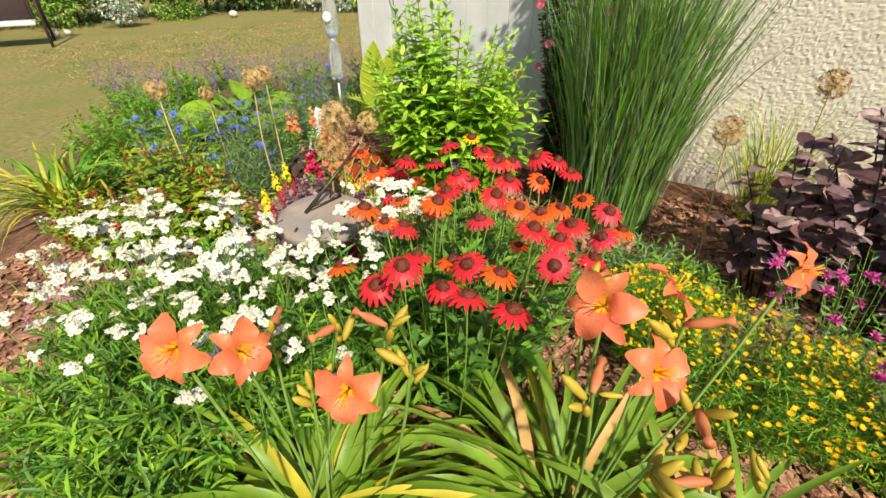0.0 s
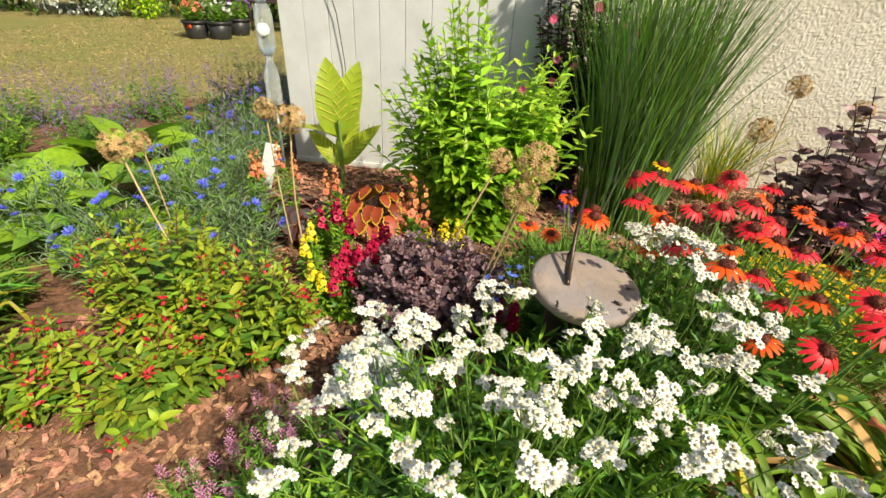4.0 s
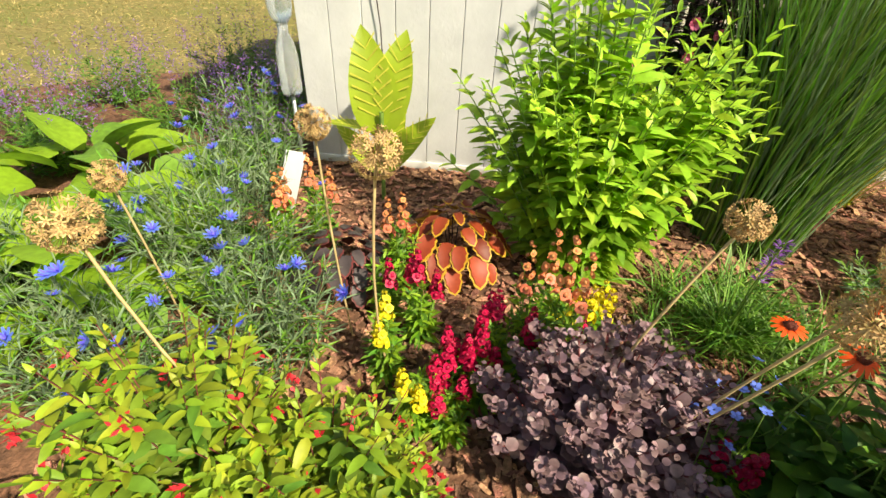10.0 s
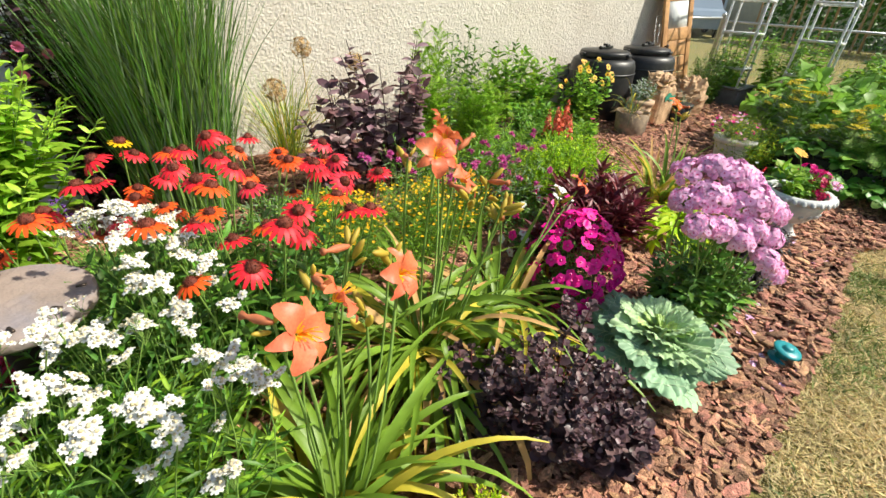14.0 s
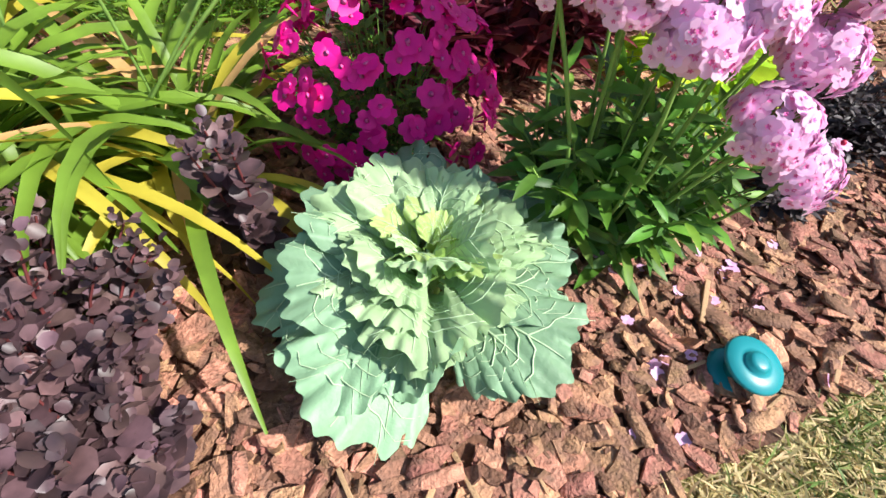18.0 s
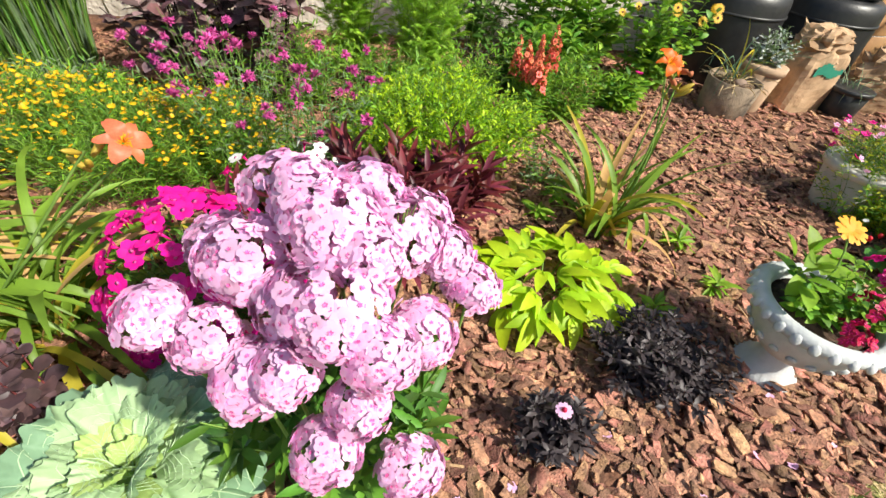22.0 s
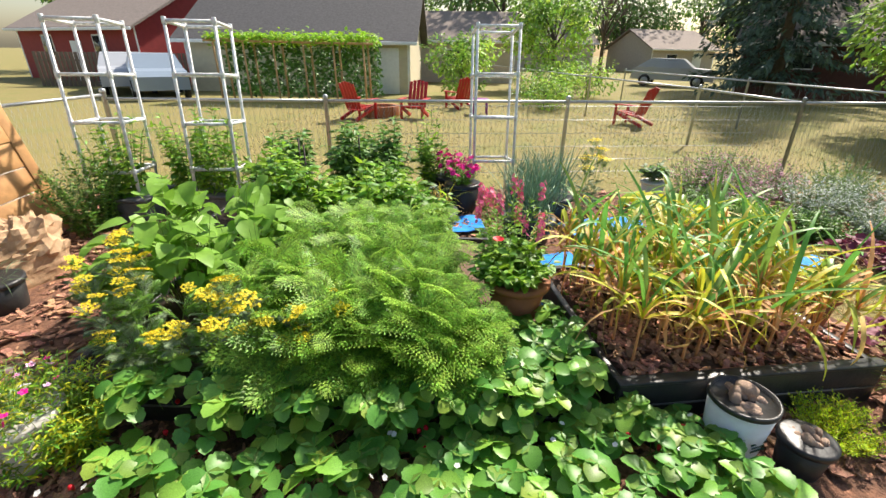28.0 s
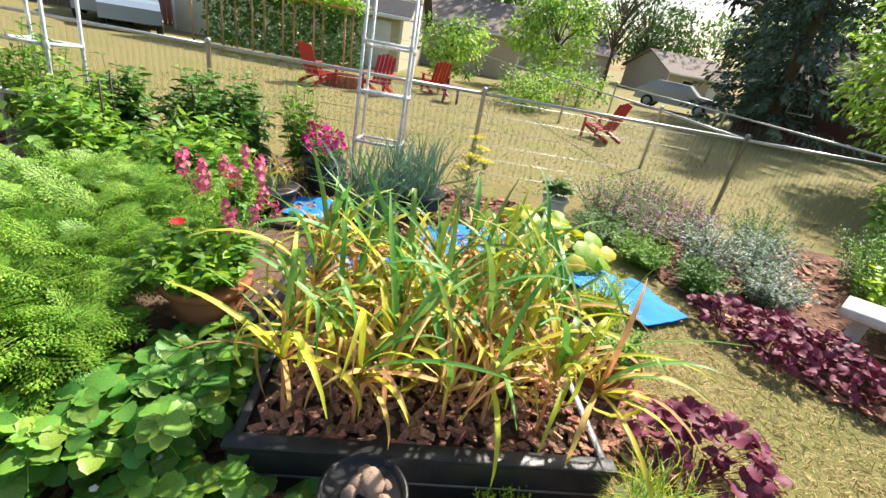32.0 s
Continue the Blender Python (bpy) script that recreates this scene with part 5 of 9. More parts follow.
def petunia(at, rx, ry, h, n, kinds, label):
    th, tips = bush("petunia", label, "petunia", at, rx * 0.9, ry * 0.9, h, 60, 14, LEAF, 0.05, ["leaf_mid", "leaf_deep"], "stem_green", 0.5, 0.7, 0.1, 0.5, 0.3, 0.0025, "petunias")
    for k in range(n):
        d = unit(1, 0.15)[0]
        d[1] -= 0.35
        d /= np.linalg.norm(d)
        p = np.array([d[0] * rx, d[1] * ry, 0.08 + abs(d[2]) * (h - 0.06)])
        part("bloom", FUN[kinds[k % len(kinds)]], None, th, at=mx(up_frames(p, rng.uniform(0.85, 1.25), 0.25, d)[0]))


petunia((0.08, 0.60, 0), 0.32, 0.26, 0.54, 165, (0, 1, 0), "magenta petunia mound in full bloom")
petunia((0.3, 1.05, 0), 0.3, 0.22, 0.48, 46, (0, 2, 2, 0), "petunia with mixed white and magenta blooms")


def wine(at, r, h, n, label):
    bush("amaranth", label, "amaranth", at, r, r * 0.9, h, n, 18, leaf(5, 0.27, 0.5, 0.2, 0.35, 0.0, 1.4), 0.17, "leaf_wine", "stem_red", 0.35, 0.7, 0.25, 0.75, 0.35, 0.005, "wine-red amaranths", taper=0.35)


wine((0.66, 0.92, 0), 0.36, 0.56, 44, "wine-red leafy amaranth beside phlox")
wine((0.25, 0.82, 0), 0.2, 0.5, 18, "wine-red leafy amaranth among petunias")
wine((0.95, 1.1, 0), 0.22, 0.5, 16, "wine-red leafy amaranth behind phlox")

# phlox
ph, tips = bush("phlox", "pink phlox with large rounded flower heads", "phlox", (0.5, 0.12, 0), 0.3, 0.24, 0.52, 46, 18, leaf(4, 0.26, 0.5, 0.15, 0.3), 0.125, ["leaf_mid", "leaf_deep"], "stem_green", 0.3, 0.7, 0.15, 0.35, 0.45, 0.004, taper=0.35)
FLORET = star(5, 0.0126, 0.0118, 0.002, 0.0015, 0.001, 3)
EYE = star(5, 0.0031, 0.0031, 0.001, 0, 0.0004, 1)
PHX = []
for r in (0.062, 0.07, 0.055):
    d = unit(150, -0.12)
    bump = np.array([1 + 0.22 * noise.noise(Vector(q) * 2.1 + Vector((r * 900, 0, 0))) for q in d])
    keep = d * (r * bump * rng.uniform(0.9, 1.06, 150))[:, None] * (1, 1, 0.85)
    b = Build().scatter(FLORET, up_frames(keep, rng.uniform(0.85, 1.2, 150), 0.2, d), 0)
    m4 = up_frames(keep + d * 0.0028, 1.0, 0.03, d)
    b.scatter(EYE, m4, 1)
    for q in keep[::3]:
        b.add(*tube([(0, 0, -0.02), q * 0.95], 0.001, 3, False), 2)
    PHX.append(b.mesh("flower_head", mats_of(["pink_petal", "pink_eye", "stem_green"])))
for x, y, z, s in ((0.43, 0.3, 0.8, 1.15), (0.59, 0.3, 0.8, 1.2), (0.2, 0.1, 0.68, 1.0), (0.36, 0.16, 0.75, 1.15), (0.52, 0.05, 0.74, 1.25), (0.38, 0.0, 0.62, 1.15), (0.68, 0.05, 0.66, 1.05), (0.5, -0.1, 0.52, 1.0), (0.66, -0.1, 0.4, 0.95),
                   (0.8, 0.16, 0.66, 1.0), (0.52, 0.17, 0.82, 1.2), (0.64, 0.18, 0.78, 1.1), (0.3, 0.24, 0.72, 0.95), (0.7, 0.3, 0.74, 0.9), (0.44, -0.02, 0.66, 0.9), (0.6, -0.02, 0.7, 0.95), (0.47, 0.24, 0.86, 1.0), (0.3, 0.06, 0.66, 0.9), (0.56, -0.06, 0.6, 0.9), (0.74, 0.2, 0.72, 1.0), (0.45, 0.08, 0.72, 1.0), (0.58, 0.12, 0.8, 1.0)):
    q = np.array([x - 0.5, y - 0.12, z])
    part("flower_head", PHX[int(x * 100) % 3], None, ph, at=mx(up_frames(q, s * 1.13, 0.12, (q[0], q[1] - 0.15, 0.9))[0]))
    stalk(ph, (q[0] * 0.4, q[1] * 0.4, 0.05), q - (0, 0, 0.02), 0.004, "stem_green")

# coreopsis: ferny mound with yellow stars
for x, y, rx, ry, h in ((-0.5, 1.42, 0.46, 0.36, 0.52), (-0.1, 1.5, 0.36, 0.3, 0.48), (-0.85, 1.6, 0.3, 0.25, 0.5)):
    th, tips = bush("coreopsis", "ferny coreopsis mound dotted with yellow stars", "coreopsis", (x, y, 0), rx, ry, h, 170, 20, LEAF_NARROW, 0.06, ["leaf_mid", "leaf_lime"], "stem_green", 0.35, 0.8, 0.1, 0.7, 0.5, 0.0015, "coreopsis mounds", taper=0.2, wide=0.5)
    me = Build().scatter(star(8, 0.0118, 0.006, 0.002, 0, 0.002), [np.eye(4)]).mesh("bloom", mats_of("yellow_petal"))
    for t in tips[:130]:
        part("bloom", me, None, th, at=mx(up_frames(t + (0, 0, 0.012), rng.uniform(0.65, 1.05), 0.35)[0]))
    more = tips_in(190, rx, ry, h, 0.35, 0.82)
    tagged(part("bloom_scatter", Build().scatter(star(8, 0.0115, 0.006, 0.002, 0, 0.002), up_frames(more + (0, 0, 0.012), rng.uniform(0.55, 0.95, 190), 0.4)), "yellow_petal", th), kind="stuff")

# gomphrena: thin stems with pink globes
gb = Build().scatter(LEAF_TINY, frames(unit(60, -0.4) * 0.004, unit(60, -0.3), 0.015, wide=0.9)).mesh("globe", mats_of("dusty_magenta" if "dusty_magenta" in MATS else "rose_petal"))
for x, y, r in ((0.2, 1.5, 0.42), (-0.1, 1.9, 0.4), (0.45, 1.45, 0.3)):
    th, tips = bush("gomphrena", "airy globe amaranth with pink button flowers", "globe amaranth", (x, y, 0), r, r * 0.8, 0.72, 46, 14, LEAF, 0.06, ["leaf_mid", "leaf_grey"], "stem_green", 0.2, 0.65, 0.1, 0.5, 0.5, 0.002, "globe amaranths", wide=0.7)
    for t in tips[:20]:
        part("globe", gb, None, th, at=mx(up_frames(t + (0, 0, 0.008), rng.uniform(1.5, 2.1), 0.4)[0]))

bush("lime_mound", "dense bright green mound of tiny leaves", "herb", (0.98, 1.52, 0), 0.54, 0.42, 0.6, 400, 26, LEAF, 0.035, ["leaf_lime", "leaf_chart"], "stem_green", 0.4, 0.88, 0.35, 0.6, 0.5, 0.002, taper=0.2)
ip = thing("sweet_potato_vine", "chartreuse sweet potato vine with lobed leaves", "vine", (1.3, 0.68, 0))
lobed = Build()
for a, s in ((0, 1.0), (0.75, 0.72), (-0.75, 0.72)):
    v = LEAF_POINT[0] * (1.0 * s, s, 1)
    c, q = math.cos(a), math.sin(a)
    lobed.add(np.c_[v[:, 0] * c - v[:, 1] * q, v[:, 0] * q + v[:, 1] * c, v[:, 2]], LEAF_POINT[1])
LOBED = (np.concatenate(lobed.v), lobed.f)
for k in range(64):
    a, q = k * 2.4, math.sqrt((k + 0.5) / 64)
    s = rng.uniform(0.11, 0.16)
    part("leaf", (LOBED[0] * s, LOBED[1]), "leaf_chart", ip, at=pose(0.30 * q * math.cos(a) + rng.normal(0, 0.02), 0.22 * q * math.sin(a) + rng.normal(0, 0.02), 0.22 - 0.13 * q + rng.uniform(0, 0.03), 0, 0, math.degrees(a) - 90 + rng.uniform(-70, 70)) @ pose(0, 0, 0, 20 - 40 * q + rng.uniform(-10, 35), rng.uniform(-35, 35), 0))
part("stalk_bundle", stems_mesh(tips_in(14, 0.24, 0.2, 0.16), 0.004), "stem_green", ip)


def black_plant(at, r, h, label, n=60):
    return bush("black_dahlia", label, "dahlia", at, r, r * 0.85, h, n, 14, leaf(5, 0.36, 0.5, 0.1, 0.3, 0.2), 0.06, "leaf_black", "stem_dark", 0.4, 0.7, 0.2, 0.4, 0.4, 0.003, "near-black dahlias")


black_plant((1.6, 0.28, 0), 0.27, 0.26, "near-black finely cut dahlia foliage in bark", 95)
z1, zt = black_plant((1.13, 0.09, 0), 0.14, 0.24, "near-black dahlia with one pale pink flower", 36)
zin = part("flower", Build().scatter(star(9, 0.024, 0.016, 0.003, 0.004, 0.004), up_frames((-0.03, -0.04, 0.27), 1, 0.1)), "pink_petal", z1, "pale pink flower with a dark eye")
part("eye", Build().scatter(sphere(0.008, 8, 5), up_frames((-0.03, -0.04, 0.274), 1, 0.1)), "crimson", zin)
stalk(z1, (-0.02, -0.02, 0), (-0.03, -0.04, 0.268), 0.002, "stem_dark")
black_plant((1.42, 2.7, 0), 0.24, 0.42, "near-black dahlia foliage by the wall", 40)


def feathery(at, r, h, n, label, m=("leaf_lime", "leaf_mid"), name="dill", flowers=0, fz=0.0, per=26):
    th, tips = bush(name, label, name, at, r, r, h, n, per, FROND, 0.16, list(m), "stem_green", 0.25, 0.65, 0.12, 0.6, 0.4, 0.003, "feathery " + name, taper=0.4)
    if flowers:
        um = []
        for j in range(3):
            b = Build()
            for q in range(16):
                a, rr = q * 2.4, 0.05 * math.sqrt((q + 0.5) / 16)
                p = (rr * math.cos(a), rr * math.sin(a), 0.01 - 2 * rr * rr)
                b.add(*tube([(0, 0, -0.05), p], 0.0008, 3, False), 1)
                pp = np.array(p) + rng.normal(0, 0.005, (8, 3)) * (1, 1, 0.3)
                b.scatter(star(5, 0.0058, 0.005, 0.001, 0, 0.0005, 1), up_frames(pp, 1, 0.3), 0)
            um.append(b.mesh("umbel", mats_of(["lemon_petal", "stem_green"])))
        for t in tips[:flowers]:
            part("umbel", um[int(rng.integers(3))], None, th, at=mx(up_frames(t + (0, 0, 0.03 + fz), rng.uniform(0.7, 1.15), 0.25)[0]))
    return th


fr = Build()
for k in range(11):
    s = k / 10
    for sd in (-1, 1):
        L = 0.34 * math.sin(math.pi * (0.12 + 0.85 * s)) + 0.04
        for q in (0.0, 0.45):
            v = LEAF_NARROW[0] * (0.17, L * (1 - q * 0.5), 0.4)
            an = sd * (0.95 - 0.4 * s - q * 0.9)
            c, w = math.cos(an), math.sin(an)
            fr.add(np.c_[v[:, 0] * c + v[:, 1] * w, -v[:, 0] * w + v[:, 1] * c + 0.1 + 0.85 * s + q * L * 0.5 * c, v[:, 2] - 0.15 * s * s], LEAF_NARROW[1][::1])
FROND = (np.concatenate(fr.v), fr.f)
# a twice-cut lacy frond
fr = Build()
for k in range(10):
    s = k / 9
    for sd in (-1, 1):
        L = 0.36 * math.sin(math.pi * (0.14 + 0.8 * s)) + 0.04
        an = sd * (1.05 - 0.45 * s)
        c, w = math.sin(an), math.cos(an)
        for j in range(5):
            t = (j + 0.6) / 5
            for s2 in ((-1, 1) if j < 4 else (0,)):
                a2 = an + s2 * 0.75
                d2, w2 = math.sin(a2), math.cos(a2)
                ll, ww = 0.125 * (1.1 - 0.5 * t), 0.016
                x0, y0, z0 = c * L * t, 0.12 + 0.82 * s + w * L * t, -0.18 * s * s - 0.1 * t * t
                fr.add([(x0, y0, z0), (x0 + d2 * ll * 0.5 + w2 * ww, y0 + w2 * ll * 0.5 - d2 * ww, z0 + 0.01), (x0 + d2 * ll, y0 + w2 * ll, z0 - 0.02), (x0 + d2 * ll * 0.5 - w2 * ww, y0 + w2 * ll * 0.5 + d2 * ww, z0 + 0.01)], [(0, 1, 2, 3)])
fr.add([(-0.008, 0, 0), (0.008, 0, 0), (0.004, 0.95, -0.17), (-0.004, 0.95, -0.17)], [(0, 1, 2, 3)])
LACE = (np.concatenate(fr.v), fr.f)
feathery((0.55, 2.75, 0), 0.24, 1.25, 22, "tall feathery green dill by the stucco wall", ("leaf_lime", "leaf_lime_tip"))
feathery((1.0, 2.6, 0), 0.26, 1.0, 22, "feathery green dill beside dark shrub", ("leaf_lime", "leaf_lime_tip", "leaf_lime"))
for x, y, rx, h, l, sz, m in ((1.55, 3.45, 0.3, 1.15, "tall green leafy perennial against the wall", 0.1, ["leaf_mid", "leaf_deep"]), (2.05, 3.4, 0.28, 1.1, "tall green leafy perennial against the wall", 0.13, ["leaf_mid", "leaf_lime"]),
                              (2.55, 3.4, 0.28, 0.9, "broad-leaved green perennial against the wall", 0.15, ["leaf_mid", "leaf_lime"]), (2.15, 2.85, 0.26, 0.5, "low broad green leafy clump", 0.12, ["leaf_lime", "leaf_mid"]), (1.75, 2.65, 0.2, 0.55, "green leafy perennial behind coral snapdragons", 0.1, ["leaf_mid"]),
                              (1.2, 3.4, 0.25, 1.2, "tall airy green perennial against the wall", 0.08, ["leaf_grey", "leaf_mid"]), (2.5, 2.5, 0.16, 0.28, "zinnia with green leaves in bark", 0.1, ["leaf_lime", "leaf_mid"])):
    bush("perennial", l, "perennial", (x, y, 0), rx * 1.35, rx * 0.9, h, 30, 18, LEAF, sz * 1.25, m, "stem_green", 0.25, 0.6, 0.15, 0.4, 0.4, 0.004, "perennials at the wall")
zn = thing("zinnia", "small magenta zinnia flower on a short stem", "zinnia", (2.55, 2.5, 0))
stalk(zn, (0, 0, 0), (0, -0.05, 0.3), 0.003, "stem_green")
part("flower", Build().scatter(star(12, 0.03, 0.016, 0.01, 0, 0.003), up_frames([(0, -0.05, 0.3)] * 2, [1, 0.65], 0.08)), "magenta_petal", zn)
# sunflowers
sf, tips = bush("sunflower", "branching sunflower bush with small yellow blooms", "sunflower", (2.92, 2.95, 0), 0.4, 0.3, 0.85, 42, 17, LEAF_WIDE, 0.105, ["leaf_mid", "leaf_lime"], "stem_green", 0.25, 0.65, 0.12, 0.4, 0.4, 0.004)
sm = Build().scatter(star(14, 0.034, 0.0115, 0.003, 0.003, 0.008), [np.eye(4)]).mesh("corolla", mats_of("yellow_petal"))
ey = Build().add(*lathe([(0.0085, -0.002), (0.009, 0.004), (0.005, 0.007), (0.001, 0.007)], 12)).mesh("disc", mats_of("eye_brown"))
for t in tips[:17]:
    o = part("flower", sm, None, sf, at=mx(up_frames(t + (0, 0, 0.03), rng.uniform(0.85, 1.2), 0.2, (-0.2, -0.9, 0.6))[0]))
    part("disc", ey, None, o, "dark brown disc")
for x, y in ((2.1, 0.95), (2.12, 0.66), (1.75, 0.55), (2.0, 1.5), (1.6, 1.35), (1.45, 1.2)):
    th = thing("seedling", "small green seedling growing in the bark", "seedling", (x, y, 0), "seedlings")
    p = np.zeros((22, 3)) + (0, 0, 0.01)
    p[:, 2] += rng.uniform(0, 0.06, 22)
    a = np.arange(22) * 2.4
    part("foliage", Build().scatter(LEAF_NARROW, frames(p, np.c_[np.cos(a), np.sin(a), rng.uniform(0.1, 0.8, 22)], rng.uniform(0.06, 0.11, 22), wide=1.3)), "leaf_lime", th)
bush("portulaca", "sparse low green stems with pink dots in bark", "portulaca", (1.55, 1.45, 0), 0.26, 0.2, 0.3, 26, 14, LEAF_NARROW, 0.06, ["leaf_grey", "leaf_mid"], "stem_green", 0.3, 0.6, 0.1, 0.5, 0.5, 0.002)

for x, y, r, h, m, l in ((1.3, 2.35, 0.3, 0.5, ["leaf_mid", "leaf_lime"], "feathery green filler growth behind daylily"), (1.95, 2.3, 0.26, 0.5, ["leaf_mid", "leaf_lime"], "leafy green filler growth behind daylily"), (0.75, 2.15, 0.36, 0.55, ["leaf_lime", "leaf_mid"], "feathery bright green filler growth"),
                        (0.2, 2.35, 0.34, 0.6, ["leaf_mid", "leaf_lime"], "feathery green filler growth by dark shrub"), (-1.0, 2.2, 0.34, 0.3, ["leaf_mid", "leaf_grey"], "low grassy green filler behind coneflowers"), (-0.75, 2.0, 0.3, 0.35, ["leaf_mid", "leaf_lime"], "low green filler behind coneflowers"), (-1.8, 1.95, 0.3, 0.25, ["leaf_mid", "leaf_deep"], "low grassy green filler below liatris")):
    bush("filler_plant", l, "perennial", (x, y, 0), r, r * 0.8, h, 60, 18, LEAF_NARROW, 0.09, m, "stem_green", 0.3, 0.6, 0.1, 0.6, 0.45, 0.002, "green filler plants", wide=0.9)

# ================= urn =================
urn = thing("garden_urn", "white cast stone urn with an egg-and-dart rim", "urn", (2.08, 0.27, 0))
part("bowl", lathe([(0.06, 0.14), (0.10, 0.16), (0.155, 0.22), (0.175, 0.28), (0.185, 0.325), (0.17, 0.33), (0.155, 0.30), (0.02, 0.27)], 40), "cast_stone", urn)
part("foot", lathe([(0.115, 0), (0.115, 0.028), (0.10, 0.04), (0.075, 0.07), (0.055, 0.11), (0.06, 0.139)], 32), "cast_stone", urn)
part("rim", lathe([(0.18, 0.326), (0.205, 0.330), (0.222, 0.345), (0.222, 0.365), (0.205, 0.378), (0.178, 0.378), (0.165, 0.365), (0.165, 0.335)], 48), "cast_stone", urn)
egg = Build().add(*[np.array(sphere(1, 8, 6)[0]) * (0.010, 0.017, 0.020), sphere(1, 8, 6)[1]]).mesh("egg_moulding", mats_of("cast_stone"))
for k in range(26):
    a = k * 360 / 26
    part("egg_moulding", egg, None, urn, at=pose(0, 0, 0, 0, 0, a) @ pose(0.222, 0, 0.354, 0, -25, 0))
for k in range(18):
    a = k * 20
    part("bead", egg, None, urn, at=pose(0, 0, 0, 0, 0, a) @ pose(0.163, 0, 0.235, 0, 40, 0))
part("potting_soil", lathe([(0.001, 0.34), (0.164, 0.338)], 24), "soil", urn, "dark potting soil")
uf, tips = bush("ivy_geranium", "magenta and pink trailing blooms in the urn", "geranium", (2.16, 0.25, 0.33), 0.16, 0.16, 0.22, 30, 12, LEAF_WIDE, 0.05, ["leaf_mid", "leaf_lime"], "stem_green", 0.3, 0.6, 0.2, 0.3, 0.3, 0.003)
gm = [Build().scatter(star(5, 0.02, 0.016, 0.004, 0, 0.002), [np.eye(4)], 0).scatter(star(5, 0.012, 0.005, 0.006, 0, 0.002, 1), [np.eye(4)], 1).mesh("bloom", mats_of(c)) for c in (["magenta_petal", "crimson"], ["pink_petal", "magenta_petal"], ["crimson", "magenta_petal"])]
for k in range(85):
    d = unit(1, 0.1)[0]
    c = ((-0.03, -0.05, 0.1), (0.1, -0.02, 0.12), (0.16, -0.09, 0.05), (-0.1, -0.1, 0.04), (0.12, 0.08, 0.13))[k % 5]
    part("bloom", gm[(2, 0, 1, 2, 0)[k % 5]], None, uf, at=mx(up_frames(np.array(c) + d * 0.055, rng.uniform(0.8, 1.2), 0.3, d)[0]))
bush("coleus_sprig", "small green leafy sprigs filling the urn", "leaves", (2.02, 0.28, 0.335), 0.13, 0.13, 0.13, 26, 10, LEAF_WIDE, 0.055, ["leaf_mid", "leaf_lime"], "stem_green", 0.3, 0.6, 0.2, 0.3, 0.3, 0.002)
zy = thing("marigold", "bright yellow daisy flower rising from the urn", "daisy", (2.02, 0.35, 0.33))
stalk(zy, (0, 0, 0), (0, 0, 0.3), 0.003, "stem_green")
part("corolla", Build().scatter(star(12, 0.05, 0.022, 0.006, 0.006, 0.01), up_frames([(0, 0, 0.31)] * 2, [1, 0.7], 0.06, (-0.1, -0.4, 1))), "gold_petal", zy)
p = rng.uniform(-0.06, 0.06, (16, 3)) + (0, 0, 0.13)
part("foliage", Build().scatter(LEAF_WIDE, frames(p, unit(16), 0.1)), "leaf_lime", zy)
# fallen petals
fp = Build().scatter(star(5, 0.015, 0.015, 0.002, 0, 0.001), [np.eye(4)]).mesh("fallen_flower", mats_of("pink_petal"))
for k in range(34):
    x, y = (rng.uniform(0.3, 1.0), rng.uniform(-0.42, 0.05)) if k < 26 else (rng.uniform(1.0, 2.4), rng.uniform(-0.2, 0.2))
    tagged(new("fallen_flower", fp), "pale pink fallen phlox flower on bark", "flower", "fallen phlox flowers").matrix_world = mx(up_frames((x, y, 0.034), 1, 0.3)[0])

# ================= compost corner =================
mat("paper_bag", (0.56, 0.37, 0.22), 0.85, 0.12, 9, 0.5, 35, dark=(0.36, 0.22, 0.12), dscale=6, island=False)
mat("green_print", (0.03, 0.25, 0.16), 0.7, 0.1, 12, island=False)
mat("fabric_pot", (0.30, 0.23, 0.16), 0.95, 0.2, 25, 0.6, 120, dark=(0.07, 0.055, 0.045), dscale=4, island=False)
mat("tan_pot", (0.50, 0.34, 0.22), 0.8, 0.1, 10, 0.2, 40, island=False)
mat("pail_white", (0.74, 0.76, 0.78), 0.45, 0.05, 8, dark=(0.62, 0.63, 0.63), dscale=9, island=False)
mat("ink_green", (0.03, 0.09, 0.06), 0.6, 0.1, 10, island=False)
mat("rock", (0.42, 0.29, 0.21), 0.85, 0.25, 18, 0.5, 50, obj=True, dark=(0.30, 0.21, 0.16), dscale=12)
mat("clay_grey", (0.27, 0.22, 0.175), 0.85, 0.15, 12, 0.3, 40, dark=(0.16, 0.14, 0.12), dscale=8, island=False)
mat("grey_tub", (0.16, 0.155, 0.15), 0.7, 0.2, 12, 0.2, 40, island=False)
mat("straw", (0.58, 0.44, 0.24), 0.85, 0.2, 20, thin=0.1)
mat("onion_leaf", (0.14, 0.26, 0.15), 0.5, 0.2, 10, thin=0.15, hue=0.02)
mat("bean_leaf", (0.2, 0.42, 0.06), 0.5, 0.22, 12, thin=0.38, hue=0.02)
mat("straw_leaf", (0.135, 0.285, 0.045), 0.42, 0.25, 25, thin=0.3, hue=0.03)
mat("straw_leaf_young", (0.25, 0.42, 0.06), 0.42, 0.22, 25, thin=0.32, hue=0.03)
mat("heuchera", (0.19, 0.034, 0.055), 0.6, 0.3, 20, thin=0.15, hue=0.02)
mat("garlic_green", (0.16, 0.32, 0.06), 0.45, 0.25, 8, thin=0.3, hue=0.03)
mat("garlic_dry", (0.72, 0.44, 0.16), 0.7, 0.25, 10, thin=0.3, hue=0.03)
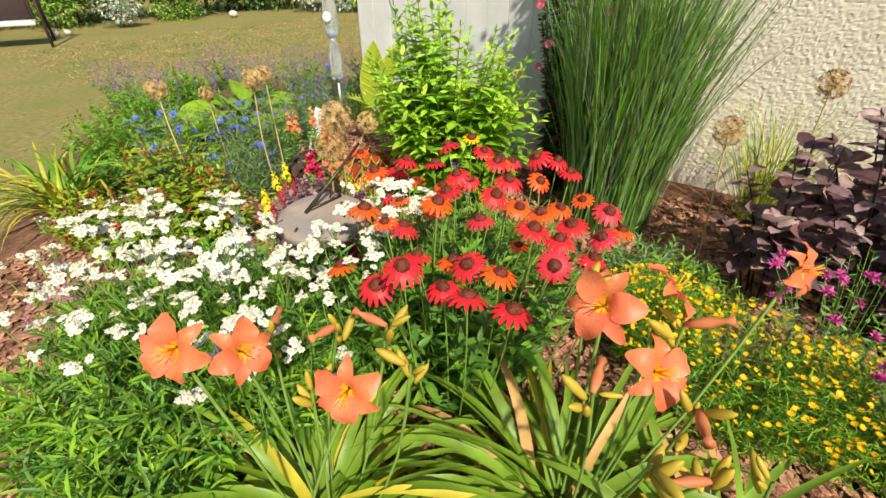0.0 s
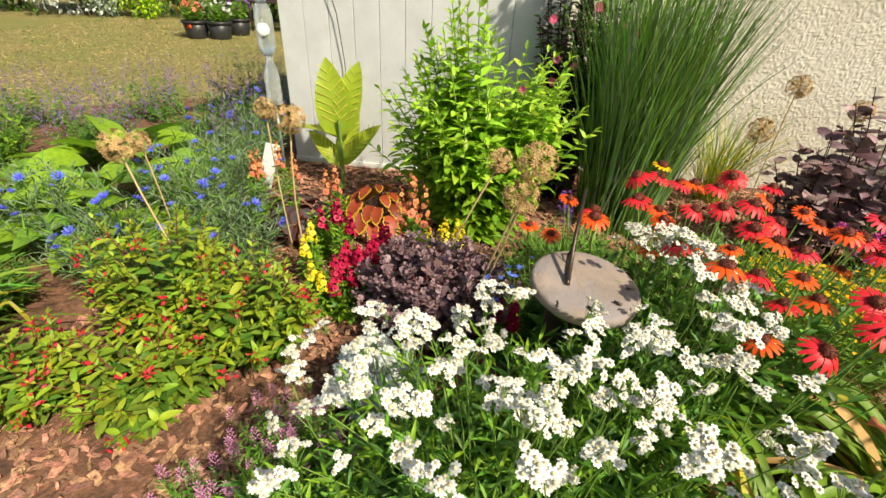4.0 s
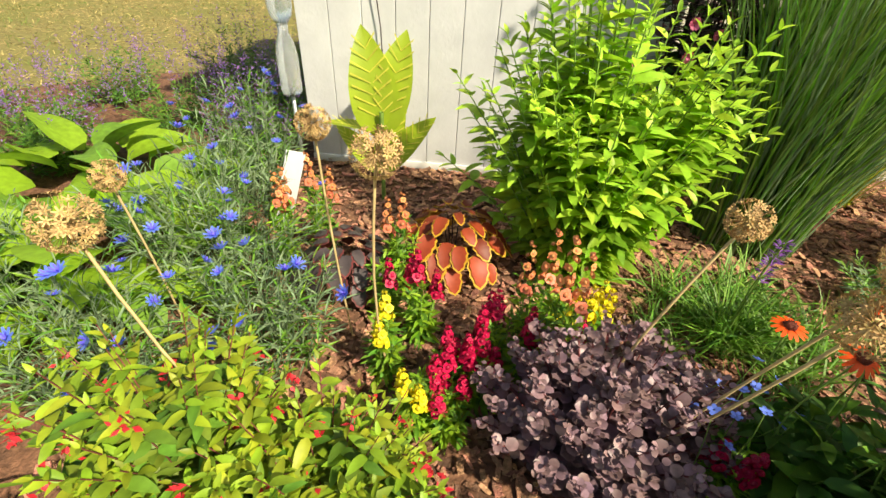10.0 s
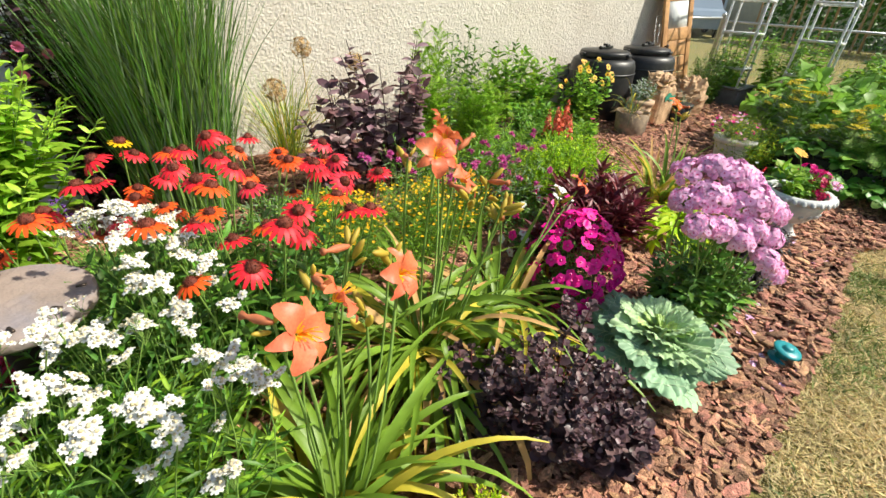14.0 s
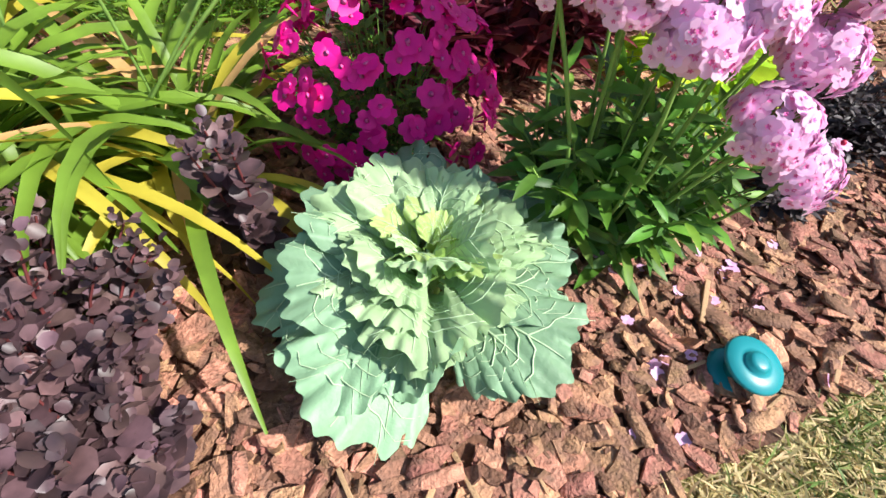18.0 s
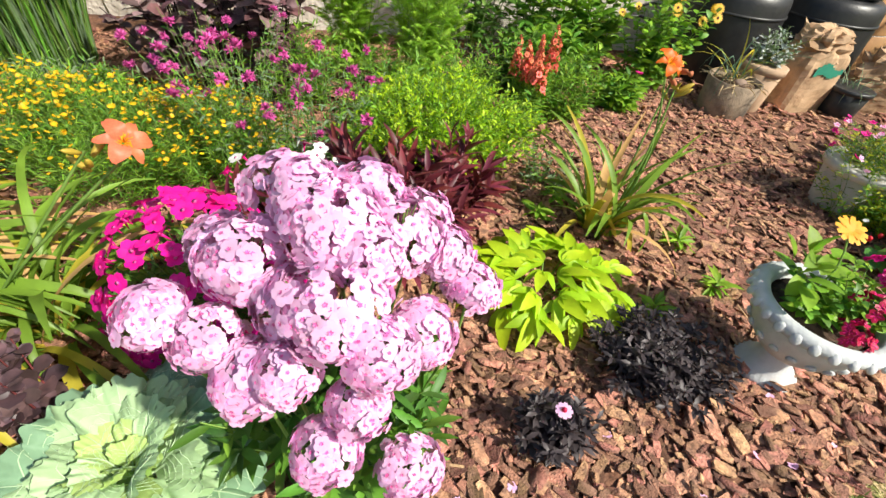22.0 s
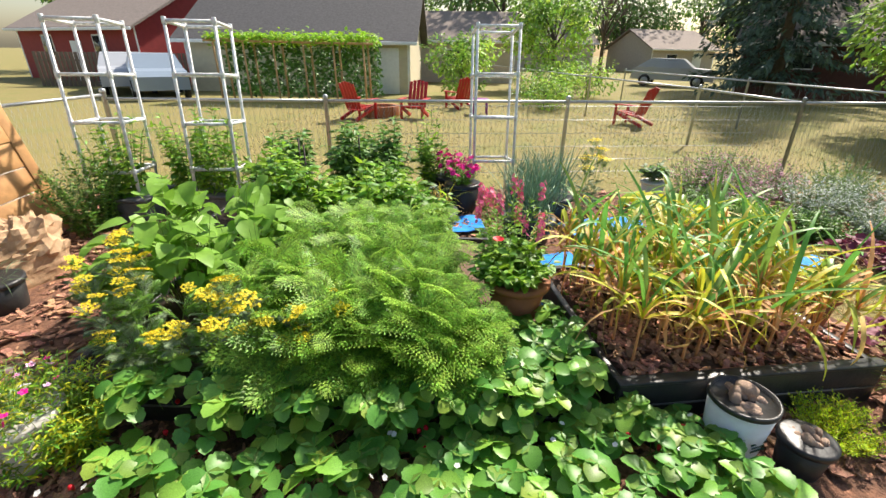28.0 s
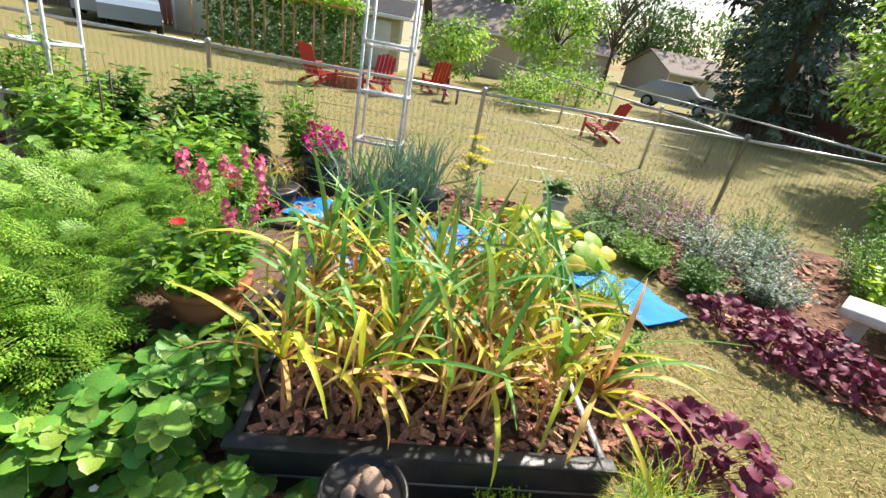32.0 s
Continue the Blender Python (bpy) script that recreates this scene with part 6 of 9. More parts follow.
mat("carrot", (0.20, 0.395, 0.052), 0.5, 0.3, 20, thin=0.4, hue=0.02)
mat("carrot_young", (0.29, 0.49, 0.068), 0.5, 0.3, 20, thin=0.42, hue=0.02)

bins_profile = [(0.40, 0), (0.425, 0.03), (0.44, 0.3), (0.43, 0.55), (0.42, 0.68), (0.40, 0.74), (0.36, 0.765), (0.31, 0.77)]
for x in (3.81, 4.77):
    bn = thing("compost_bin", "black plastic compost bin with a twist lid", "compost bin", (x, 3.39, 0), "compost bins")
    part("body", lathe(bins_profile, 44), "black_plastic", bn)
    lid = part("lid", lathe([(0.31, 0.772), (0.325, 0.78), (0.325, 0.835), (0.31, 0.85), (0.2, 0.862), (0.05, 0.868)], 44), "black_plastic", bn, "round black lid")
    part("handle", box(-0.13, 0.13, -0.022, 0.022, 0.868, 0.905, 0.01), "black_plastic", lid)
    part("knob", box(-0.035, 0.035, -0.035, 0.035, 0.9, 0.93, 0.01), "black_plastic", lid)
    for a in (20, 140, 260):
        part("lid_clip", box(0.30, 0.36, -0.055, 0.055, 0.79, 0.83, 0.01), "black_plastic", lid, at=pose(0, 0, 0, 0, 0, a - 100))
    part("band", lathe([(0.424, 0.58), (0.437, 0.585), (0.437, 0.6), (0.424, 0.606)], 44), "black_plastic", bn)
hs = thing("hose_loop", "dark hose looped at the stucco wall", "hose", (3.2, 3.62, 0))
aa = np.linspace(-0.3, 3.4, 14)
part("hose", tube(np.c_[0.17 * np.cos(aa), 0.02 * aa, 0.42 + 0.12 * np.sin(aa) - 0.03 * aa], 0.012, 8), "black_plastic", hs)
part("hose", tube(np.c_[np.linspace(-0.2, 0.35, 8), np.full(8, 0.05), 0.36 + 0.02 * np.sin(np.arange(8))], 0.011, 8), "black_plastic", hs)
part("hose", tube([(0.17, 0, 0.4), (0.2, -0.02, 0.2), (0.22, -0.05, 0.012)], 0.011, 8), "black_plastic", hs)


def pot(at, r0, r1, h, m, label, cat="pot", rim=True, name="plant_pot", group=""):
    th = thing(name, label, cat, at, group)
    part("body", lathe([(r0, 0), (r0 * 1.03, 0.01), (r1, h), (r1 * 0.93, h), (r1 * 0.9, h * 0.85), (0.01, h * 0.84)], 30), m, th)
    if rim:
        part("rim", lathe([(r1 * 1.0, h * 0.86), (r1 * 1.07, h * 0.87), (r1 * 1.07, h), (r1 * 0.96, h + 0.003)], 30), m, th)
    part("potting_soil", lathe([(r1 * 0.9, h * 0.88), (0.01, h * 0.9)], 20), "soil", th)
    return th


p1 = pot((3.42, 2.52, 0), 0.175, 0.2, 0.28, "fabric_pot", "brown fabric grow pot with dry straw and rocks", rim=False)
p = np.c_[rng.normal(0, 0.09, (70, 2)), np.full(70, 0.25) + rng.uniform(0, 0.05, 70)]
part("dry_straw", Build().scatter(LEAF_NARROW, frames(p, rng.normal(size=(70, 3)) * (1, 1, 0.25), 0.13, wide=0.3)), "straw", p1)
part("stone", (np.array(sphere(1, 10, 7)[0]) * (0.06, 0.045, 0.03) + (-0.02, -0.08, 0.275), sphere(1, 10, 7)[1]), "rock", p1)
tuft("onion_sprout", "limp onion leaves in the fabric pot", (3.44, 2.54, 0.25), 16, (0.3, 0.6), (0.008, 0.014), (45, 85), (20, 130), ["onion_leaf", "strap_yellow"], 7, 0.06, 3, cat="onion", kink=0.3)
pot((3.74, 2.66, 0), 0.12, 0.16, 0.36, "tan_pot", "tan clay pot with a silver-leaved plant")
bush("silver_sage", "silver-green sage plant in a tan pot", "sage", (3.74, 2.66, 0.31), 0.18, 0.16, 0.32, 30, 14, LEAF, 0.07, ["leaf_silver", "leaf_grey"], "stem_green", 0.4, 0.7, 0.2, 0.4, 0.3, 0.003)
p3 = pot((4.62, 2.6, 0), 0.14, 0.17, 0.24, "black_plastic", "black nursery pot with sparse grass")
tuft("grass_sprig", "sparse grey-green grass in a black pot", (4.62, 2.6, 0.2), 40, (0.15, 0.32), (0.004, 0.007), (30, 80), (20, 120), ["onion_leaf", "leaf_grey"], 5, 0.09, 2)


def bag(at, w, d, h, rz, label, lean=0.0, crump=0.05, print_on=True):
    th = thing("paper_bag", label, "paper bag", at, "brown paper yard bags", rz=rz)
    nu, nv = 36, 22
    v = []
    for j in range(nv + 1):
        t = j / nv
        for i in range(nu):
            a = 2 * math.pi * i / nu
            c, s = math.cos(a), math.sin(a)
            k = (abs(c) ** 5 + abs(s) ** 5) ** (-1 / 5)
            top = max(0, (t - 0.62) / 0.38)
            sc = 1 - 0.45 * top ** 1.3
            amp = 0.006 + crump * top
            nz = noise.noise((c * 2.2 + at[0], s * 2.2, t * 5 + at[1]))
            n2 = noise.noise((c * 6 + at[0], s * 6, t * 12))
            q = sc + (nz * 2 + n2) * amp / w
            v.append((k * c * w * q + lean * t, k * s * d * q, h * t + (nz * 1.6 + n2) * amp * 1.2 * top))
    f = [(j * nu + i, j * nu + (i + 1) % nu, (j + 1) * nu + (i + 1) % nu, (j + 1) * nu + i) for j in range(nv) for i in range(nu)]
    f += [tuple(range(nu))[::-1], tuple(nv * nu + i for i in range(nu))]
    part("sack", (v, f), "paper_bag", th, smooth=False)
    sv, sf = sphere(1, 26, 18)
    tv = []
    for q in sv:
        n3 = abs(noise.noise((q[0] * 1.6 + at[0], q[1] * 1.6, q[2] * 1.6))) + 0.6 * abs(noise.noise((q[0] * 4, q[1] * 4 + at[0], q[2] * 4)))
        g = 0.72 + 0.75 * n3
        tv.append((q[0] * g * w * 0.98 + lean, q[1] * g * d * 1.0, h * 0.9 + q[2] * g * crump * 2.4))
    part("crumpled_top", (tv, sf), "paper_bag", th, "loosely crumpled paper top", smooth=False)
    if print_on:
        b = Build()
        for k in range(9):
            x = -w * 0.62 + k * w * 0.155
            z0, z1 = h * (0.55 + 0.03 * math.sin(k)), h * (0.68 + 0.05 * math.sin(k * 0.8))
            if k < 8:
                b.add([(x, -d * 1.045, z0), (x + w * 0.155, -d * 1.045, z0), (x + w * 0.155, -d * 1.03, z1), (x, -d * 1.03, z1)], [(0, 1, 2, 3)])
        part("printed_patch", b, "green_print", th, "green printed patch")
    return th


bag((4.24, 2.74, 0), 0.25, 0.17, 0.58, 8, "full brown paper yard bag with a crumpled top")
bag((5.05, 2.78, 0), 0.24, 0.17, 0.36, -20, "slumped brown paper bag on the bark", 0.06, 0.09, False)

# old door and wire panel leaning on the wall
dr = thing("old_door", "old varnished wooden door leaning on the stucco", "door", (5.95, 3.36, 0))
dr.matrix_world = pose(5.82, 3.36, 0, -11, -3, 0)
W, Hh = 0.78, 2.02
for nm, bx in (("stile", box(-W / 2, -W / 2 + 0.11, 0, 0.04, 0, Hh, 0.004)), ("stile", box(W / 2 - 0.11, W / 2, 0, 0.04, 0, Hh, 0.004)), ("top_rail", box(-W / 2 + 0.11, W / 2 - 0.11, 0.001, 0.039, Hh - 0.11, Hh, 0.004)),
               ("lock_rail", box(-W / 2 + 0.11, W / 2 - 0.11, 0.001, 0.039, 0.93, 1.1, 0.004)), ("bottom_rail", box(-W / 2 + 0.11, W / 2 - 0.11, 0.001, 0.039, 0, 0.2, 0.004)), ("glazing_bar", box(-W / 2 + 0.11, W / 2 - 0.11, 0.008, 0.034, 1.48, 1.51, 0.003))):
    part(nm, bx, "door_wood", dr)
for z0, z1 in ((0.2, 0.44), (0.45, 0.68), (0.69, 0.93)):
    part("panel", box(-W / 2 + 0.11, W / 2 - 0.11, 0.012, 0.03, z0, z1, 0.006), "door_wood", dr)
for z0, z1 in ((1.1, 1.48), (1.51, Hh - 0.11)):
    part("pane", box(-W / 2 + 0.11, W / 2 - 0.11, 0.018, 0.022, z0, z1), "curtain", dr, "dusty pale glass pane")
part("door_knob", lathe([(0.012, 0), (0.012, 0.03), (0.028, 0.04), (0.028, 0.06), (0.01, 0.068)], 14), "bronze", dr, "dark metal knob", at=pose(-W / 2 + 0.055, 0, 0.86, 90, 0, 0))
wp = thing("wire_screen", "rusty wire mesh panel leaning by the door", "wire mesh", (5.4, 3.3, 0))
wp.matrix_world = pose(5.45, 3.45, 0, -10, 0, 0)
for k in range(8):
    part("upright_wire", tube([(k * 0.1 - 0.2, 0, 0), (k * 0.1 - 0.2, 0, 1.25)], 0.0025, 4), "wire", wp)
for k in range(11):
    part("cross_wire", tube([(-0.2, 0.004, 0.05 + k * 0.12), (0.5, 0.004, 0.05 + k * 0.12)], 0.0025, 4), "wire", wp)
bush("mint_bush", "dense dark green leafy bush by the gate", "bush", (6.1, 3.0, 0), 0.55, 0.3, 0.95, 110, 22, LEAF, 0.07, ["leaf_deep", "leaf_mid"], "stem_green", 0.4, 0.7, 0.12, 0.4, 0.4, 0.003)

# ================= trellis towers =================
def tower(at, w, zs, rz=0, tilt=(0, 0), label="white plastic pipe trellis tower", strings=True):
    th = thing("trellis_tower", label, "trellis", at, "white trellis towers", rz=rz)
    th.matrix_world = pose(*at, tilt[0], tilt[1], rz)
    c = [(-w / 2, -w / 2), (w / 2, -w / 2), (w / 2, w / 2), (-w / 2, w / 2)]
    for x, y in c:
        part("leg", tube([(x, y, 0), (x, y, zs[-1])], 0.017, 8), "pvc", th)
    for z in zs:
        for k in range(4):
            (x0, y0), (x1, y1) = c[k], c[(k + 1) % 4]
            part("rung", tube([(x0, y0, z), (x1, y1, z)], 0.017, 8), "pvc", th)
        for x, y in c:
            part("joint", lathe([(0.02, -0.035), (0.023, -0.03), (0.023, 0.03), (0.02, 0.035)], 8), "pvc", th, at=pose(x, y, z))
    if strings:
        for k in range(7):
            z = 0.6 + 0.2 * k
            part("twine", tube([(-w / 2, -w / 2, z), (0, -w / 2 - 0.01, z - 0.02), (w / 2, -w / 2, z + 0.01), (w / 2, w / 2, z)], 0.002, 3), "straw", th)
    return th


tower((7.72, -1.13, 0), 0.5, (0.47, 1.0, 1.5, 2.02), 4, (0, 6))
tower((6.55, 2.95, 0), 0.46, (0.55, 1.05, 1.5, 1.98), 10, (0, 3), strings=False)
tower((6.75, 1.95, 0), 0.46, (0.55, 1.02, 1.5, 1.98), 8, (0, 4), strings=False)
for x, y in ((6.5, 2.9), (6.75, 1.95), (6.9, 2.4)):
    bush("tomato", "green tomato plant inside a trellis tower", "tomato", (x, y, 0.1), 0.34, 0.34, 1.15, 30, 20, leaf(5, 0.36, 0.5, 0.15, 0.5, 0.25), 0.13, ["leaf_mid", "leaf_lime"], "stem_green", 0.25, 0.6, 0.15, 0.3, 0.4, 0.005, "tomato plants")
for x, y in ((6.6, 2.85), (6.8, 1.95)):
    tb = thing("planter_tub", "grey plastic planter tub under tomatoes", "planter", (x, y, 0), "planter tubs")
    part("body", box(-0.3, 0.3, -0.25, 0.25, 0, 0.26, 0.02), "grey_tub", tb)
    part("rim", box(-0.32, 0.32, -0.27, 0.27, 0.262, 0.29, 0.01), "grey_tub", tb)

# ================= raised beds =================
def raised(at, wx, wy, h, label, rz=0):
    th = thing("raised_bed", label, "raised bed", at, "black raised beds", rz=rz)
    t = 0.045
    for nm, bx in (("board", box(0, t, 0, wy, 0, h, 0.008)), ("board", box(wx - t, wx, 0, wy, 0, h, 0.008)), ("board", box(t, wx - t, 0, t, 0, h, 0.008)), ("board", box(t, wx - t, wy - t, wy, 0, h, 0.008))):
        part(nm, bx, "black_plastic", th)
    part("groove", box(-0.004, -0.001, 0.02, wy - 0.02, h * 0.45, h * 0.5), "grey_tub", th)
    part("cap", box(-0.01, 0.06, -0.01, wy + 0.01, h + 0.002, h + 0.02, 0.006), "black_plastic", th)
    part("bed_soil", box(t, wx - t, t, wy - t, 0.02, h - 0.04), "soil", th, "brown chip-strewn soil")
    return th


raised((3.62, -1.25, 0), 2.0, 2.6, 0.24, "black plastic raised bed full of carrots and beans")
gb2 = raised((3.92, -2.98, 0), 1.35, 1.5, 0.25, "black plastic raised bed of drying garlic", 8.5)
raised((5.75, -0.2, 0), 1.3, 2.0, 0.22, "black plastic raised bed of pepper plants")

# carrots
for x, y, h, r in ((4.02, -0.18, 0.46, 0.36), (4.5, -0.15, 0.48, 0.4), (3.92, -0.55, 0.38, 0.26), (3.86, -0.25, 0.32, 0.22), (3.84, 0.1, 0.32, 0.22), (4.95, -0.25, 0.46, 0.38), (4.25, 0.3, 0.44, 0.36), (4.9, 0.2, 0.46, 0.38), (4.3, -0.42, 0.42, 0.28)):
    th = thing("carrot_row", "dense feathery green carrot tops", "carrot", (x, y, 0.2), "carrot tops")
    tips = tips_in(88, r, r, h, 0.3, 0.6)
    part("stalk_bundle", stems_mesh(tips, 0.002, 0.6), "stem_green", th)
    p, d, s = leaves_on(tips, 3, 0.25, 0.4, 0.3, 0.6, taper=0.0)
    fm = frames(p, d, s, roll=0.35)
    for k, m in enumerate(("carrot", "carrot", "carrot_young")):
        tagged(part("foliage", Build().scatter(LACE, fm[k::3]), m, th), kind="stuff")
for x, y, h in ((3.85, 0.55, 0.6), (3.8, 0.2, 0.56), (4.1, 1.25, 0.72), (3.8, 0.9, 0.6), (3.85, 0.0, 0.5)):
    feathery((x, y, 0.12), 0.22, h, 14, "dill with flat yellow flower umbels", ("leaf_grey", "leaf_mid"), "dill", 14, per=12)

# beans
for x, y, h in ((4.35, 0.95, 0.8), (4.75, 0.85, 0.88), (4.4, 1.4, 0.82), (5.0, 1.3, 0.9), (5.3, 0.9, 0.75), (5.3, 1.75, 0.8), (4.5, 1.15, 0.86), (4.55, 0.62, 0.72)):
    th = thing("bean_plant", "bushy bean plant with broad green leaves", "bean", (x, y, 0.1 if y < 1.35 else 0), "bean plants")
    tips = tips_in(16, 0.3, 0.3, h, 0.3, 0.6)
    part("stalk_bundle", stems_mesh(tips, 0.004, 0.3), "stem_green", th)
    for k in range(46):
        t = tips[k % 16] * rng.uniform(0.55, 1.05)
        s = rng.uniform(0.12, 0.2)
        a = rng.uniform(0, 360)
        part("leaf", (leaf(6, 0.84, 0.42, 0.10, 0.4, 0.0, 1.5)[0] * s, leaf(6, 0.78)[1]), "bean_leaf", th, at=pose(*t, 0, 0, a) @ pose(0, 0, 0, rng.uniform(-35, 20), rng.uniform(-20, 20), 0))
# peppers and others
for x, y, h in ((5.6, 0.55, 0.58), (5.95, -0.05, 0.5), (5.6, 0.1, 0.48), (5.75, -0.35, 0.45), (6.0, 0.25, 0.55), (6.35, 0.05, 0.6), (6.7, 0.45, 0.85), (7.0, 0.1, 0.85), (6.2, 1.1, 0.8), (6.7, 1.15, 0.85), (7.2, 0.55, 0.8), (5.8, 0.9, 0.7)):
    bush("pepper_plant", "green pepper plant with drooping glossy leaves", "pepper", (x, y, 0.15), 0.32, 0.3, h + 0.1, 34, 20, leaf(4, 0.42, 0.45, 0.15, 0.5), 0.165, ["leaf_mid", "leaf_lime"] if x < 6.5 else ["leaf_mid", "leaf_deep"], "stem_green", 0.3, 0.6, 0.2, 0.25, 0.35, 0.005, "pepper plants")
for x, y in ((6.0, 0.75), (6.3, 0.9), (6.55, 0.35)):
    solid("plant_stake", tube([(x, y, 0.1), (x + 0.03, y, 0.95)], 0.008, 6), "stem_dark", "thin dark plant stake in the pepper bed", "stake", "plant stakes")

# strawberries
TRI = Build()
for a in (0, 1.55, -1.55):
    v = leaf(8, 0.84, 0.42, 0.16, 0.25, 0.07, 0.85)
    c, q = math.cos(a), math.sin(a)
    TRI.add(np.c_[v[0][:, 0] * c - v[0][:, 1] * q, v[0][:, 0] * q + v[0][:, 1] * c + 0.06, v[0][:, 2] + 0.05], v[1])
TRI.add(*tube([(0, -0.5, -1.0), (0, -0.1, -0.3), (0, 0, 0.04)], 0.02, 4, False))
tri_mesh = [TRI.mesh("leaf", mats_of(c)) for c in ("straw_leaf", "straw_leaf_young")]
for cx, cy, rr, nn in ((3.3, 0.35, 0.28, 34), (3.35, -0.1, 0.3, 42), (3.4, -0.55, 0.32, 48), (3.4, -1.0, 0.34, 56), (3.35, -1.45, 0.32, 50), (3.75, -1.4, 0.25, 30), (3.2, 0.75, 0.2, 18), (4.2, -1.42, 0.2, 16), (3.0, -0.55, 0.2, 24), (2.98, -1.0, 0.25, 34), (2.98, -1.45, 0.25, 34), (3.2, -1.8, 0.22, 26), (3.5, -1.75, 0.18, 18), (3.52, 0.75, 0.14, 18), (3.52, 0.4, 0.14, 18), (3.52, 0.05, 0.14, 20), (3.52, -0.3, 0.15, 22), (3.55, -0.65, 0.17, 26), (3.65, -0.98, 0.2, 30), (3.95, -1.08, 0.17, 24), (3.75, -1.18, 0.2, 30), (4.1, -1.19, 0.2, 26)):
    sb = thing("strawberry_plant", "low strawberry plant with glossy three-part leaves", "strawberry", (cx, cy, 0), "strawberry plants")
    for k in range(nn):
        a, q = rng.uniform(0, 6.28), math.sqrt(rng.uniform())
        s = rng.uniform(0.072, 0.108)
        part("leaf", tri_mesh[0 if rng.uniform() < 0.6 else 1], None, sb, at=pose(rr * q * math.cos(a), rr * q * math.sin(a), rng.uniform(0.09, 0.22) + (0.16 if cx > 3.5 and cy > -1.2 else 0), 0, 0, rng.uniform(0, 360)) @ pose(0, 0, 0, rng.uniform(-25, 15), rng.uniform(-20, 20), 0) @ Matrix.Diagonal((s, s, s, 1)))
    for k in range(4):
        p = (rng.uniform(-rr, rr), rng.uniform(-rr, rr), 0.2)
        if k < 2:
            part("blossom", Build().scatter(star(5, 0.013, 0.013, 0.001, 0, 0.002), up_frames(p, 1, 0.3)), "white_petal", sb)
        else:
            part("berry", Build().scatter(lathe([(0.002, -0.022), (0.009, -0.01), (0.012, 0.002), (0.006, 0.009)], 8), up_frames((p[0], p[1], 0.16), 1, 0.4)), "cone_red", sb, "small red berry")

# pink flowers in a dusty pot with airy herb
pp = pot((3.36, 1.28, 0), 0.13, 0.19, 0.3, "concrete", "pale grey pot with pink flowers and airy herb")
bush("airy_herb", "airy yellow-green herb sprawling round the pot", "herb", (3.42, 1.16, 0), 0.36, 0.34, 0.5, 190, 20, LEAF_NARROW, 0.06, ["leaf_yellow", "leaf_lime", "leaf_mid"], "stem_green", 0.3, 0.5, 0.1, 0.5, 0.5, 0.002, wide=1.2)
th, tips = bush("ivy_geranium", "pink trailing flowers mixed with airy green herb", "geranium", (3.36, 1.28, 0.26), 0.28, 0.26, 0.3, 70, 14, LEAF_NARROW, 0.06, ["leaf_yellow", "leaf_grey", "leaf_mid"], "stem_green", 0.5, 0.6, 0.1, 0.5, 0.3, 0.002, wide=0.8)
for t in tips[:36]:
    part("bloom", gm[int(rng.integers(2))], None, th, at=mx(up_frames(t + (-0.05, 0, 0.01), rng.uniform(0.7, 1.05), 0.4)[0]))

# terracotta pot with zinnia leaves and pink spikes
tp = pot((4.38, -1.05, 0.23), 0.13, 0.19, 0.26, "terracotta", "terracotta pot with green leaves and one red flower")
zl, tips = bush("zinnia_plant", "broad-leaved zinnia with a single red flower", "zinnia", (4.40, -1.02, 0.46), 0.28, 0.26, 0.26, 60, 14, LEAF_WIDE, 0.1, ["leaf_mid", "leaf_lime"], "stem_green", 0.4, 0.6, 0.2, 0.3, 0.3, 0.004)
part("flower", Build().scatter(star(12, 0.034, 0.02, 0.012, 0, 0.003), up_frames([(0.0, 0.1, 0.27)] * 2, [1, 0.6], 0.08)), "cone_red", zl)
an, tips = bush("angelonia", "angelonia with upright rose-pink flower spikes", "angelonia", (4.62, -1.02, 0.35), 0.3, 0.26, 0.68, 36, 22, LEAF_NARROW, 0.07, ["leaf_mid", "leaf_lime"], "stem_green", 0.2, 0.65, 0.1, 0.5, 0.3, 0.002, wide=1.2)
for t in tips[:20]:
    zz = np.linspace(-0.07, 0.04, 11)
    aa = np.arange(11) * 2.4 + t[0] * 90
    part("flower_spike", Build().scatter(star(5, 0.016, 0.014, 0.002, 0, 0.002), up_frames(t + np.c_[0.014 * np.cos(aa), 0.014 * np.sin(aa), zz], 1, 0.3, np.c_[np.cos(aa), np.sin(aa), np.full(11, 0.4)])), "rose_petal", an)

# garlic
ga = thing("garlic_patch", "tall yellowing garlic plants with drooping leaves", "garlic", (4.49, -2.14, 0.2), rz=8.5)
for i in range(7):
    for j in range(7):
        b0 = np.array([-0.5 + i * 0.17, -0.62 + j * 0.2, 0]) + rng.normal(0, 0.025, 3) * (1, 1, 0)
        h = rng.uniform(0.36, 0.58)
        part("stalk", tube([b0, b0 + (0, 0, h)], [0.009, 0.006], 6, False), "garlic_dry", ga)
        part("green_leaf", blades(3, b0 + (0, 0, h * 0.7), (0.4, 0.75), (0.02, 0.034), (42, 89), (10, 95), 8, 0.004, 3, kink=0.25), "garlic_green", ga)
        part("yellow_leaf", blades(5, b0 + (0, 0, h * 0.6), (0.36, 0.68), (0.018, 0.03), (28, 88), (30, 150), 8, 0.004, 3, kink=0.45), "strap_yellow", ga)
        part("dry_leaf", blades(7, b0 + (0, 0, h * 0.6), (0.28, 0.58), (0.014, 0.025), (20, 85), (50, 180), 7, 0.004, 3, kink=0.55), "garlic_dry", ga)
chips = Build()
pc = np.c_[rng.uniform(-0.6, 0.6, 1600), rng.uniform(-0.68, 0.68, 1600), rng.uniform(0.03, 0.06, 1600)]
